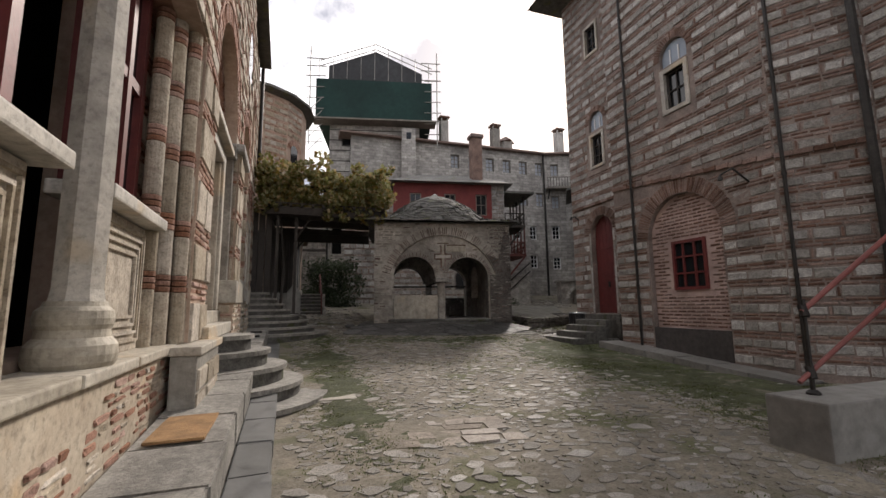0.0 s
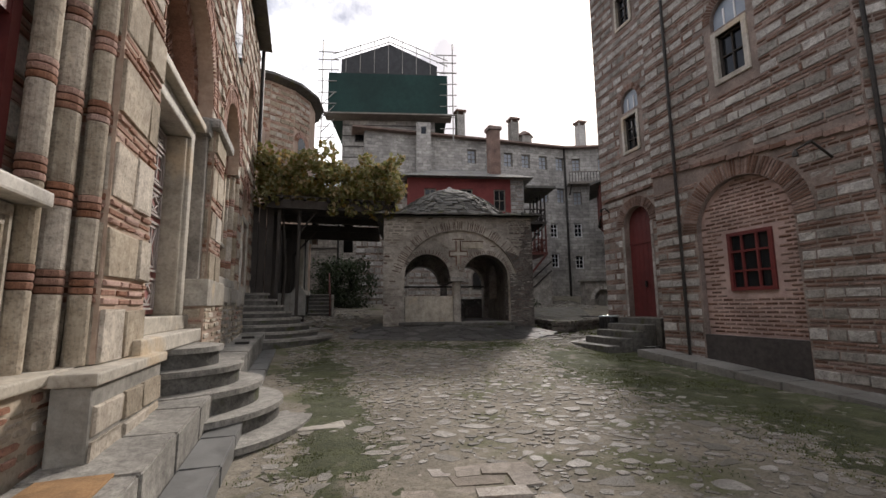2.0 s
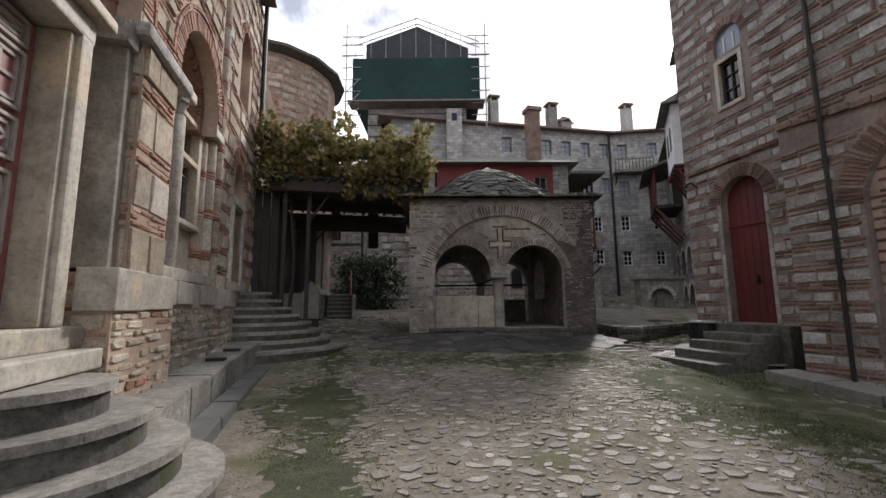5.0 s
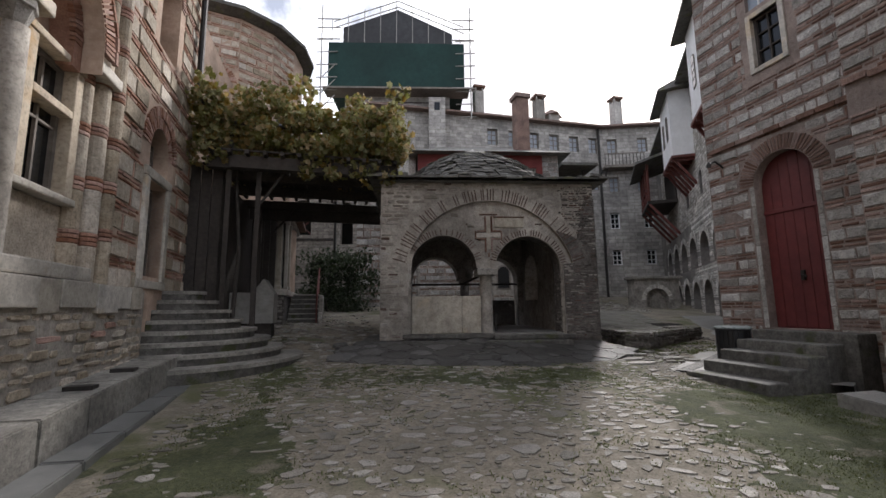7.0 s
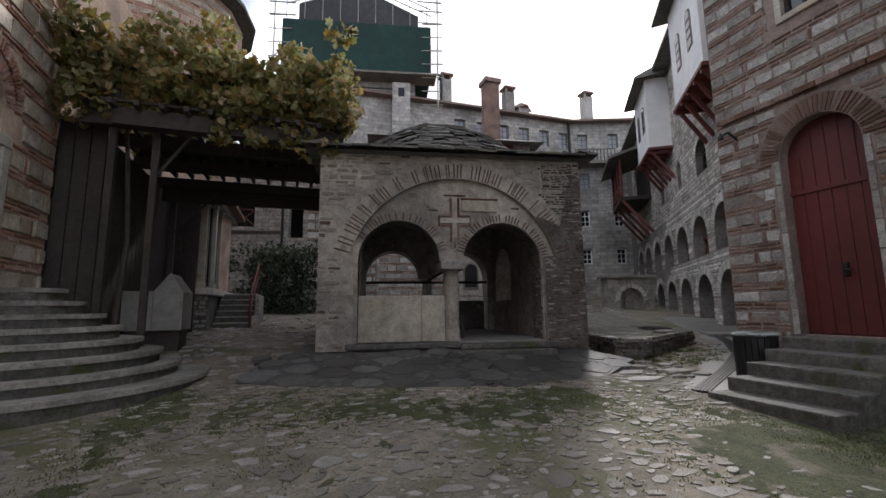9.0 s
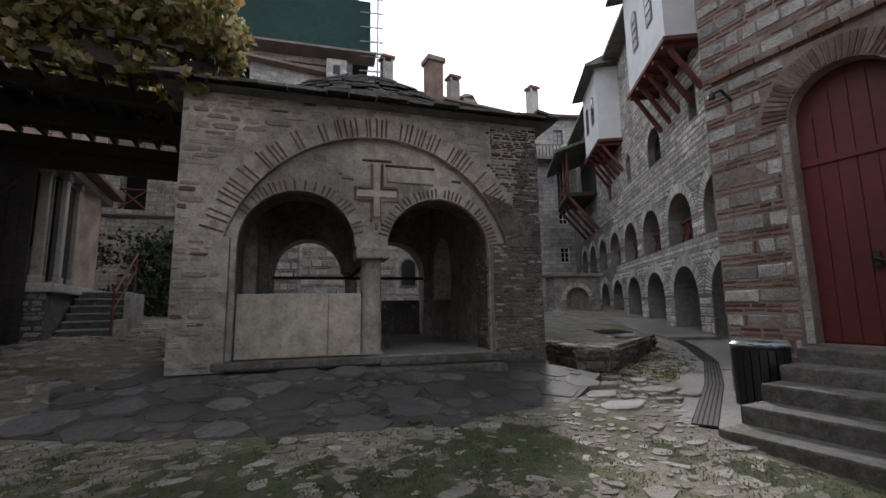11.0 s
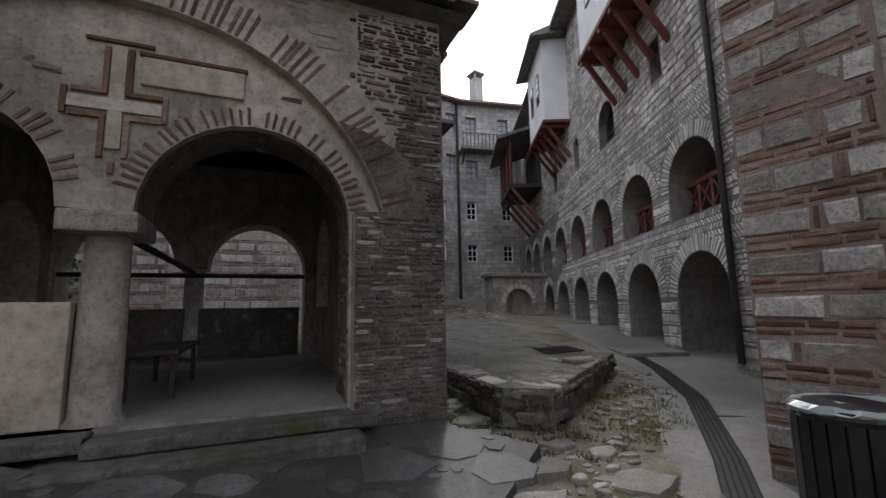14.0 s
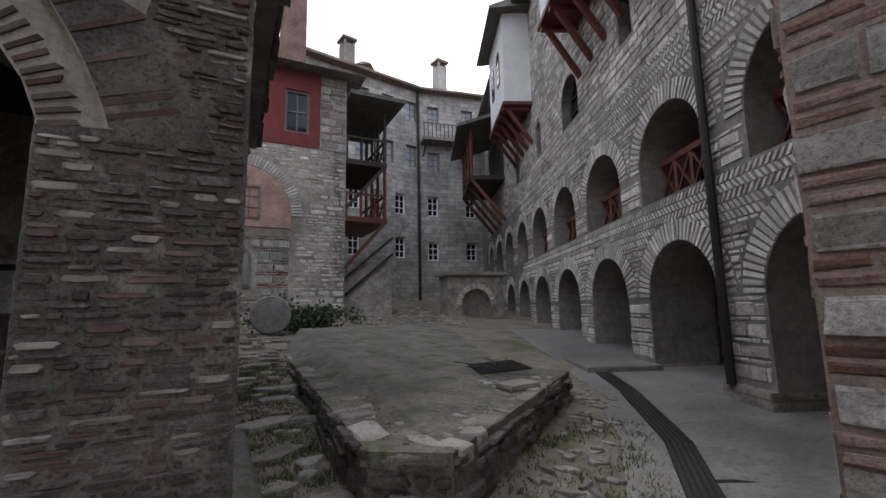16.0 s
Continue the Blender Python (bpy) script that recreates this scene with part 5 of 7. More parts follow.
for s0, s1 in ((6.599, 7.342), (7.379, 8.121)):
    leaf = part("door_leaf", box(CH, s0, s1, -0.380, -0.300, 1.5, 4.04, None, 0.01), M_panel, church, "panelled red door leaf with pale mouldings")
    a, b = s0 + 0.12, s1 - 0.12
    for k, (z0, z1) in enumerate(((1.56, 1.98), (2.06, 2.72), (2.80, 3.16), (3.22, 3.72), (3.76, 4.0))):
        bm = bmesh.new()
        for q, dd in ((0.0, -0.265), (0.055, -0.280)):
            for g in ((a + q, a + q + 0.03, z0 + q, z1 - q), (b - q - 0.03, b - q, z0 + q, z1 - q), (a + q, b - q, z0 + q, z0 + q + 0.03), (a + q, b - q, z1 - q - 0.03, z1 - q)):
                box(CH, g[0], g[1], -0.310, dd, g[2], g[3], bm)
        c, m = (a + b) / 2, (z0 + z1) / 2
        hw, hh = (b - a) / 2 - 0.09, (z1 - z0) / 2 - 0.09
        tips = [(c - hw, m), (c, m + hh), (c + hw, m), (c, m - hh)]
        if k == 3:
            tips = []
            box(CH, c - 0.015, c + 0.015, -0.310, -0.280, z0 + 0.08, z1 - 0.08, bm)
            box(CH, a + 0.08, b - 0.08, -0.310, -0.281, m - 0.015, m + 0.015, bm)
        if k == 1:
            for g in ((-1, -1), (-1, 1)):
                bar(CH.p(c - hw, -0.290, m + g[1] * hh), CH.p(c + hw, -0.290, m - g[1] * hh), 0.018, bm, square=True)
            box(CH, c - 0.014, c + 0.014, -0.310, -0.282, z0 + 0.08, z1 - 0.08, bm)
        else:
            for p, q in zip(tips, tips[1:] + tips[:1]):
                bar(CH.p(p[0], -0.290, p[1]), CH.p(q[0], -0.290, q[1]), 0.018, bm, square=True)
        part("panel_moulding", bm, M_mould, leaf)
part("meeting_post", box(CH, 7.337, 7.383, -0.360, -0.240, 1.5, 4.04, None, 0.01), M_mould, church)
# roof, gutter
bm = bmesh.new()
prism(bm, [CH.p(s, d, z) for s, d, z in ((-7, 0.35, C_TOP - 0.05), (16.5, 0.35, C_TOP - 0.05), (16.5, -9, C_TOP - 0.05), (-7, -9, C_TOP - 0.05))],
      [CH.p(s, d, z) for s, d, z in ((-6.5, 0.25, C_TOP + 0.1), (16.4, 0.25, C_TOP + 0.1), (16.2, -5, C_TOP + 2), (-6, -5, C_TOP + 2))])
bmesh.ops.recalc_face_normals(bm, faces=bm.faces)
part("roof", bm, M_roof, church)
part("drain_pipe", bar(CH.p(16.55, 0.06, 6.6), CH.p(16.55, 0.06, C_TOP), 0.07), M_iron, church)
part("drain_pipe", bar(CH.p(16.55, 0.06, 6.6), CH.p(16.3, 0.26, 6.4), 0.07), M_iron, church)
# round apse with banded masonry
AX, AY, AR = -2.95, 24.4, 3.15
apse = part("apse", turned((AX, AY, 0.5), [(AR, 0), (AR, 11.7)], None, 16), M_mortarwarm, church)
for k in range(-5, 3):
    a0, a1 = -math.pi / 2 + 2 * math.pi * k / 16 + 5 * math.pi / 16 * 0, 0
    p0 = Vector((AX + AR * math.cos(a0), AY + AR * math.sin(a0), 0))
    p1 = Vector((AX + AR * math.cos(a0 + math.pi / 8), AY + AR * math.sin(a0 + math.pi / 8), 0))
    f = Frame(p0.x, p0.y, math.degrees(math.atan2(p1.y - p0.y, p1.x - p0.x)))
    ln = (p1 - p0).length
    hole = [arch_shape(ln / 2 - 0.28, ln / 2 + 0.28, 8.6, 9.6)] if k % 2 == 0 else []
    courses(f, 0, ln, 0, 6.0, 12.1, c_stones, c_bricks, rng, [arch_shape(ln / 2 - 0.6, ln / 2 + 0.6, 8.4, 9.6)] if hole else (), 0.2, 2)
    if hole:
        part("apse_window", extrude_shape(f, hole[0], -0.05, 0.012), M_glass, church)
        arch_ring(f, ln / 2, 9.6, 0.29, 0.58, 0.0, c_bricks, rng)
bm = turned((AX, AY, 12.1), [(AR + 0.1, 0), (AR + 0.45, 0.12), (AR + 0.45, 0.25), (1.6, 1.25), (0.1, 1.6)], None, 16)
part("apse_roof", bm, M_roof, church)
part("link_wall", wbox(-6, -1.9, 16.7, 22.0, 0, 9.5), M_mortarwarm, church)
for pieces in (c_stones, c_bricks, c_rubble, ref_stones, ref_bricks):
    pieces.close()

# ---------- pavilion masonry ----------
rng = random.Random(14)


def near_pavilion(c):
    return c.z < 4.9


p_brick = Pieces("brick", material("dark_tile_edge", (0.10, 0.068, 0.058), (0.19, 0.13, 0.105), 0.95, 12, 0.4, vary=0.35, per="both"), phiale, near_pavilion, 250)
p_stone = Pieces("stone", material("pavilion_stone", (0.25, 0.225, 0.195), (0.41, 0.375, 0.33), 0.95, 8, 0.6, vary=0.3, per="both", stain=0.35), phiale, near_pavilion, 290)
free_ph = [[(0.66, 0.8), (0.66, 2.75)] + big_arc(2.55, z=2.75) + [(4.58, 2.75), (4.58, 0.8)]]
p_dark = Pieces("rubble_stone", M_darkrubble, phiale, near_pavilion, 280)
p_lime = Pieces("limed_stone", M_rubble, phiale, near_pavilion, 120)
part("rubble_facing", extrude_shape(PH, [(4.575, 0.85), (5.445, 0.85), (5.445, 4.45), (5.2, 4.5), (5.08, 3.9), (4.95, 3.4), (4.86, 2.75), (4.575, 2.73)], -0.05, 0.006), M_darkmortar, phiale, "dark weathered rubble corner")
dark_crescent = [(2.72 + 2.206 * math.cos(radians(a)), 2.15 + 2.206 * math.sin(radians(a))) for a in range(16, 41, 2)]
dark_crescent += [(2.72 + g * math.cos(radians(a)), 2.15 + g * math.sin(radians(a))) for a, g in ((a, 2.8 - 0.58 * max(0.0, (a - 20) / 20)) for a in range(40, 11, -2))]
part("rubble_facing", extrude_shape(PH, dark_crescent, -0.05, 0.003), M_darkmortar, phiale)
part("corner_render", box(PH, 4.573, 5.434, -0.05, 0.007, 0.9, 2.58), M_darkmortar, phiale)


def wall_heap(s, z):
    """The front is limewashed stone; dark rubble grows likelier towards the corner beside the terrace and the foot."""
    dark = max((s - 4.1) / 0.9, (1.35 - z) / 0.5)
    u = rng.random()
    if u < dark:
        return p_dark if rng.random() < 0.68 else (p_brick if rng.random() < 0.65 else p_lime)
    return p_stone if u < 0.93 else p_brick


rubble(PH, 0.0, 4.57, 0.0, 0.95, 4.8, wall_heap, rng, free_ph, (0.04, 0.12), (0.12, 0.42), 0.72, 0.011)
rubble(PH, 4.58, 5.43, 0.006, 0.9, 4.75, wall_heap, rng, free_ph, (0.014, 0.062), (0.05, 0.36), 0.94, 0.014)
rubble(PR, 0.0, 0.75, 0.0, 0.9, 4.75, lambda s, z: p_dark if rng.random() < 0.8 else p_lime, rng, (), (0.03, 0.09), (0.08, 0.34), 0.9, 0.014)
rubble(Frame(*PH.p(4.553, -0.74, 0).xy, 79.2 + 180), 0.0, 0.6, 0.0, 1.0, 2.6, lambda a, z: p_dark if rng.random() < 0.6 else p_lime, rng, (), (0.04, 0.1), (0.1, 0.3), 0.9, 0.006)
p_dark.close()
p_lime.close()
arch_ring(PH, 2.72, 2.15, 2.21, 2.53, 0.0, p_brick, rng, 16, 164, 0.078, 0.62, 0.010, 1.0, 0.2)
arch_ring(PH, 1.57, 2.65, 0.83, 1.0, -0.12, p_brick, rng, 30, 168, 0.07, 0.62, 0.014, 1.0, 0.14)
arch_ring(PH, 3.71, 2.62, 0.85, 1.01, -0.12, p_brick, rng, 12, 176, 0.07, 0.62, 0.014, 1.0, 0.1)
patched = 0
while patched < 26:
    ps, pz = rng.uniform(0.8, 4.6), rng.uniform(2.75, 4.25)
    w, h = rng.uniform(0.06, 0.2), rng.uniform(0.03, 0.11)
    if math.hypot(ps - 2.72, pz - 2.15) > 2.05 or math.hypot(ps - 1.57, pz - 2.65) < 1.05 or math.hypot(ps - 3.65, pz - 2.6) < 1.02 or (2.25 < ps < 3.75 and pz > 2.95):
        patched += 0.2
        continue
    (p_stone if rng.random() < 0.6 else p_brick).add(*block_data(PH, ps, ps + w, -0.16, -0.112, pz, pz + h, rng, 0.014))
    patched += 1
p_brick.close()
p_stone.close()
# brick-outlined cross and blank plaque in the arch
cross = part("cross", box(PH, 2.66, 2.76, -0.121, -0.098, 3.12, 3.98, None, 0.006), M_marble, phiale, "pale plaster cross outlined in brick")
part("cross_arm", box(PH, 2.40, 3.02, -0.121, -0.096, 3.43, 3.53, None, 0.006), M_marble, cross)
for s0, s1, z0, z1 in ((2.61, 2.65, 3.56, 3.96), (2.77, 2.81, 3.56, 3.96), (2.61, 2.65, 3.05, 3.40), (2.77, 2.81, 3.05, 3.40), (2.42, 2.62, 3.56, 3.60), (2.80, 3.02, 3.56, 3.60), (2.42, 2.62, 3.36, 3.40), (2.80, 3.02, 3.36, 3.40),
                       (2.36, 2.40, 3.37, 3.59), (3.02, 3.06, 3.37, 3.59), (2.48, 2.94, 4.0, 4.03), (2.69, 2.73, 2.92, 3.02)):
    part("cross_brick", box(PH, s0, s1, -0.121, -0.09, z0, z1, None, 0.006), M_brick, cross)
part("plaque", box(PH, 2.86, 3.62, -0.121, -0.085, 3.68, 3.92, None, 0.012), M_marble, phiale, "blank pale marble plaque")
part("plaque_frame", box(PH, 2.84, 3.64, -0.121, -0.08, 3.925, 3.96, None, 0.008), M_brick, phiale)
# roof of overlapping stone slabs, rising to a low dome
slates = Pieces("slate", M_roof, phiale, lambda c: True, 290)
RC = PH.p(2.715, -2.715, 0)
bm = bmesh.new()
prism(bm, [PH.p(s, d, 4.80) for s, d in ((-0.25, 0.25), (5.68, 0.25), (5.68, -5.68), (-0.25, -5.68))], [PH.p(s, d, 5.0) for s, d in ((0.7, -0.7), (4.73, -0.7), (4.73, -4.73), (0.7, -4.73))])
bmesh.ops.recalc_face_normals(bm, faces=bm.faces)
part("roof_bed", bm, M_roof, phiale)
part("roof_core", turned((RC.x, RC.y, 4.9), [(2.5, 0), (1.9, 0.45), (1.3, 0.95), (0.7, 1.35), (0.2, 1.5)], None, 20), M_roof, phiale)
for k in range(5):
    o = 0.32 - k * 0.24
    z = 4.86 + k * 0.045
    ln = 5.43 + 2 * o
    for side in range(4):
        a = -10.8 + 90 * side
        corner = (PH.p(-o, o, 0), PH.p(5.43 + o, o, 0), PH.p(5.43 + o, -5.43 - o, 0), PH.p(-o, -5.43 - o, 0))[side]
        f = Frame(corner.x, corner.y, a)
        s = 0.0
        while s < ln - 0.1:
            w = min(rng.uniform(0.3, 0.6), ln - s)
            j = rng.uniform(-0.05, 0.03)
            t0 = z + rng.uniform(-0.012, 0.012)
            vs = [f.p(s, j, t0), f.p(s + w - 0.015, j + rng.uniform(-0.03, 0.03), t0), f.p(s + w - 0.015, -0.42, t0 + 0.09), f.p(s, -0.42, t0 + 0.09)]
            slates.add(vs + [v + Vector((0, 0, 0.045)) for v in vs], [(3, 2, 1, 0), (4, 5, 6, 7), (0, 1, 5, 4), (1, 2, 6, 5), (2, 3, 7, 6), (3, 0, 4, 7)])
            s += w
for k in range(24):
    q = k / 24
    r, z = 2.72 * (1 - q) ** 0.85, 4.99 + 1.5 * math.sin(q * 1.5)
    n = max(5, int(2 * math.pi * r / 0.27))
    for i in range(n):
        a = 2 * math.pi * (i + 0.5 * (k % 2) + rng.uniform(-0.25, 0.25)) / n
        h = math.pi / n * rng.uniform(0.8, 1.15)
        zz, ri = z + rng.uniform(-0.014, 0.014), max(0.03, r - 0.32)
        ro = r + rng.uniform(-0.06, 0.06)
        rise = (0.11 + 0.09 * (1 - q)) * rng.uniform(0.9, 1.1)
        vs = [RC + Vector((ro * math.cos(b), ro * math.sin(b), zz + rng.uniform(-0.01, 0.01))) for b in (a - h, a + h)] + [RC + Vector((ri * math.cos(b), ri * math.sin(b), zz + rise)) for b in (a + h, a - h)]
        slates.add(vs + [v + Vector((0, 0, 0.024)) for v in vs], [(3, 2, 1, 0), (4, 5, 6, 7), (0, 1, 5, 4), (1, 2, 6, 5), (2, 3, 7, 6), (3, 0, 4, 7)])
slates.close()
part("finial", turned((RC.x, RC.y, 6.4), [(0.28, 0), (0.3, 0.1), (0.12, 0.16), (0.16, 0.24), (0.04, 0.34)], None, 12), M_stone, phiale)
# flagstones of the apron
def on_apron(s, d, pad=0.0):
    if not -0.95 < s < 6.0:
        return False
    for (s0, d0), (s1, d1) in zip(APRON, APRON[1:]):
        if s0 <= s <= s1:
            return d < d0 + (d1 - d0) * (s - s0) / (s1 - s0) + pad
    return False


flags = Pieces("flagstone", M_flag, phiale, lambda c: True, 260)
laid = []
for trial in range(5200):
    s, d = rng.uniform(-0.9, 5.7), rng.uniform(0.3, 1.95)
    q = rng.uniform(0.24, 0.36) if trial < 500 else (rng.uniform(0.13, 0.24) if trial < 2000 else rng.uniform(0.05, 0.13))
    if not on_apron(s, d, -0.4 * q) or any(((s - o[0]) / (q + o[2])) ** 2 + ((d - o[1]) / (0.66 * (q + o[2]))) ** 2 < 0.86 for o in laid) or (2.45 < s < 4.65 and d < 0.5):
        continue
    laid.append((s, d, q))
    n = rng.choice((5, 6, 7))
    low, high = [], []
    up = rng.uniform(0.003, 0.012)
    for i in range(n):
        t = 2 * math.pi * (i + rng.uniform(-0.25, 0.25)) / n
        e = q * rng.uniform(0.9, 1.14)
        ss, dd = s + e * math.cos(t), d + 0.66 * e * math.sin(t)
        z = apron_z(ss, dd)
        low.append(PH.p(ss, dd, z - 0.05))
        high.append(PH.p(s + (ss - s) * 0.95, d + (dd - d) * 0.95, z + up))
    flags.add(low + high, [tuple(range(n, 2 * n))] + [(i, (i + 1) % n, n + (i + 1) % n, n + i) for i in range(n)])
flags.close()
bench = thing("wooden_bench", "dark wooden bench inside the pavilion", "bench", at=PH.p(3.2, -1.6, 1.03))
part("seat", box(PH, 2.6, 3.1, -2.6, -1.1, 1.45, 1.5, None, 0.01), M_wood, bench)
for s in (2.63, 3.02):
    for d in (-2.5, -1.2):
        part("leg", box(PH, s, s + 0.05, d, d + 0.05, 1.03, 1.45), M_wood, bench)

# ---------- loggia masonry ----------
rng = random.Random(31)


def near_loggia(c):
    return c.y < 20.0


l_stone = Pieces("stone", M_logstone, loggia, near_loggia, 250)
M_pale = material("pale_arch_brick", (0.52, 0.495, 0.45), (0.78, 0.75, 0.69), 0.95, 9, 0.4, vary=0.3, per="both", grit=0.5)
l_pale = Pieces("voussoir", M_pale, loggia, near_loggia, 290)
l_holes = [arch_shape(c - HALF - 0.36, c + HALF + 0.36, 1.9, 1.98) for c in [-(0.76 + PITCH * k) for k in range(-1, ARCH_N)]]
l_holes += [arch_shape(c - HALF - 0.36, c + HALF + 0.36, 3.6, 4.27 + 0.03 * k) for k, c in [(k, -(0.76 + PITCH * k)) for k in range(-1, ARCH_N)]]
l_holes += g_open + u_open + hi_open
for k in range(-1, ARCH_N):
    c = -(0.76 + PITCH * k)
    arch_ring(LG, c, 1.98 + 0.01 * k, HALF + 0.01, HALF + 0.34, 0.0, l_pale, rng, step=0.095, gap=0.42)
    arch_ring(LG, c, 4.27 + 0.03 * k, HALF + 0.01, HALF + 0.32, 0.0, l_pale, rng, step=0.095, gap=0.42)
# piers of both arcades
for k in range(-1, ARCH_N):
    c = -(0.76 + PITCH * k)
    a, b = c - PITCH + HALF + 0.02, c - HALF - 0.02
    courses(LG, a, b, 0.0, 0.95, 1.95, l_stone, l_pale, rng, (), 0.17, 1, 0.045, 0.02, (0.25, 0.5), 0.25, 0.02, 0.0)
    courses(LG, a + 0.02, b - 0.02, 0.0, 3.66, 4.25, l_stone, l_pale, rng, (), 0.16, 1, 0.045, 0.02, (0.25, 0.5), 0.25, 0.02, 0.0)
    part("pier_base", box(LG, a - 0.03, b + 0.03, -0.6, 0.09, 0.5, 0.86, None, 0.04), M_reveal, loggia)
# herringbone bands between and above the arches
bone = []
for z0, z1, s_from, s_to in ((2.95, 3.55, -11, 3.4), (5.35, 6.0, -11, 3.4)):
    z = z0
    while z < z1:
        s, m = s_from, 0
        while s < s_to:
            lean = 0.07 if int((z - z0) / 0.13) % 2 else -0.07
            c, h = s + 0.05, z + 0.055
            if not any(inside(o, c, h, 0.0) for o in l_holes):
                q = [(s, z), (s + 0.045, z), (s + 0.045 + lean, z + 0.105), (s + lean, z + 0.105)]
                vs = [LG.p(p[0], -0.04, p[1]) for p in q] + [LG.p(p[0], 0.016, p[1]) for p in q]
                l_pale.add(vs, [(4, 5, 6, 7), (0, 1, 5, 4), (1, 2, 6, 5), (2, 3, 7, 6), (3, 0, 4, 7)])
            s += 0.098
        z += 0.13
# spandrels and upper wall of squared rubble
courses(LG, -20, 3.6, 0.0, 2.0, 2.93, l_stone, l_pale, rng, l_holes, 0.09, 1, 0.04, 0.03, (0.12, 0.35), 0.2, 0.016, 0.0, 0.0)
courses(LG, -20, 3.6, 0.0, 4.4, 5.33, l_stone, l_pale, rng, l_holes, 0.09, 1, 0.04, 0.03, (0.12, 0.35), 0.2, 0.016, 0.0, 0.0)
courses(LG, -20, 3.6, 0.0, 6.05, 12.8, l_stone, None, rng, l_holes, 0.15, 0, 0.04, 0.02, (0.14, 0.42), 0.2, 0.014)
arch_ring(LG, -4.95, 7.45, 0.62, 0.85, 0.0, l_pale, rng)
l_stone.close()
l_pale.close()
# far timber balcony where the ranges meet
balcony = thing("timber_balcony", "dark roofed timber balcony on red posts high on the range", "balcony", at=LG.p(-15, 0.7, 8))
part("floor", box(LG, -18.0, -14.0, 0.0, 1.7, 8.0, 8.2), M_wood, balcony)
for s in (-17.9, -16.6, -15.3, -14.1):
    part("post", bar(LG.p(s, 1.6, 8.2), LG.p(s, 1.6, 10.6), 0.08, square=True), M_redwood, balcony)
    part("brace", bar(LG.p(s, 0.02, 6.0), LG.p(s, 1.6, 8.0), 0.1, square=True), M_redwood, balcony)
for z in (8.3, 8.7, 9.1):
    part("rail", bar(LG.p(-17.9, 1.6, z), LG.p(-14.1, 1.6, z), 0.05, square=True), M_redwood, balcony)
part("rear_screen", box(LG, -17.9, -14.1, 0.02, 0.1, 8.2, 10.6), M_wood, balcony)
bm = bmesh.new()
prism(bm, [LG.p(s, d, z) for s, d, z in ((-18.6, 2.3, 10.5), (-13.6, 2.3, 10.5), (-13.6, 0.0, 11.2), (-18.6, 0.0, 11.2))], [LG.p(s, d, z) for s, d, z in ((-18.6, 2.3, 10.65), (-13.6, 2.3, 10.65), (-13.6, 0.0, 11.4), (-18.6, 0.0, 11.4))])
bmesh.ops.recalc_face_normals(bm, faces=bm.faces)
part("roof", bm, M_roof, balcony)
part("chimney", box(LG, -9.9, -9.2, -1.6, -0.9, 13.2, 15.2, None, 0.03), M_white, loggia)
part("chimney_cap", box(LG, -10.05, -9.05, -1.75, -0.75, 15.2, 15.45, None, 0.04), M_roof, loggia)

# small grey balcony on the far range
fb = thing("iron_balcony", "small grey wooden balcony on the far range", "balcony", at=FB.p(1.2, 0.5, 12.6))
part("floor", box(FB, 0.1, 3.2, 0.0, 1.0, 12.6, 12.8), M_greywood, fb)
for k in range(12):
    part("baluster", bar(FB.p(0.15 + 0.27 * k, 0.95, 12.8), FB.p(0.15 + 0.27 * k, 0.95, 13.7), 0.03), M_wood, fb)
part("rail", bar(FB.p(0.1, 0.95, 13.72), FB.p(3.2, 0.95, 13.72), 0.05, square=True), M_greywood, fb)
for s in (0.3, 2.9):
    part("brace", bar(FB.p(s, 0.0, 11.8), FB.p(s, 0.9, 12.6), 0.07, square=True), M_wood, fb)

# ---------- red house: arch, bands, balconies ----------
rng = random.Random(41)
h_stone = Pieces("stone", M_stone, red_house, lambda c: True, 200)
h_brick = Pieces("brick", M_brick, red_house, lambda c: True, 200)
BA = 4.4
part("blind_arch", extrude_shape(RB, arch_shape(BA - 1.6, BA + 1.6, 4.5, 4.9), 0.0, 0.03), M_brickwarm, red_house)
h_ring = Pieces("voussoir", M_pale, red_house, lambda c: True, 60)
arch_ring(RB, BA, 4.9, 1.6, 1.95, 0.03, h_ring, rng, step=0.1)
h_ring.close()
courses(RB, -3.2, -0.05, 0.0, 1.3, 8.5, h_stone, h_brick, rng, (), 0.26, 2)
courses(RB, 0.1, 6.0, 0.0, 1.6, 4.4, h_stone, h_brick, rng, [arch_shape(4.0, 5.0, 2.5, 3.5)], 0.22, 2)
courses(RB, 6.86, 7.74, 0.02, 7.35, 9.95, h_stone, h_brick, rng, (), 0.2, 1)
h_pale = Pieces("stone", M_logstone, red_house, lambda c: True, 120)
rubble(RB, 2.0, 7.74, 0.0, 1.4, 7.25, lambda a, z: h_pale, rng, [arch_shape(BA - 2.0, BA + 2.0, 4.4, 4.9), [(1.9, 1.2), (6.05, 1.2), (6.05, 4.45), (1.9, 4.45)]], (0.07, 0.2), (0.15, 0.5), 0.92, 0.012)
h_pale.close()
h_stone.close()
h_brick.close()
window(RB, 4.75, 4.75, 5.8, 0.65, 0.06, red_house, M_greywood, 2, 3, 0.06)
lw = part("lower_window", extrude_shape(RB, arch_shape(4.12, 4.88, 2.6, 3.5), 0.0, 0.045), M_greywood, red_house)
part("pane", extrude_shape(RB, arch_shape(4.2, 4.8, 2.68, 3.5), 0.0, 0.06), M_glass, lw)
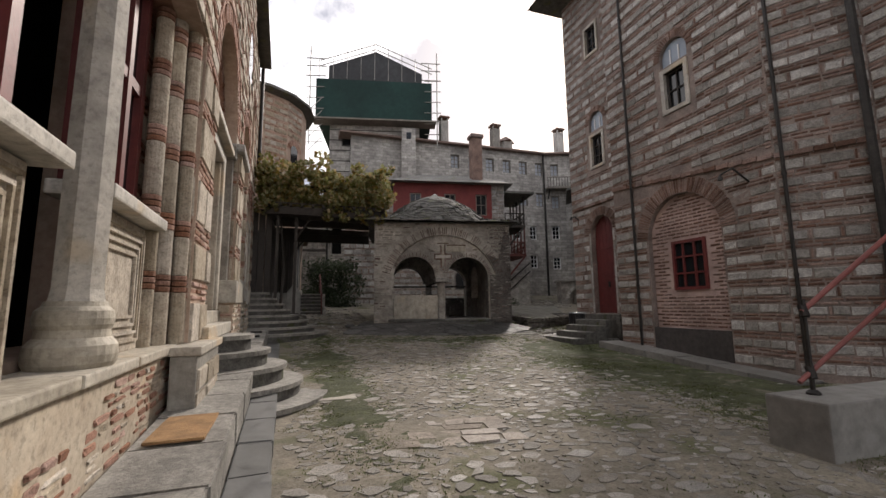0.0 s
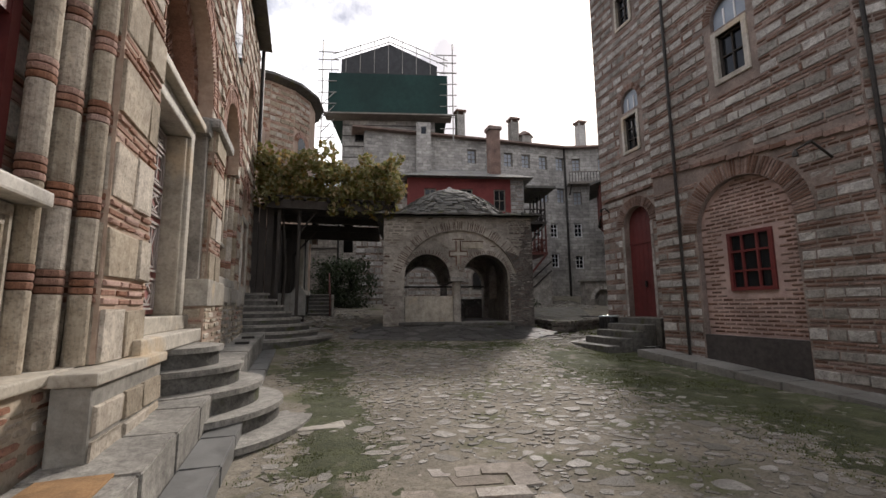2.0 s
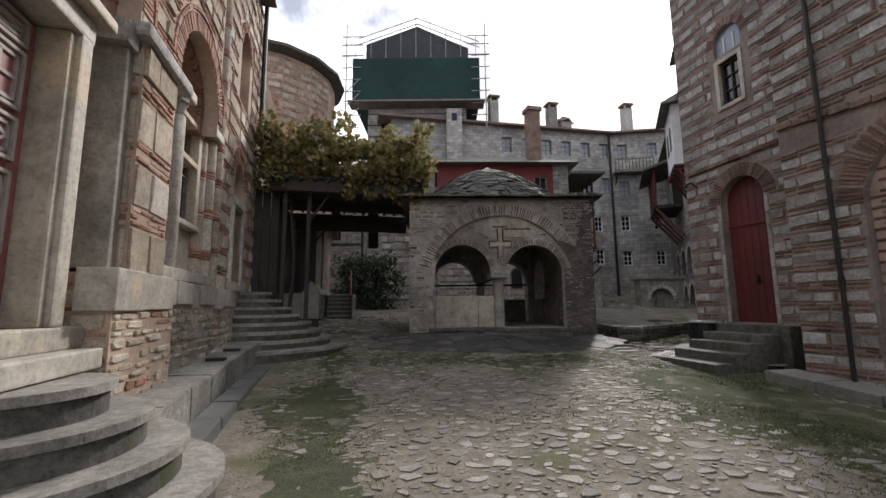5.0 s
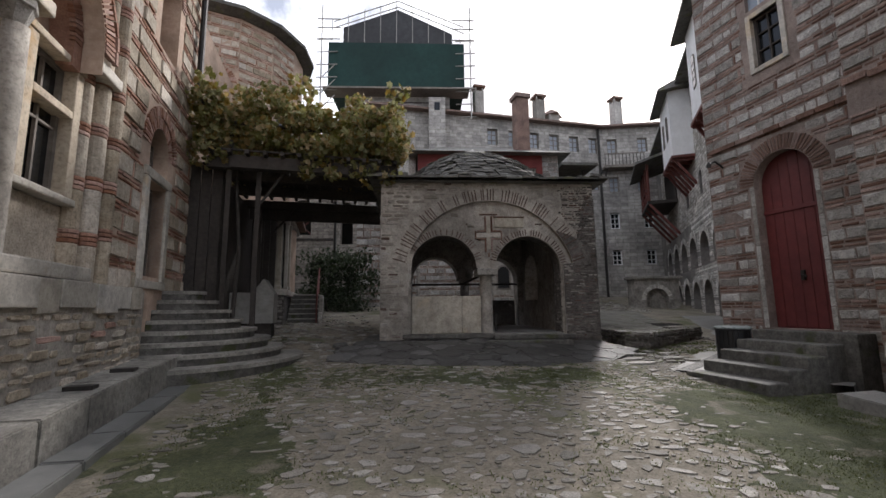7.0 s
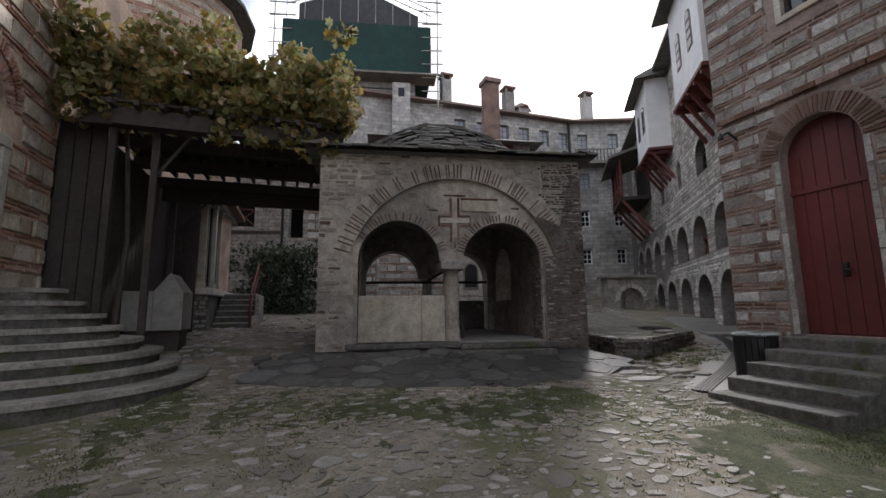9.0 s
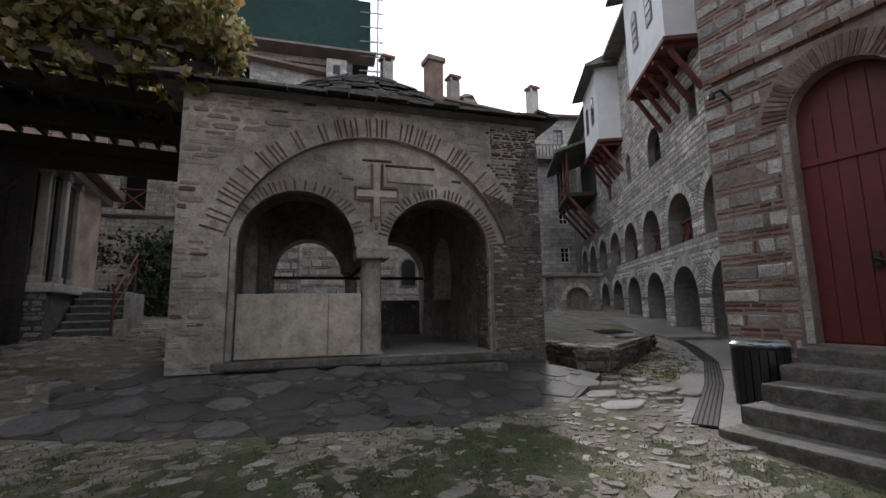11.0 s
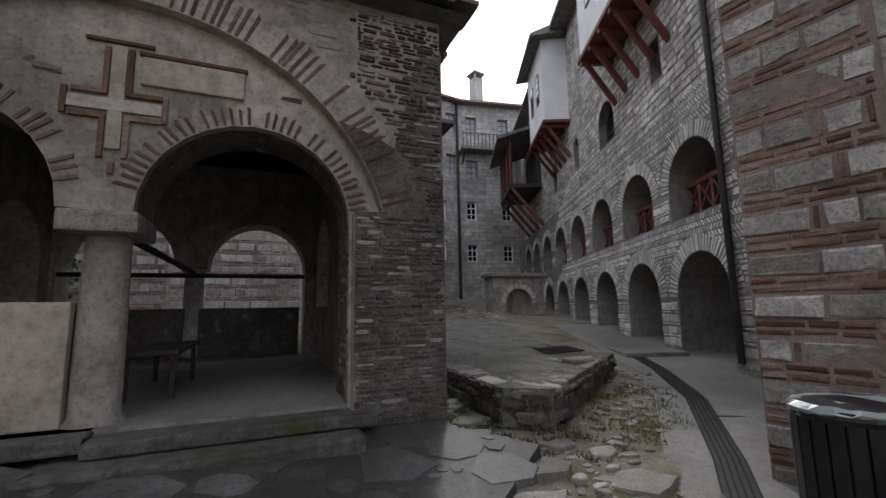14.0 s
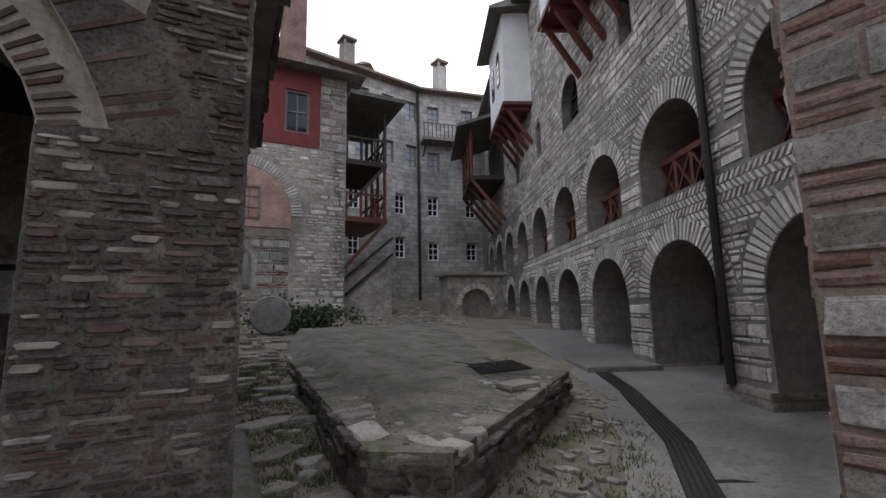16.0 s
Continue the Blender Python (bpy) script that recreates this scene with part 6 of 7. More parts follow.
part("west_wing", wall(RB, -9, -0.01, -0.6, 0.0, 1.0, 8.6, [arch_shape(-6.45, -5.55, 5.5, 6.9), arch_shape(-4.05, -3.4, 5.0, 6.9)]), M_reveal, red_house)
for q in range(2):
    part("window_rail", bar(RB.p(-6.43, -0.1, 5.55 + 0.75 * q), RB.p(-5.57, -0.1, 6.3 - 0.75 * q), 0.03), M_redwood, red_house)
part("window_rail", bar(RB.p(-6.45, -0.1, 6.3), RB.p(-5.55, -0.1, 6.3), 0.035), M_redwood, red_house)
# near-black slab paints the shade behind the west windows
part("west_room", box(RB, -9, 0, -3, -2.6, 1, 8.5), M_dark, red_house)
part("drain_pipe", bar(RB.p(-4.3, 0.08, 1.4), RB.p(-4.3, 0.08, 8.5), 0.06), M_iron, red_house)
part("string_course", box(RB, -9, -4.4, 0.0, 0.06, 5.2, 5.3), M_wood, red_house)
part("west_roof", box(RB, -9.3, -0.52, -4, 0.4, 8.62, 8.8), M_roof, red_house)
SB = Frame(*RB.p(7.75, 0.0, 0).xy, 79.3)      # the side with the timber galleries
gal = thing("timber_gallery", "two-level dark timber gallery with red railings and stair", "balcony", at=SB.p(1, 0.8, 4))
part("roof", box(SB, -0.6, 3.6, 0.0, 2.0, 9.25, 9.4), M_roof, gal)
for z, mat in ((6.95, M_wood), (4.9, M_redwood)):
    part("floor", box(SB, 0.0, 3.2, 0.0, 1.5, z, z + 0.18), mat, gal)
    for k in range(5):
        s = 0.05 + 0.78 * k
        part("post", bar(SB.p(s, 1.42, z), SB.p(s, 1.42, z + 2.2), 0.06, square=True), mat, gal)
        if k < 4:
            part("brace", bar(SB.p(s, 1.42, z + 0.2), SB.p(s + 0.78, 1.42, z + 0.95), 0.035, square=True), mat, gal)
            part("brace", bar(SB.p(s, 1.42, z + 0.95), SB.p(s + 0.78, 1.42, z + 0.2), 0.035, square=True), mat, gal)
    part("rail", bar(SB.p(0, 1.42, z + 1.0), SB.p(3.2, 1.42, z + 1.0), 0.05, square=True), mat, gal)
    for k in range(3):
        part("rail", bar(SB.p(0.03, 0.05 + k * 0.5, z), SB.p(0.03, 0.05 + k * 0.5, z + 1.0), 0.035, square=True), mat, gal)
    part("rail", bar(SB.p(0.03, 0.0, z + 1.0), SB.p(0.03, 1.42, z + 1.0), 0.05, square=True), mat, gal)
    part("brace", bar(SB.p(0.05, 0.02, z - 1.6), SB.p(0.05, 1.4, z), 0.08, square=True), mat, gal)
part("rear_wall", box(SB, 0.0, 6.0, -0.4, -0.02, 1.4, 9.3), M_rubble, gal)
stair = part("stair_block", box(SB, 0.6, 3.6, 0.0, 1.9, 1.4, 3.6, None, 0.03), M_rubble, gal)
for k in range(9):
    part("stair_tread", box(SB, 0.6, 1.6, 1.9 - 3.4 * 0, 1.9 + 0.01, 1.5 + 0.2 * k, 1.6 + 0.2 * k), M_redwood, stair)
part("stair_rail", bar(SB.p(0.55, 0.05, 2.9), SB.p(0.55, 1.9, 4.5), 0.06, square=True), M_wood, gal)
part("stair_rail", bar(SB.p(0.55, 0.05, 2.3), SB.p(0.55, 1.9, 3.9), 0.06, square=True), M_wood, gal)

# ---------- tower details ----------
rng = random.Random(51)
for c, z in ((2.6, 15.6), (6.6, 15.5)):
    w = part("window_frame", box(TW, c - 0.55, c + 0.55, 0.0, 0.05, z, z + 1.2), M_wood, tower)
    part("pane", box(TW, c - 0.45, c + 0.45, 0.03, 0.06, z + 0.1, z + 1.1), M_glass, w)
bm = turned((0, 0, 0), [(0.75, 0), (0.75, 0.12), (0.6, 0.16)], None, 28)
bmesh.ops.transform(bm, matrix=Matrix.Translation(TW.p(4.7, 0.0, 15.3)) @ Euler((radians(90), 0, radians(-12.3))).to_matrix().to_4x4(), verts=bm.verts)
part("round_plate", bm, M_tar, tower, "dark round plate on the wall")
for c in (3.3, 6.6):
    # near-black slabs paint the openings' shade onto the solid wall
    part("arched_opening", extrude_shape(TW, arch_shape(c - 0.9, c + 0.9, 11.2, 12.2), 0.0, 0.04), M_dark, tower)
part("stair_turret", box(TW, 7.3, 8.5, 0.0, 1.1, 8, 17.0), M_farstone, tower)
part("turret_window", box(TW, 7.7, 8.1, 1.0, 1.12, 16.0, 16.6), M_glass, tower)
for k in range(8):
    part("timber_band", box(TW, 1.0, 7.3, 0.0, 0.045, 10.4 + k * 0.95, 10.47 + k * 0.95), M_wood, tower)
scaffold = thing("scaffolding", "steel tube scaffolding round the tower top", "scaffold", at=TW.p(5, 0, 17))
for s in (-0.55, 10.4):
    top = 23.4 if s in (-0.55, 10.4) else 22.6 + 2.2 * (1 - abs(s - 4.9) / 5.0)
    part("standard", bar(TW.p(s, 1.2, 15.2 if s in (-0.55, 10.4) else 17.2), TW.p(s, 1.2, top + 0.7), 0.05), M_steel, scaffold)
for z in (17.6, 21.4, 22.3, 23.0):
    part("ledger", bar(TW.p(-0.9, 1.25, z), TW.p(0.8 if z > 18 else 10.7, 1.25, z), 0.045), M_steel, scaffold)
    part("ledger", bar(TW.p(9.0, 1.28, z + 0.02), TW.p(10.7, 1.28, z + 0.02), 0.045), M_steel, scaffold)
for g in (0.5, 1.0):
    for a, b in (((0.2, 22.5), (5.0, 24.3)), ((5.0, 24.3), (10.0, 22.2))):
        part("guard_rail", bar(TW.p(a[0], 0.8, a[1] + g - 0.4), TW.p(b[0], 0.8, b[1] + g - 0.4), 0.04), M_steel, scaffold)
for k in range(9):
    s = 0.1 + k * 1.2
    part("guard_post", bar(TW.p(s, 0.8, 21.5), TW.p(s, 0.8, 22.5 + 1.9 * (1 - abs(s - 4.9) / 5.2) + 0.6), 0.03), M_steel, scaffold)
for k in range(7):
    part("transom", bar(TW.p(-0.95, 1.0, 15.5 + k), TW.p(0.6, 1.1, 15.5 + k), 0.04), M_steel, scaffold)
    part("transom", bar(TW.p(9.3, 1.0, 15.5 + k), TW.p(10.75, 1.1, 15.5 + k), 0.04), M_steel, scaffold)
for k in range(4):
    part("brace", bar(TW.p(-0.6, 1.3, 14.6 + k * 1.2), TW.p(0.5, 1.3, 15.8 + k * 1.2), 0.04), M_steel, scaffold)
part("deck", box(TW, -0.4, 10.3, -0.2, 1.3, 17.55, 17.68), M_greywood, scaffold)

# dormer on the far roof
part("dormer", box(FA, 15.6, 16.6, -3.4, -2.4, 17.0, 18.4), M_stone, far_range)
part("dormer_roof", turned(FA.p(16.1, -2.9, 18.4), [(1.05, 0), (0.15, 0.6)], None, 4), M_tile, far_range)

# ---------- pergola with its vine ----------
rng = random.Random(61)
pergola = thing("pergola", "dark timber and iron pergola carrying a grape vine", "pergola", at=(1, 18, 0.8))
for x, y in ((-0.75, 16.7), (-0.55, 20.1), (-0.1, 16.75)):
    part("post", bar((x, y, 0.6), (x, y, 6.6 if x < -0.6 else 5.0), 0.075, square=True), M_wood, pergola)
part("post", bar((2.95, 17.2, 4.9), (2.95, 17.2, 6.9), 0.07, square=True), M_wood, pergola)
for y, z in ((16.6, 4.95), (17.9, 5.05), (19.2, 5.0), (20.3, 4.85)):
    part("beam", wbox(-1.2, 3.25, y - 0.09, y + 0.09, z, z + 0.26, None, 0.015), M_wood, pergola)
for k in range(12):
    x = -1.1 + k * 0.38
    part("rafter", wbox(x, x + 0.08, 16.2, 20.6, 5.22, 5.32), M_wood, pergola)
for k in range(7):
    y = 16.35 + k * 0.66
    part("batten", wbox(-1.15, 3.2, y, y + 0.05, 5.33, 5.37), M_wood, pergola)
# boards added over the lattice to block light and darken the back
for k in range(7):
    y = 18.4 + k * 0.33
    part("board", wbox(-1.15, 3.2, y, y + rng.uniform(0.24, 0.32), 5.375, 5.40), M_wood, pergola)
part("fascia", wbox(-0.9, 3.2, 20.3, 20.4, 4.5, 4.95), M_wood, pergola)
part("fascia", wbox(-0.7, 3.2, 16.42, 16.5, 4.95, 5.25), M_wood, pergola)
for x in (-0.4, 0.9, 2.2):
    part("strut", bar((x, 16.6, 5.2), (x, 16.9, 6.8), 0.045), M_wood, pergola)
part("upper_rail", bar((-1.0, 16.6, 6.1), (3.2, 16.8, 6.15), 0.05), M_wood, pergola)
part("brace", bar((-0.1, 16.75, 4.1), (0.45, 16.75, 4.95), 0.035), M_wood, pergola)
part("brace", bar((-0.55, 20.1, 3.6), (0.5, 20.1, 4.85), 0.035), M_wood, pergola)
# made-up boards, added to stand in for the shade under the pergola
screen = thing("shade_screen", "made-up dark boards standing in for shade under the pergola", "screen", at=(-1, 19, 0.9))
for k in range(8):
    y = 17.2 + k * 0.5
    part("board", wbox(-1.75, -1.68, y, y + 0.46, 0.7, 4.9), M_wood, screen)
for k in range(4):
    part("board", wbox(-1.9 + k * 0.24, -1.9 + k * 0.24 + 0.22, 17.0, 17.06, 0.8, 5.2), M_wood, screen)
for k in range(18):
    part("board", wbox(-1.02, -0.96, 17.1 + k * 0.24, 17.1 + k * 0.24 + 0.225, 0.8, 4.9), M_wood, screen)

# more added boards, which darken the gap and hide the pale apse
for k in range(4):
    part("board", wbox(-1.0 + k * 0.2, -1.0 + k * 0.2 + 0.19, 21.3, 21.36, 0.9, 5.0), M_wood, screen)


def leaf_mesh(points, size, spread, seed, flat=0.5):
    """Many lobed leaves, each folded along its middle."""
    r = np.random.RandomState(seed)
    vs, fs = [], []
    shape = ((0, -0.5), (0.42, -0.25), (0.34, 0.05), (0.5, 0.32), (0.16, 0.34), (0, 0.62), (-0.16, 0.34), (-0.5, 0.32), (-0.34, 0.05), (-0.42, -0.25))
    for p in points:
        q = Euler((r.normal(0.9, flat), r.normal(0, flat), r.uniform(0, 6.283))).to_matrix()
        g = size * r.uniform(0.6, 1.25)
        k = len(vs)
        for x, y in shape:
            vs.append(Vector(p) + q @ Vector((x * g, y * g, -abs(x) * g * 0.35)))
        fs.append((k, k + 1, k + 2, k + 3, k + 4, k + 5))
        fs.append((k, k + 5, k + 6, k + 7, k + 8, k + 9))
    return vs, fs


def foliage(name, points, size, mat, parent, seed, label="", kind=""):
    vs, fs = leaf_mesh(points, size, 0.1, seed)
    me = bpy.data.meshes.new(name)
    me.from_pydata(vs, [], fs)
    me.materials.append(mat)
    ob = new(name, me)
    if parent is not None:
        ob.parent = parent
        ob.location = -parent.location
    return tagged(ob, label, kind=kind)


vine = thing("grape_vine", "green and yellowing grape vine spread over the pergola", "vine", at=(-0.75, 16.9, 0.8))
r = np.random.RandomState(4)
pts, yel = [], []
clumps = []
for k in range(175):
    x, y = r.uniform(-1.35, 3.3), 16.2 + r.uniform(0, 1.1)
    clumps.append((x, y, r.uniform(5.35, 6.75) + 0.2 * math.sin(x * 2.1 + 1), r.uniform(0.2, 0.42)))
for k in range(70):
    x, y = r.uniform(-1.3, 3.25), r.uniform(17.2, 20.6)
    clumps.append((x, y, 5.5 + abs(r.normal(0, 0.3)), r.uniform(0.25, 0.5)))
for x, z in ((0.9, 7.2), (0.75, 7.5), (0.3, 7.1), (2.1, 7.0), (2.3, 7.15), (3.0, 6.8), (-0.6, 7.0)):
    clumps.append((x, 16.9, z, 0.28))
for k in range(12):
    clumps.append((-1.2 + 0.3 * r.normal(), 16.9 + 0.5 * r.normal(), 6.4 + 0.4 * r.normal(), 0.35))
for k in range(14):
    clumps.append((3.1 + 0.18 * r.normal(), 16.9 + 0.8 * r.normal(), 5.6 + 0.5 * r.normal(), 0.3))
for k in range(10):
    clumps.append((r.uniform(-0.9, 3.1), 16.4 + 0.1 * r.normal(), 5.05 + 0.15 * r.normal(), 0.22))
for x, y, z, s in clumps:
    for _ in range(int(150 * s)):
        d = r.normal(0, 1, 3)
        d *= (r.uniform(0.3, 1) ** 0.5) / np.linalg.norm(d)
        p = (x + d[0] * s, y + d[1] * s, max(5.0 if z > 5.2 else 4.75, z + d[2] * s * 0.75))
        (yel if r.uniform() < 0.34 else pts).append(p)
foliage("leaves", pts, 0.14, M_leaf, vine, 1, kind="stuff")
foliage("yellow_leaves", yel, 0.14, M_leafyellow, vine, 2, kind="stuff")
for a, b, rad in (((-0.6, 16.95, 0.85), (-0.5, 17.0, 3.0), 0.06), ((-0.5, 17.0, 3.0), (-0.7, 17.1, 5.3), 0.045), ((-0.7, 17.1, 5.3), (1.2, 17.4, 5.5), 0.03), ((1.2, 17.4, 5.5), (3.0, 17.2, 5.6), 0.022), ((-0.7, 17.1, 5.3), (0.4, 19.2, 5.5), 0.025)):
    part("stem", bar(a, b, rad, sides=7, r2=rad * 0.75), M_wood, vine)

# ---------- stone pier, stair and kiosk under the pergola ----------
pier = thing("stone_pier", "stone porch corner with pale marble window frames", "pier", at=(-0.9, 22, 1))
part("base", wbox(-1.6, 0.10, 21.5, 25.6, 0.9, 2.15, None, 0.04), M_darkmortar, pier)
part("cap", wbox(-1.7, 0.24, 21.40, 25.7, 2.15, 2.34, None, 0.035), M_marble, pier)
part("shaft", wbox(-1.5, -0.02, 21.67, 25.5, 2.34, 5.3), M_mortargrey, pier)
pier_heap = Pieces("stone", M_stone, pier, lambda c: True, 200)
rng = random.Random(66)
PF = Frame(-1.5, 21.67, 0)
rubble(PF, 0.0, 1.1, 0.0, 2.36, 5.2, lambda s, z: pier_heap, rng, (), (0.06, 0.16), (0.14, 0.4), 0.9, 0.015)
rubble(Frame(-1.6, 21.5, 0), 0.0, 1.7, 0.0, 1.0, 2.12, lambda s, z: pier_heap, rng, (), (0.07, 0.17), (0.14, 0.45), 0.9, 0.02)
pier_heap.close()
panel = part("window_panel", wbox(-0.40, -0.24, 21.60, 21.69, 3.1, 4.75), M_maroon, pier, "maroon timber window leaf")
part("pane", wbox(-0.37, -0.27, 21.59, 21.605, 3.7, 4.6), M_glass, panel)
for x0, x1, y0, y1 in ((-0.23, -0.05, 21.54, 21.72), (-0.04, 0.12, 22.0, 22.22), (-0.04, 0.12, 22.9, 23.1)):
    post = part("mullion", wbox(x0, x1, y0, y1, 2.34, 4.85, None, 0.02), M_marble, pier)
    part("foot", wbox(x0 - 0.03, x1 + 0.03, y0 - 0.03, y1 + 0.03, 2.34, 2.5, None, 0.02), M_marble, post)
    part("head", wbox(x0 - 0.03, x1 + 0.03, y0 - 0.03, y1 + 0.03, 4.7, 4.85, None, 0.02), M_marble, post)
part("transom", wbox(-0.41, -0.05, 21.56, 21.69, 4.78, 4.9, None, 0.015), M_marble, pier)
part("pane", wbox(-0.02, 0.03, 21.74, 22.9, 2.4, 4.7), M_glass, pier)
part("cornice", wbox(-1.6, 0.24, 21.44, 25.6, 4.86, 5.05, None, 0.03), M_stone, pier)
part("eaves", wbox(-1.7, 0.5, 21.2, 25.7, 5.06, 5.2, None, 0.03), M_tile, pier)
stair2 = thing("stone_stair", "narrow stone stair with a red iron handrail", "stair", at=(0.6, 22.8, 1.1))
for k in range(7):
    y = 21.75 + 0.27 * k
    tread = part("step", wbox(0.16, 1.22, y - 0.03, y + 0.32, 1.13 + 0.178 * k, 1.17 + 0.178 * k, None, 0.012), M_step, stair2)
    # riser takes the darker stone colour, its tread the pale one
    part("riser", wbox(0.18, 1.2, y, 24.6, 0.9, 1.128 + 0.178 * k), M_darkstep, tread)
part("stringer", wbox(1.225, 1.36, 21.7, 22.6, 0.9, 1.55, None, 0.03), M_rubble, stair2)
part("stringer", wbox(1.225, 1.36, 22.62, 24.6, 0.9, 2.2, None, 0.03), M_rubble, stair2)
for y, z in ((21.9, 1.2), (24.2, 2.3)):
    part("rail_post", bar((1.16, y, z), (1.16, y, z + 1.0), 0.028), M_redwood, stair2)
part("handrail", bar((1.16, 21.85, 2.1), (1.16, 24.35, 3.34), 0.032), M_redwood, stair2)
part("midrail", bar((1.16, 21.85, 1.7), (1.16, 24.35, 2.9), 0.022), M_redwood, stair2)
kiosk = thing("white_box", "pale gabled metal cabinet on a low stand", "cabinet", at=(-0.3, 18.8, 1))
part("stand", wbox(-0.9, 0.1, 18.5, 19.2, 0.6, 1.3), M_wood, kiosk)
bm = bmesh.new()
gable = [(-0.95, 1.3), (0.15, 1.3), (0.15, 2.1), (-0.12, 2.5), (-0.4, 2.12), (-0.95, 2.12)]
prism(bm, [Vector((x, 18.4, z)) for x, z in gable], [Vector((x, 19.3, z)) for x, z in gable])
bmesh.ops.recalc_face_normals(bm, faces=bm.faces)
part("cabinet_body", bm, M_concrete, kiosk)
part("seam", wbox(-0.41, -0.39, 18.385, 18.41, 1.3, 2.1), M_greywood, kiosk)

# ---------- raised bed, fountain, millstone, bush ----------
rng = random.Random(71)
bed = thing("raised_bed", "low raised terrace of rough stones with a trodden flat top", "terrace", at=(10.5, 18, 0.6))
BED = [(8.95, 15.55), (9.35, 15.2), (12.45, 16.65), (12.2, 17.6), (15.5, 23.5), (11.2, 23.5), (10.15, 21.3)]
bm = bmesh.new()
prism(bm, [Vector((x, y, 0.3)) for x, y in BED], [Vector((x, y, 1.0 + 0.02 * (y - 15.5) + (0.5 if y > 22 else 0) * 0.6)) for x, y in BED])
bmesh.ops.recalc_face_normals(bm, faces=bm.faces)
part("terrace_fill", bm, material("terrace_earth", (0.115, 0.108, 0.09), (0.25, 0.236, 0.20), 0.95, 14, 0.9, stain=0.4, moss=((0.085, 0.092, 0.045), 2.6, 0.56), grit=1.0), bed)
b_stone = Pieces("stone", M_darkrubble, bed, lambda c: True, 280)
cope = Pieces("coping", M_cobble, bed, lambda c: True, 90)
for (x0, y0), (x1, y1) in list(zip(BED, BED[1:]))[:3] + [((10.15, 21.3), (8.95, 15.55))]:
    f = Frame(x0, y0, math.degrees(math.atan2(y1 - y0, x1 - x0)))
    ln = math.hypot(x1 - x0, y1 - y0)
    rubble(f, 0, ln, 0.01, 0.35, 0.95 + 0.012 * (y0 - 15), lambda a, b: b_stone, rng, (), (0.06, 0.17), (0.1, 0.4), 0.93, 0.04)
    s = 0.0
    while s < ln - 0.05:
        w = min(rng.uniform(0.16, 0.62), ln - s)
        zc = 0.985 + 0.02 * (y0 + (y1 - y0) * s / ln - 15.5)
        deep, n = rng.uniform(0.16, 0.42), rng.choice((6, 7, 8))
        if rng.random() < 0.8:
            low, high, crown = [], [], []
            up = rng.uniform(0.0, 0.035)
            for i in range(n):
                t = 2 * math.pi * (i + rng.uniform(-0.25, 0.25)) / n
                ct, sn = math.cos(t), math.sin(t)
                e, g = math.copysign(abs(ct) ** 0.6, ct) * (w / 2 - 0.008) * rng.uniform(0.88, 1.04), math.copysign(abs(sn) ** 0.6, sn) * deep / 2 * rng.uniform(0.85, 1.08)
                a, b = s + w / 2 + e, 0.03 - deep / 2 + g
                low.append(f.p(a, b, zc - 0.09))
                high.append(f.p(a, b, zc + up - 0.012 + rng.uniform(-0.008, 0.006)))
                crown.append(f.p(s + w / 2 + e * 0.88, 0.03 - deep / 2 + g * 0.86, zc + up + rng.uniform(-0.004, 0.006)))
            cope.add(low + high + crown, [tuple(range(2 * n, 3 * n))] + [(q * n + i, q * n + (i + 1) % n, (q + 1) * n + (i + 1) % n, (q + 1) * n + i) for q in (0, 1) for i in range(n)])
        s += w
b_stone.close()
cope.close()
grate = thing("iron_grate", "rusty iron grating with dry twigs on the terrace", "grate", at=(11.6, 17.3, 1.05))
for k in range(9):
    part("bar", bar((11.25 + 0.05 * k, 17.05 + 0.09 * k, 1.075), (12.0 + 0.05 * k, 16.9 + 0.09 * k, 1.085), 0.014), M_iron, grate)
for k in range(12):
    a = rng.uniform(0, 3.14)
    x, y, w = 11.75 + rng.uniform(-0.4, 0.4), 17.3 + rng.uniform(-0.3, 0.3), rng.uniform(0.15, 0.4)
    part("twig", bar((x, y, 1.10), (x + w * math.cos(a), y + w * math.sin(a), 1.13), 0.007, sides=5), M_wood, grate)
bm = wbox(10.9, 11.32, 16.15, 16.42, 1.01, 1.085, None, 0.03)
for v in bm.verts:
    v.co += Vector((noise.noise(v.co * 5), noise.noise(v.co * 5 + Vector((7, 0, 0))), 0.3 * noise.noise(v.co * 6))) * 0.05
put("flat_stone", bm, M_cobble, None, "loose flat stone lying on the terrace edge", "stone")
put("iron_cover", turned((11.35, 19.6, 1.07), [(0.2, 0), (0.21, 0.06), (0.16, 0.07)], None, 18), M_iron, None, "small dark iron cover on the terrace", "cover")
FN = Frame(17.78, 26.1, -15)
well = thing("wall_fountain", "small stone wall fountain with an arched niche", "fountain", at=FN.p(1.2, -0.4, 1.5))
part("body", wall(FN, 0, 2.45, -0.9, 0, 1.2, 3.15, [arch_shape(0.6, 1.85, 1.25, 2.0)]), M_rubble, well)
part("niche", box(FN, 0.55, 1.9, -0.86, -0.35, 1.2, 2.8), M_rubble, well)
part("spout_slab", extrude_shape(FN, arch_shape(0.98, 1.48, 1.5, 2.0), -0.36, -0.28), M_stone, well)
part("cornice", box(FN, -0.15, 2.6, -1.0, 0.15, 3.15, 3.3, None, 0.03), M_step, well)
wr = Pieces("voussoir", M_pale, well, lambda c: True, 60)
arch_ring(FN, 1.225, 2.0, 0.63, 0.85, 0.0, wr, rng, step=0.1)
wr.close()
bm = turned((0, 0, 0), [(0.12, 0), (0.42, 0), (0.45, 0.03), (0.45, 0.15), (0.42, 0.18), (0.12, 0.18)], None, 36)
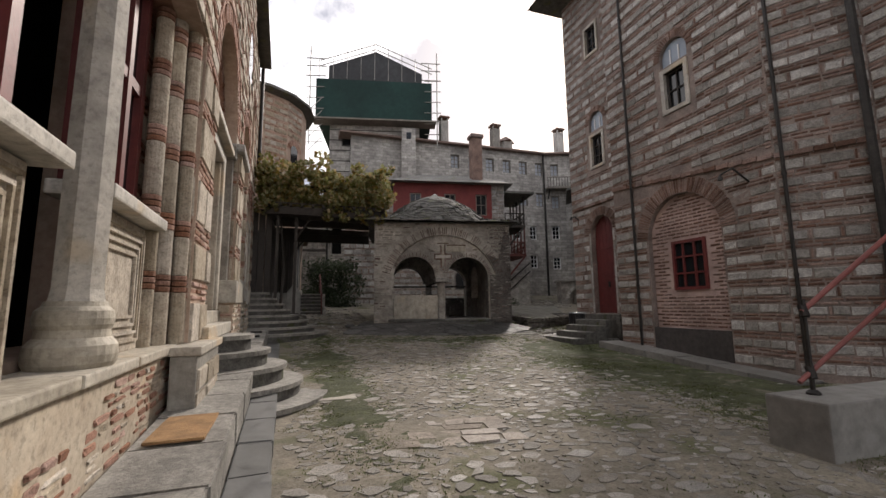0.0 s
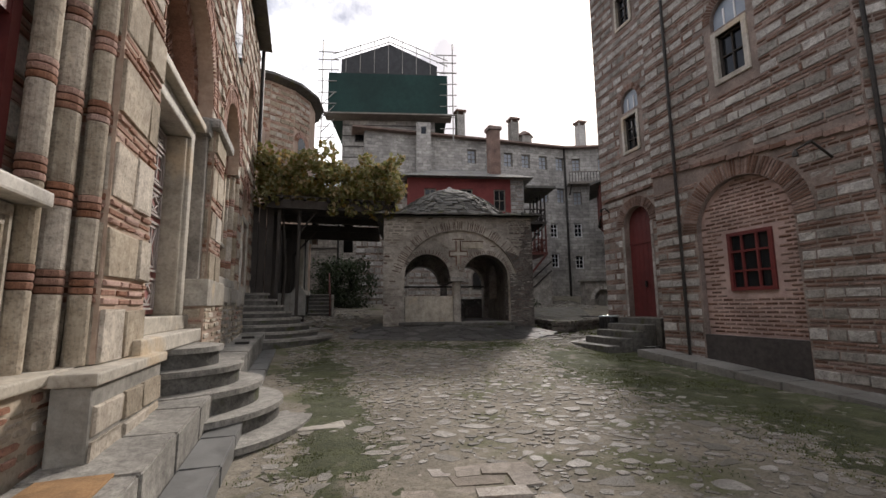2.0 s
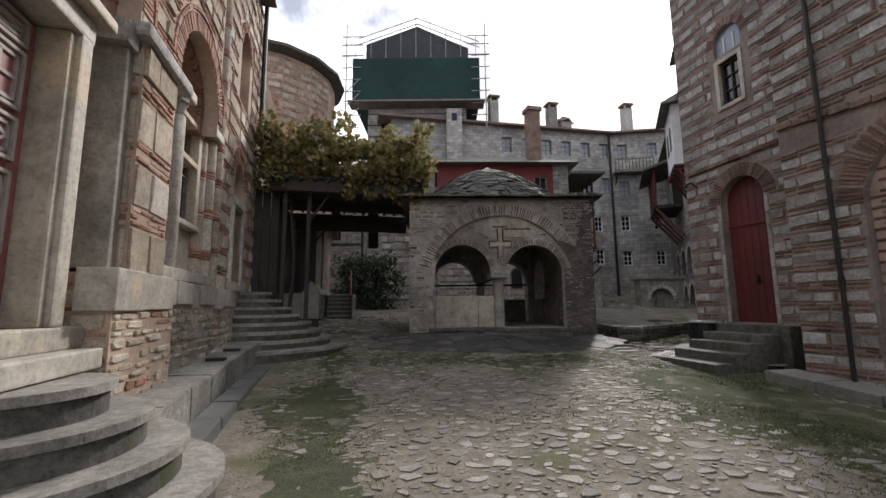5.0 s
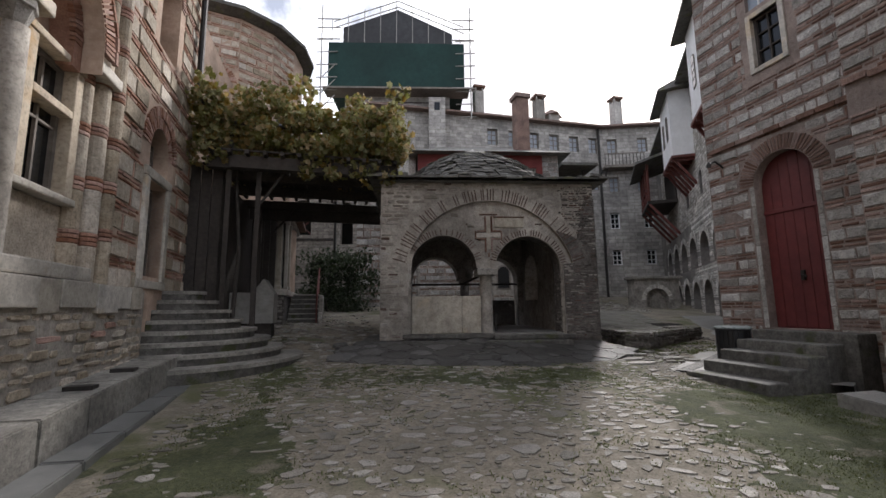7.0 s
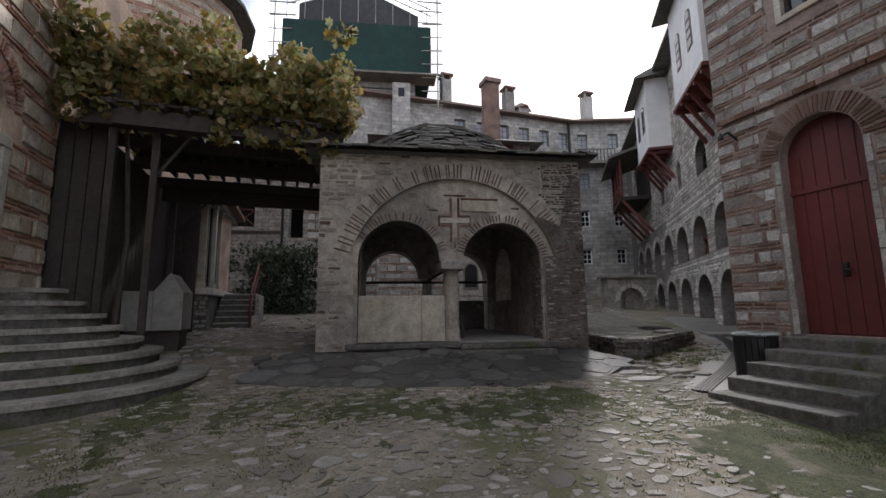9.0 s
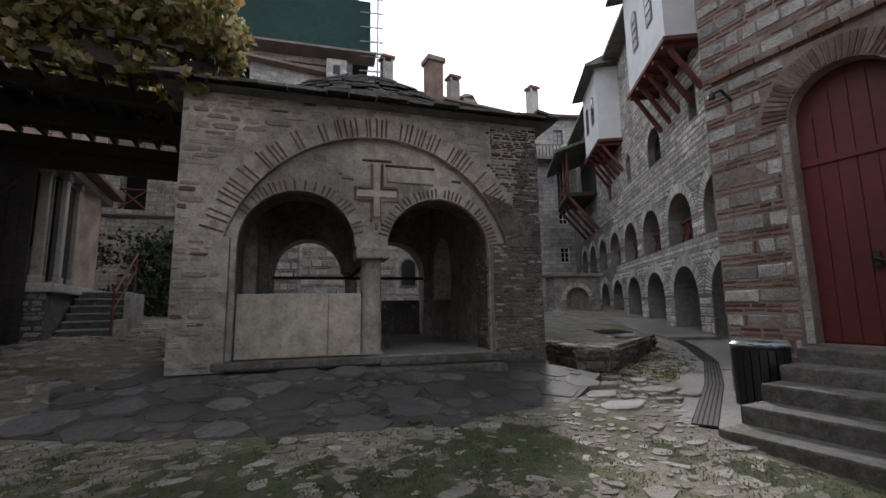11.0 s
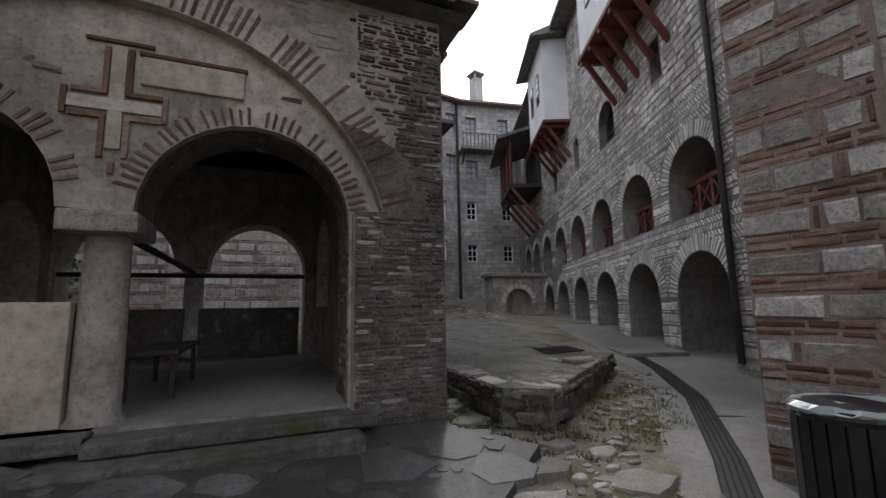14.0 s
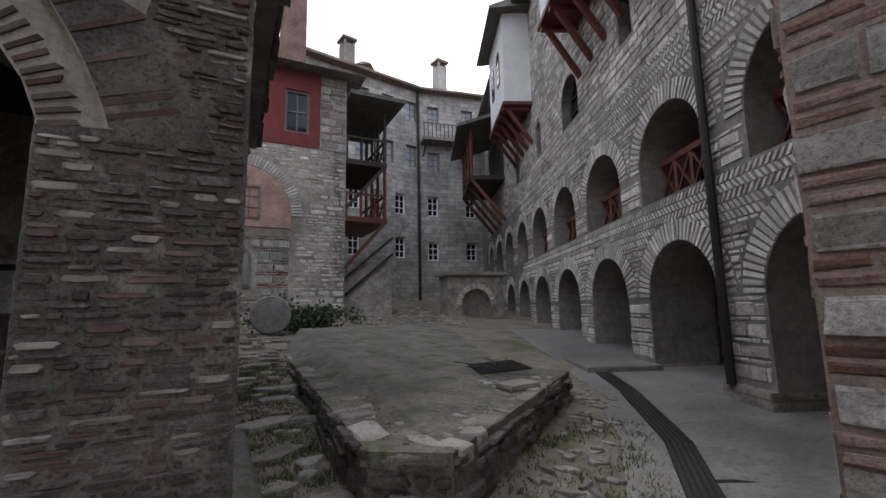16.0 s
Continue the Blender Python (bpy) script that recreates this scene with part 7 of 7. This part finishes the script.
bmesh.ops.transform(bm, matrix=Matrix.Translation((10.5, 23.5, 1.78)) @ Euler((radians(80), 0, radians(-12))).to_matrix().to_4x4(), verts=bm.verts)
stone_wheel = put("millstone", bm, M_path, None, "old round grey millstone leaning beside the bush", "millstone")
bush = thing("bush", "low dark green bush by the house wall", "bush", at=(11.9, 24.2, 1.4))
r = np.random.RandomState(9)
pts = []
for k in range(26):
    c = (11.75 + r.normal(0, 0.55), 24.3 + r.normal(0, 0.4), 1.5 + abs(r.normal(0, 0.22)))
    pts += [(c[0] + r.normal(0, 0.16), c[1] + r.normal(0, 0.16), c[2] + r.normal(0, 0.13)) for _ in range(70)]
foliage("leaves", pts, 0.09, M_bush, bush, 5, kind="stuff")
for k in range(5):
    part("stem", bar((11.8 + 0.1 * k, 24.3, 1.2), (11.3 + 0.3 * k, 24.2 + 0.1 * k, 1.8), 0.02, sides=5), M_wood, bush)
bush2 = thing("bush", "dark shrub in the shade behind the stone stair", "bush", at=(1.5, 26, 1.4))
pts = []
for k in range(95):
    c = (1.7 + r.normal(0, 0.85), 26.6 + r.normal(0, 0.35), 1.6 + 2.6 * r.uniform() ** 1.3)
    pts += [(c[0] + r.normal(0, 0.22), c[1] + r.normal(0, 0.2), max(1.4, c[2] + r.normal(0, 0.2))) for _ in range(60)]
foliage("leaves", pts, 0.12, M_bush, bush2, 6, kind="stuff")
part("stem", bar((1.5, 26.3, 1.2), (1.4, 26.2, 2.4), 0.05, sides=6), M_wood, bush2)

# ---------- drain, cement path, bin ----------
CHAN = [(8.0, 12.75), (10.0, 13.85), (11.9, 15.05), (13.4, 16.4), (14.6, 17.8), (17.5, 22.0)]


def strip(points, half, z_off, mat, name, label, category, sides=None):
    bm = bmesh.new()
    fine = []
    for (x0, y0), (x1, y1) in zip(points, points[1:]):
        n = 8
        fine += [(x0 + (x1 - x0) * i / n, y0 + (y1 - y0) * i / n) for i in range(n)]
    fine.append(points[-1])
    prev = None
    for i, (x, y) in enumerate(fine):
        a, b = fine[max(0, i - 1)], fine[min(len(fine) - 1, i + 1)]
        w = Vector((-(b[1] - a[1]), b[0] - a[0], 0)).normalized()
        lo, hi = half if isinstance(half, tuple) else (half, half)
        z = ground_z(x, y) + z_off
        ring = [bm.verts.new(Vector((x, y, z)) + w * lo), bm.verts.new(Vector((x, y, z)) - w * hi), bm.verts.new(Vector((x, y, z - 0.3)) - w * hi), bm.verts.new(Vector((x, y, z - 0.3)) + w * lo)]
        if prev:
            for k in range(4):
                bm.faces.new((prev[k], prev[(k + 1) % 4], ring[(k + 1) % 4], ring[k]))
        prev = ring
    bmesh.ops.recalc_face_normals(bm, faces=bm.faces)
    return put(name, bm, mat, None, label, category, kind="structure")


strip(CHAN, (0.5, 2.3), 0.03, M_path, "cement_path", "worn cement path along the arcade", "path")
drain = thing("drain_channel", "dark slotted iron drain running along the cement path", "drain", at=(11, 14.5, 0.5))
for i, ((x0, y0), (x1, y1)) in enumerate(list(zip(CHAN, CHAN[1:]))[:4]):
    f = Frame(x0, y0, math.degrees(math.atan2(y1 - y0, x1 - x0)))
    ln = math.hypot(x1 - x0, y1 - y0)
    g0, g1 = ground_z(x0, y0) + 0.034, ground_z(x1, y1) + 0.034
    for k in range(5):
        d = -0.095 + 0.0475 * k
        bm = bmesh.new()
        prism(bm, [f.p(0, d - 0.016, g0 - 0.02), f.p(0, d + 0.016, g0 - 0.02), f.p(ln, d + 0.016, g1 - 0.02), f.p(ln, d - 0.016, g1 - 0.02)],
              [f.p(0, d - 0.016, g0 + 0.006), f.p(0, d + 0.016, g0 + 0.006), f.p(ln, d + 0.016, g1 + 0.006), f.p(ln, d - 0.016, g1 + 0.006)])
        bmesh.ops.recalc_face_normals(bm, faces=bm.faces)
        part("bar", bm, M_iron, drain)
    bm = bmesh.new()
    prism(bm, [f.p(0, -0.125, g0 - 0.05), f.p(0, 0.125, g0 - 0.05), f.p(ln, 0.125, g1 - 0.05), f.p(ln, -0.125, g1 - 0.05)],
          [f.p(0, -0.125, g0 + 0.001), f.p(0, 0.125, g0 + 0.001), f.p(ln, 0.125, g1 + 0.001), f.p(ln, -0.125, g1 + 0.001)])
    bmesh.ops.recalc_face_normals(bm, faces=bm.faces)
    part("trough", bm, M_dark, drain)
put("path_joint", box(Frame(11.15, 14.58, -38.6), 0, 2.0, -0.03, 0.03, 0.3, ground_z(11.2, 14.4) + 0.045), M_dark, None, "dark joint across the cement path", "joint", kind="structure")
put("manhole_cover", turned((12.1, 14.37, ground_z(12.1, 14.37) + 0.02), [(0.24, 0), (0.24, 0.03), (0.205, 0.034), (0.2, 0.022), (0.17, 0.022), (0.165, 0.034), (0.05, 0.036)], None, 28), M_step, None, "round cement manhole cover set in the path", "manhole cover")
put("arcade_step", box(LG, -4.4, -1.4, 0.0, 1.3, 0.5, 0.87, None, 0.03), M_path, None, "low cement step before the arcade", "step")
bin_ = thing("litter_bin", "black slatted litter bin with a plastic liner", "bin", at=(9.15, 12.9, 0.45))
for k in range(22):
    a = 2 * math.pi * k / 22
    c = Vector((9.38 + 0.285 * math.cos(a), 12.86 + 0.285 * math.sin(a), 0))
    f = Frame(c.x, c.y, math.degrees(a) + 90)
    part("slat", box(f, -0.036, 0.036, -0.012, 0.012, 0.42, 1.22, None, 0.004), M_plastic, bin_)
part("drum", turned((9.38, 12.86, 0.42), [(0.26, 0), (0.27, 0.76)], None, 22), M_plastic, bin_)
part("rim", turned((9.38, 12.86, 1.16), [(0.30, 0), (0.31, 0.03), (0.30, 0.07), (0.27, 0.08)], None, 22), M_plastic, bin_)
bm = turned((9.38, 12.86, 1.22), [(0.295, -0.05), (0.31, 0.0), (0.28, 0.03), (0.17, 0.0), (0.05, 0.02)], None, 30)
for v in bm.verts:
    v.co += Vector((noise.noise(v.co * 9), noise.noise(v.co * 9 + Vector((3, 0, 0))), noise.noise(v.co * 11))) * 0.022
lin = bpy.data.materials.new("plastic_liner")
lin.use_nodes = True
lin.node_tree.nodes["Principled BSDF"].inputs["Base Color"].default_value = (0.30, 0.33, 0.32, 1)
lin.node_tree.nodes["Principled BSDF"].inputs["Roughness"].default_value = 0.2
part("liner", bm, lin, bin_, "crumpled pale plastic liner")

# ---------- concrete block with red rails ----------
block = put("concrete_block", wbox(4.75, 7.8, 2.77, 3.36, -0.3, 0.55, None, 0.025), M_concrete, None, "low pale concrete plinth carrying a stair rail", "plinth")
rails = thing("stair_railing", "red painted pipe stair railing on the concrete plinth", "railing", at=(5.12, 3.11, 0.55))
part("post", bar((5.12, 3.11, 0.55), (5.12, 3.11, 1.53), 0.024), M_iron, rails)
part("foot", turned((5.12, 3.11, 0.55), [(0.065, 0), (0.065, 0.02), (0.035, 0.05)], None, 14), M_iron, rails)
part("handrail", bar((5.09, 3.11, 1.40), (7.81, 2.74, 3.14), 0.028), M_redsteel, rails)
part("midrail", bar((4.96, 3.13, 0.68), (7.81, 2.74, 2.45), 0.025), M_redsteel, rails)
for z in (0.76, 1.40):
    part("clamp", bar((5.11, 3.09, z - 0.05), (5.13, 3.13, z + 0.07), 0.042), M_iron, rails)
pole = put("iron_pole", bar((9.35, 4.25, 0.0), (9.3, 4.3, 9.0), 0.07), M_iron, None, "tall dark iron post beside the refectory", "post")
mat_ = put("door_mat", box(CH, 3.9, 4.75, 0.1, 0.52, 0.49, 0.515, None, 0.008), M_mat, None, "brown coir door mat on the long step", "mat")
for s in (11.6, 12.7):
    put("foot_scraper", box(CH, s, s + 0.16, 0.28, 0.56, 0.80, 0.85 + 0.045 * (s - 11.6), None, 0.01), M_iron, None, "small dark iron boot scraper on the step", "boot scraper")
put("paving_slab", wbox(0.35, 0.95, 7.0, 7.75, 0.02, 0.105, None, 0.03), M_marble, None, "pale flat slab set in the ground by the steps", "slab")

# ---------- grass ----------
r = np.random.RandomState(12)
vs, fs = [], []


def blades(x, y, n, spread, h):
    for _ in range(n):
        bx, by = x + r.normal(0, spread), y + r.normal(0, spread)
        a, t = r.uniform(0, 6.283), r.uniform(-1.3, 1.3)
        g = h * r.uniform(0.5, 1.3)
        z = ground_z(bx, by) + 0.005
        w = 0.007
        k = len(vs)
        vs.extend([(bx - w * math.cos(a), by - w * math.sin(a), z), (bx + w * math.cos(a), by + w * math.sin(a), z), (bx + t * g * math.sin(a), by - t * g * math.cos(a), z + g)])
        fs.append((k, k + 1, k + 2))


def grassy(x, y):
    """How grassy a spot is: strips by the kerb, by the refectory and before the pavilion."""
    g = (0.7 if y > 5.6 else 0.4) * max(0.0, 1 - abs(x - 0.8) / 0.75)
    # grass strip, thickened so its turf also darkens the refectory's shaded side
    g += 1.2 * max(0.0, 1 - abs(x - 7.3) / 2.6) * (1.0 if 2 < y < 11.6 else 0.2)
    g += 0.55 * max(0.0, 1 - abs(y - 13.2) / 1.6) * (1.0 if 1.5 < x < 6.5 else 0.0)
    g += 0.5 * max(0.0, 1 - math.hypot(x - 1.3, y - 2.6) / 0.9) + 0.6 * max(0.0, 1 - math.hypot(x - 0.6, y - 10.5) / 1.6)
    return g + 0.35 * noise.noise(Vector((x * 0.6, y * 0.6, 4)))


def make_turf():
    xs = [-0.6 + 0.06 * i for i in range(162)]
    ys = [0.4 + 0.06 * i for i in range(250)]
    pts = []
    for y in ys:
        for x in xs:
            g = min(0.8, grassy(x, y) + 0.34 * noise.noise(Vector((x * 2.3, y * 2.3, 9))) + 0.34 * noise.noise(Vector((x * 7.5, y * 7.5, 2))))
            z = ground_z(x, y) + 0.03 * noise.noise(Vector((x * 0.7, y * 0.7, 0))) + 0.012 * noise.noise(Vector((x * 3, y * 3, 1)))
            pts.append((x, y, z + 0.036 * (g - 0.42)))
    k = len(xs)
    me = bpy.data.meshes.new("turf")
    me.from_pydata(pts, [], [(j * k + i, j * k + i + 1, (j + 1) * k + i + 1, (j + 1) * k + i) for j in range(len(ys) - 1) for i in range(k - 1)])
    me.materials.append(M_turf)
    for p in me.polygons:
        p.use_smooth = True
    return tagged(new("turf", me), "thin trodden turf over the courtyard earth", "turf", kind="structure")


make_turf()
n = 0
while n < 15000:
    x, y = r.uniform(-0.1, 9.0), r.uniform(0.5, 15.2)
    if r.uniform() < grassy(x, y):
        blades(x, y, 14, 0.06, 0.019)
    n += 1
for k in range(160):
    blades(9.0 + 3.4 * r.uniform(), 14.2 + 1.6 * r.uniform() + 0.2, 22, 0.06, 0.04)
for k in range(420):
    by = 14.6 + 6.0 * r.uniform()
    blades(8.45 + 0.2 * max(0.0, by - 15.5) + r.normal(0, 0.28), by, 26, 0.05, 0.042)
for k in range(900):
    by = 15.7 + 7.0 * r.uniform()
    bx = r.uniform(9.1 + 0.2 * (by - 15.5), min(12.2 + 0.5 * max(0.0, by - 17.6), 9.5 + 2.1 * (by - 15.2)))
    if noise.noise(Vector((bx * 1.4, by * 1.4, 3))) > -0.05:
        k0 = len(vs)
        blades(bx, by, 9, 0.05, 0.014)
        lift = 1.0 + 0.02 * (by - 15.5) + 0.3 * max(0.0, (by - 21.5) / 2.0) - ground_z(bx, by) - 0.005
        vs[k0:] = [(p[0], p[1], p[2] + lift) for p in vs[k0:]]
me = bpy.data.meshes.new("grass")
me.from_pydata(vs, [], fs)
me.materials.append(M_grass)
tagged(new("grass", me), "short sparse grass growing between the cobbles", "grass", kind="stuff")

# ---------- cobbles, last ----------
rng = random.Random(81)
paving = tagged(new("cobbled_pavement"), "uneven cobbles of pale worn stone", "pavement", kind="structure")
cob = Pieces("cobble", M_cobble, paving, lambda c: 3.2 < c.y < 10.5 and 0.6 < c.x < 6.2 and (c.x * 7.3 + c.y * 3.1) % 1 < 0.35, 300)


def cobble(x, y, a, b, turn, h, z0=None):
    """One worn stone: a low lump with five to eight uneven sides."""
    n = rng.choice((5, 6, 6, 7, 8))
    base, top = [], []
    zc = ground_z(x, y) + 0.03 * noise.noise(Vector((x * 0.7, y * 0.7, 0)))
    zc = zc if z0 is None else z0
    tilt = (rng.uniform(-0.03, 0.03), rng.uniform(-0.04, 0.04))
    c, s = math.cos(turn), math.sin(turn)
    for i in range(n):
        t = 2 * math.pi * (i + rng.uniform(-0.3, 0.3)) / n
        q = rng.uniform(0.66, 1.2)
        px, py = a * q * math.cos(t), b * q * math.sin(t)
        dx, dy = px * c - py * s, px * s + py * c
        base.append(Vector((x + dx, y + dy, zc - 0.05)))
        k = rng.uniform(0.88, 0.97)
        top.append(Vector((x + dx * k, y + dy * k, zc + h * rng.uniform(0.75, 1.0) + dx * tilt[0] + dy * tilt[1])))
    crown = [Vector((x + (p.x - x) * 0.82, y + (p.y - y) * 0.82, p.z + h * 0.22)) for p in top]
    vs = base + top + crown
    fs = [(q * n + i, q * n + (i + 1) % n, (q + 1) * n + (i + 1) % n, (q + 1) * n + i) for q in (0, 1) for i in range(n)] + [tuple(range(2 * n, 3 * n))]
    cob.add(vs, fs)


def paved(px, py):
    if math.hypot(px + 1.25, py - 7.8) < 1.9 or math.hypot(px + 1.25, py - 15.95) < 2.4:
        return False
    q = Vector((px, py, 0)) - PH.o
    if on_apron(q.dot(PH.u), q.dot(PH.n), 0.04):
        return False
    if px < 0.08 - 0.03 * py + 0.05 or (px > 7.8 and 10.3 < py < 12.6) or (px > 8.2 and py < 10.5) or (px > 4.65 and 2.7 < py < 3.45):
        return False
    return not (0.9 < px < 2.3 and 4.55 < py < 5.6)


cells = {}
for size, tries in ((0.19, 150), (0.15, 600), (0.12, 1500), (0.09, 3000), (0.068, 3600), (0.052, 4600), (0.038, 6500), (0.026, 7000)):
    for _ in range(tries):
        px, py = rng.uniform(-0.1, 9.0), rng.uniform(0.3, 15.6)
        if not paved(px, py) or rng.random() < min(0.96, max(0.0, 0.95 * grassy(px, py) - 0.15)):
            continue
        a = size * rng.uniform(0.85, 1.15)
        b = a * rng.uniform(0.42, 0.85)
        key = (int(px / 0.3), int(py / 0.3))
        near = [q for i in (-1, 0, 1) for j in (-1, 0, 1) for q in cells.get((key[0] + i, key[1] + j), ())]
        if any(((px - q[0]) / (a + q[2])) ** 2 + ((py - q[1]) / (b + q[3])) ** 2 < 0.92 for q in near):
            continue
        cells.setdefault(key, []).append((px, py, a, b))
        cobble(px, py, a, b, rng.uniform(-1.1, 1.1), rng.uniform(0.002, 0.011))
# a worn patch of squared reddish paving
pavers = Pieces("paver", material("pinkish_paver", (0.26, 0.222, 0.18), (0.45, 0.39, 0.325), 0.85, 14, 0.8, vary=0.3, per="both", grit=0.6), paving, lambda c: True, 80)
PV = Frame(0.95, 4.6, -8)
g = ground_z(1.5, 5.0)
s = 0.0
for j in range(4):
    s, b = 0.0, -j * 0.25
    while s < 1.3:
        w = rng.uniform(0.2, 0.5)
        u = lambda: rng.uniform(-0.05, 0.05)
        q = [(s + u(), b + u()), (s + w - 0.03 + u(), b + u()), (s + w - 0.03 + u(), b - 0.225 + u()), (s + u(), b - 0.225 + u())]
        z = g + 0.004 + rng.uniform(-0.01, 0.006)
        vs = [PV.p(u, v, g - 0.05) for u, v in q] + [PV.p(u, v, z + rng.uniform(-0.006, 0.006)) for u, v in q]
        pavers.add(vs, [(7, 6, 5, 4), (4, 5, 1, 0), (5, 6, 2, 1), (6, 7, 3, 2), (7, 4, 0, 3)])
        s += w
pavers.close()
# larger flat stones between the pavilion and the terrace, and loose rubble
wide = []
for trial in range(2600):
    px, py = rng.uniform(7.6, 9.9), rng.uniform(13.5, 21.5)
    q = rng.uniform(0.2, 0.36) if trial < 900 else rng.uniform(0.07, 0.16)
    if (px > 8.95 + (py - 15.5) * 0.2 - 0.2 and py > 15.1) or (py < 15.1 and px > 9.3 - 0.3 * q) or px < 7.75 + 0.19 * max(0.0, py - 15.3):
        continue
    if any(((px - o[0]) / (q + o[2])) ** 2 + ((py - o[1]) / (0.7 * (q + o[2]))) ** 2 < 0.95 for o in wide):
        continue
    wide.append((px, py, q))
    cobble(px, py, q, 0.68 * q, rng.uniform(-0.25, 0.25), rng.uniform(0.02, 0.045))
for k in range(90):
    t = rng.uniform(0, 1)
    cobble(9.6 + 3.4 * t + rng.normalvariate(0, 0.25), 14.7 + 2.3 * t + rng.normalvariate(0, 0.2) - 0.2, rng.uniform(0.04, 0.13), rng.uniform(0.03, 0.08), rng.uniform(0, 3), rng.uniform(0.01, 0.03))
for k in range(1900):
    px, py = rng.uniform(9.2, 19), rng.uniform(17, 30)
    if 9.0 + 0.22 * (py - 15.5) - 0.2 - (0.6 if py > 20 else 0.0) < px < 11.5 + (py - 15) * 0.62 and (py > 23.4 or px < 8.95 + 0.22 * (py - 15.5)):
        cobble(px, py, rng.uniform(0.1, 0.25), rng.uniform(0.07, 0.16), rng.uniform(0, 3), rng.uniform(0.01, 0.05))
for k in range(300):
    px, py = rng.uniform(-0.4, 3.0), rng.uniform(15.5, 24)
    if math.hypot(px + 1.25, py - 15.95) > 2.1 and (px < 2.0 or py > 17):
        cobble(px, py, rng.uniform(0.1, 0.2), rng.uniform(0.07, 0.13), rng.uniform(0, 3), rng.uniform(0.01, 0.04))
for k in range(620):
    t = rng.uniform(0, 1) ** 1.3
    py = 15.5 + 7.5 * t
    lo, hi = 8.95 + 0.22 * (py - 15.5) + 0.15, min(12.3 + 0.55 * max(0, py - 17.6), 9.4 + 2.1 * (py - 15.2)) - 0.2
    if hi > lo + 0.1:
        px = rng.uniform(lo, hi)
        zt = 1.0 + 0.02 * (py - 15.5) + 0.3 * max(0, (py - 21.5) / 2.0) - 0.012
        g = rng.uniform(0.015, 0.2) ** 1.3
        cobble(px, py, g, g * rng.uniform(0.5, 0.9), rng.uniform(0, 3), rng.uniform(0.006, 0.022), zt)
cob.close()
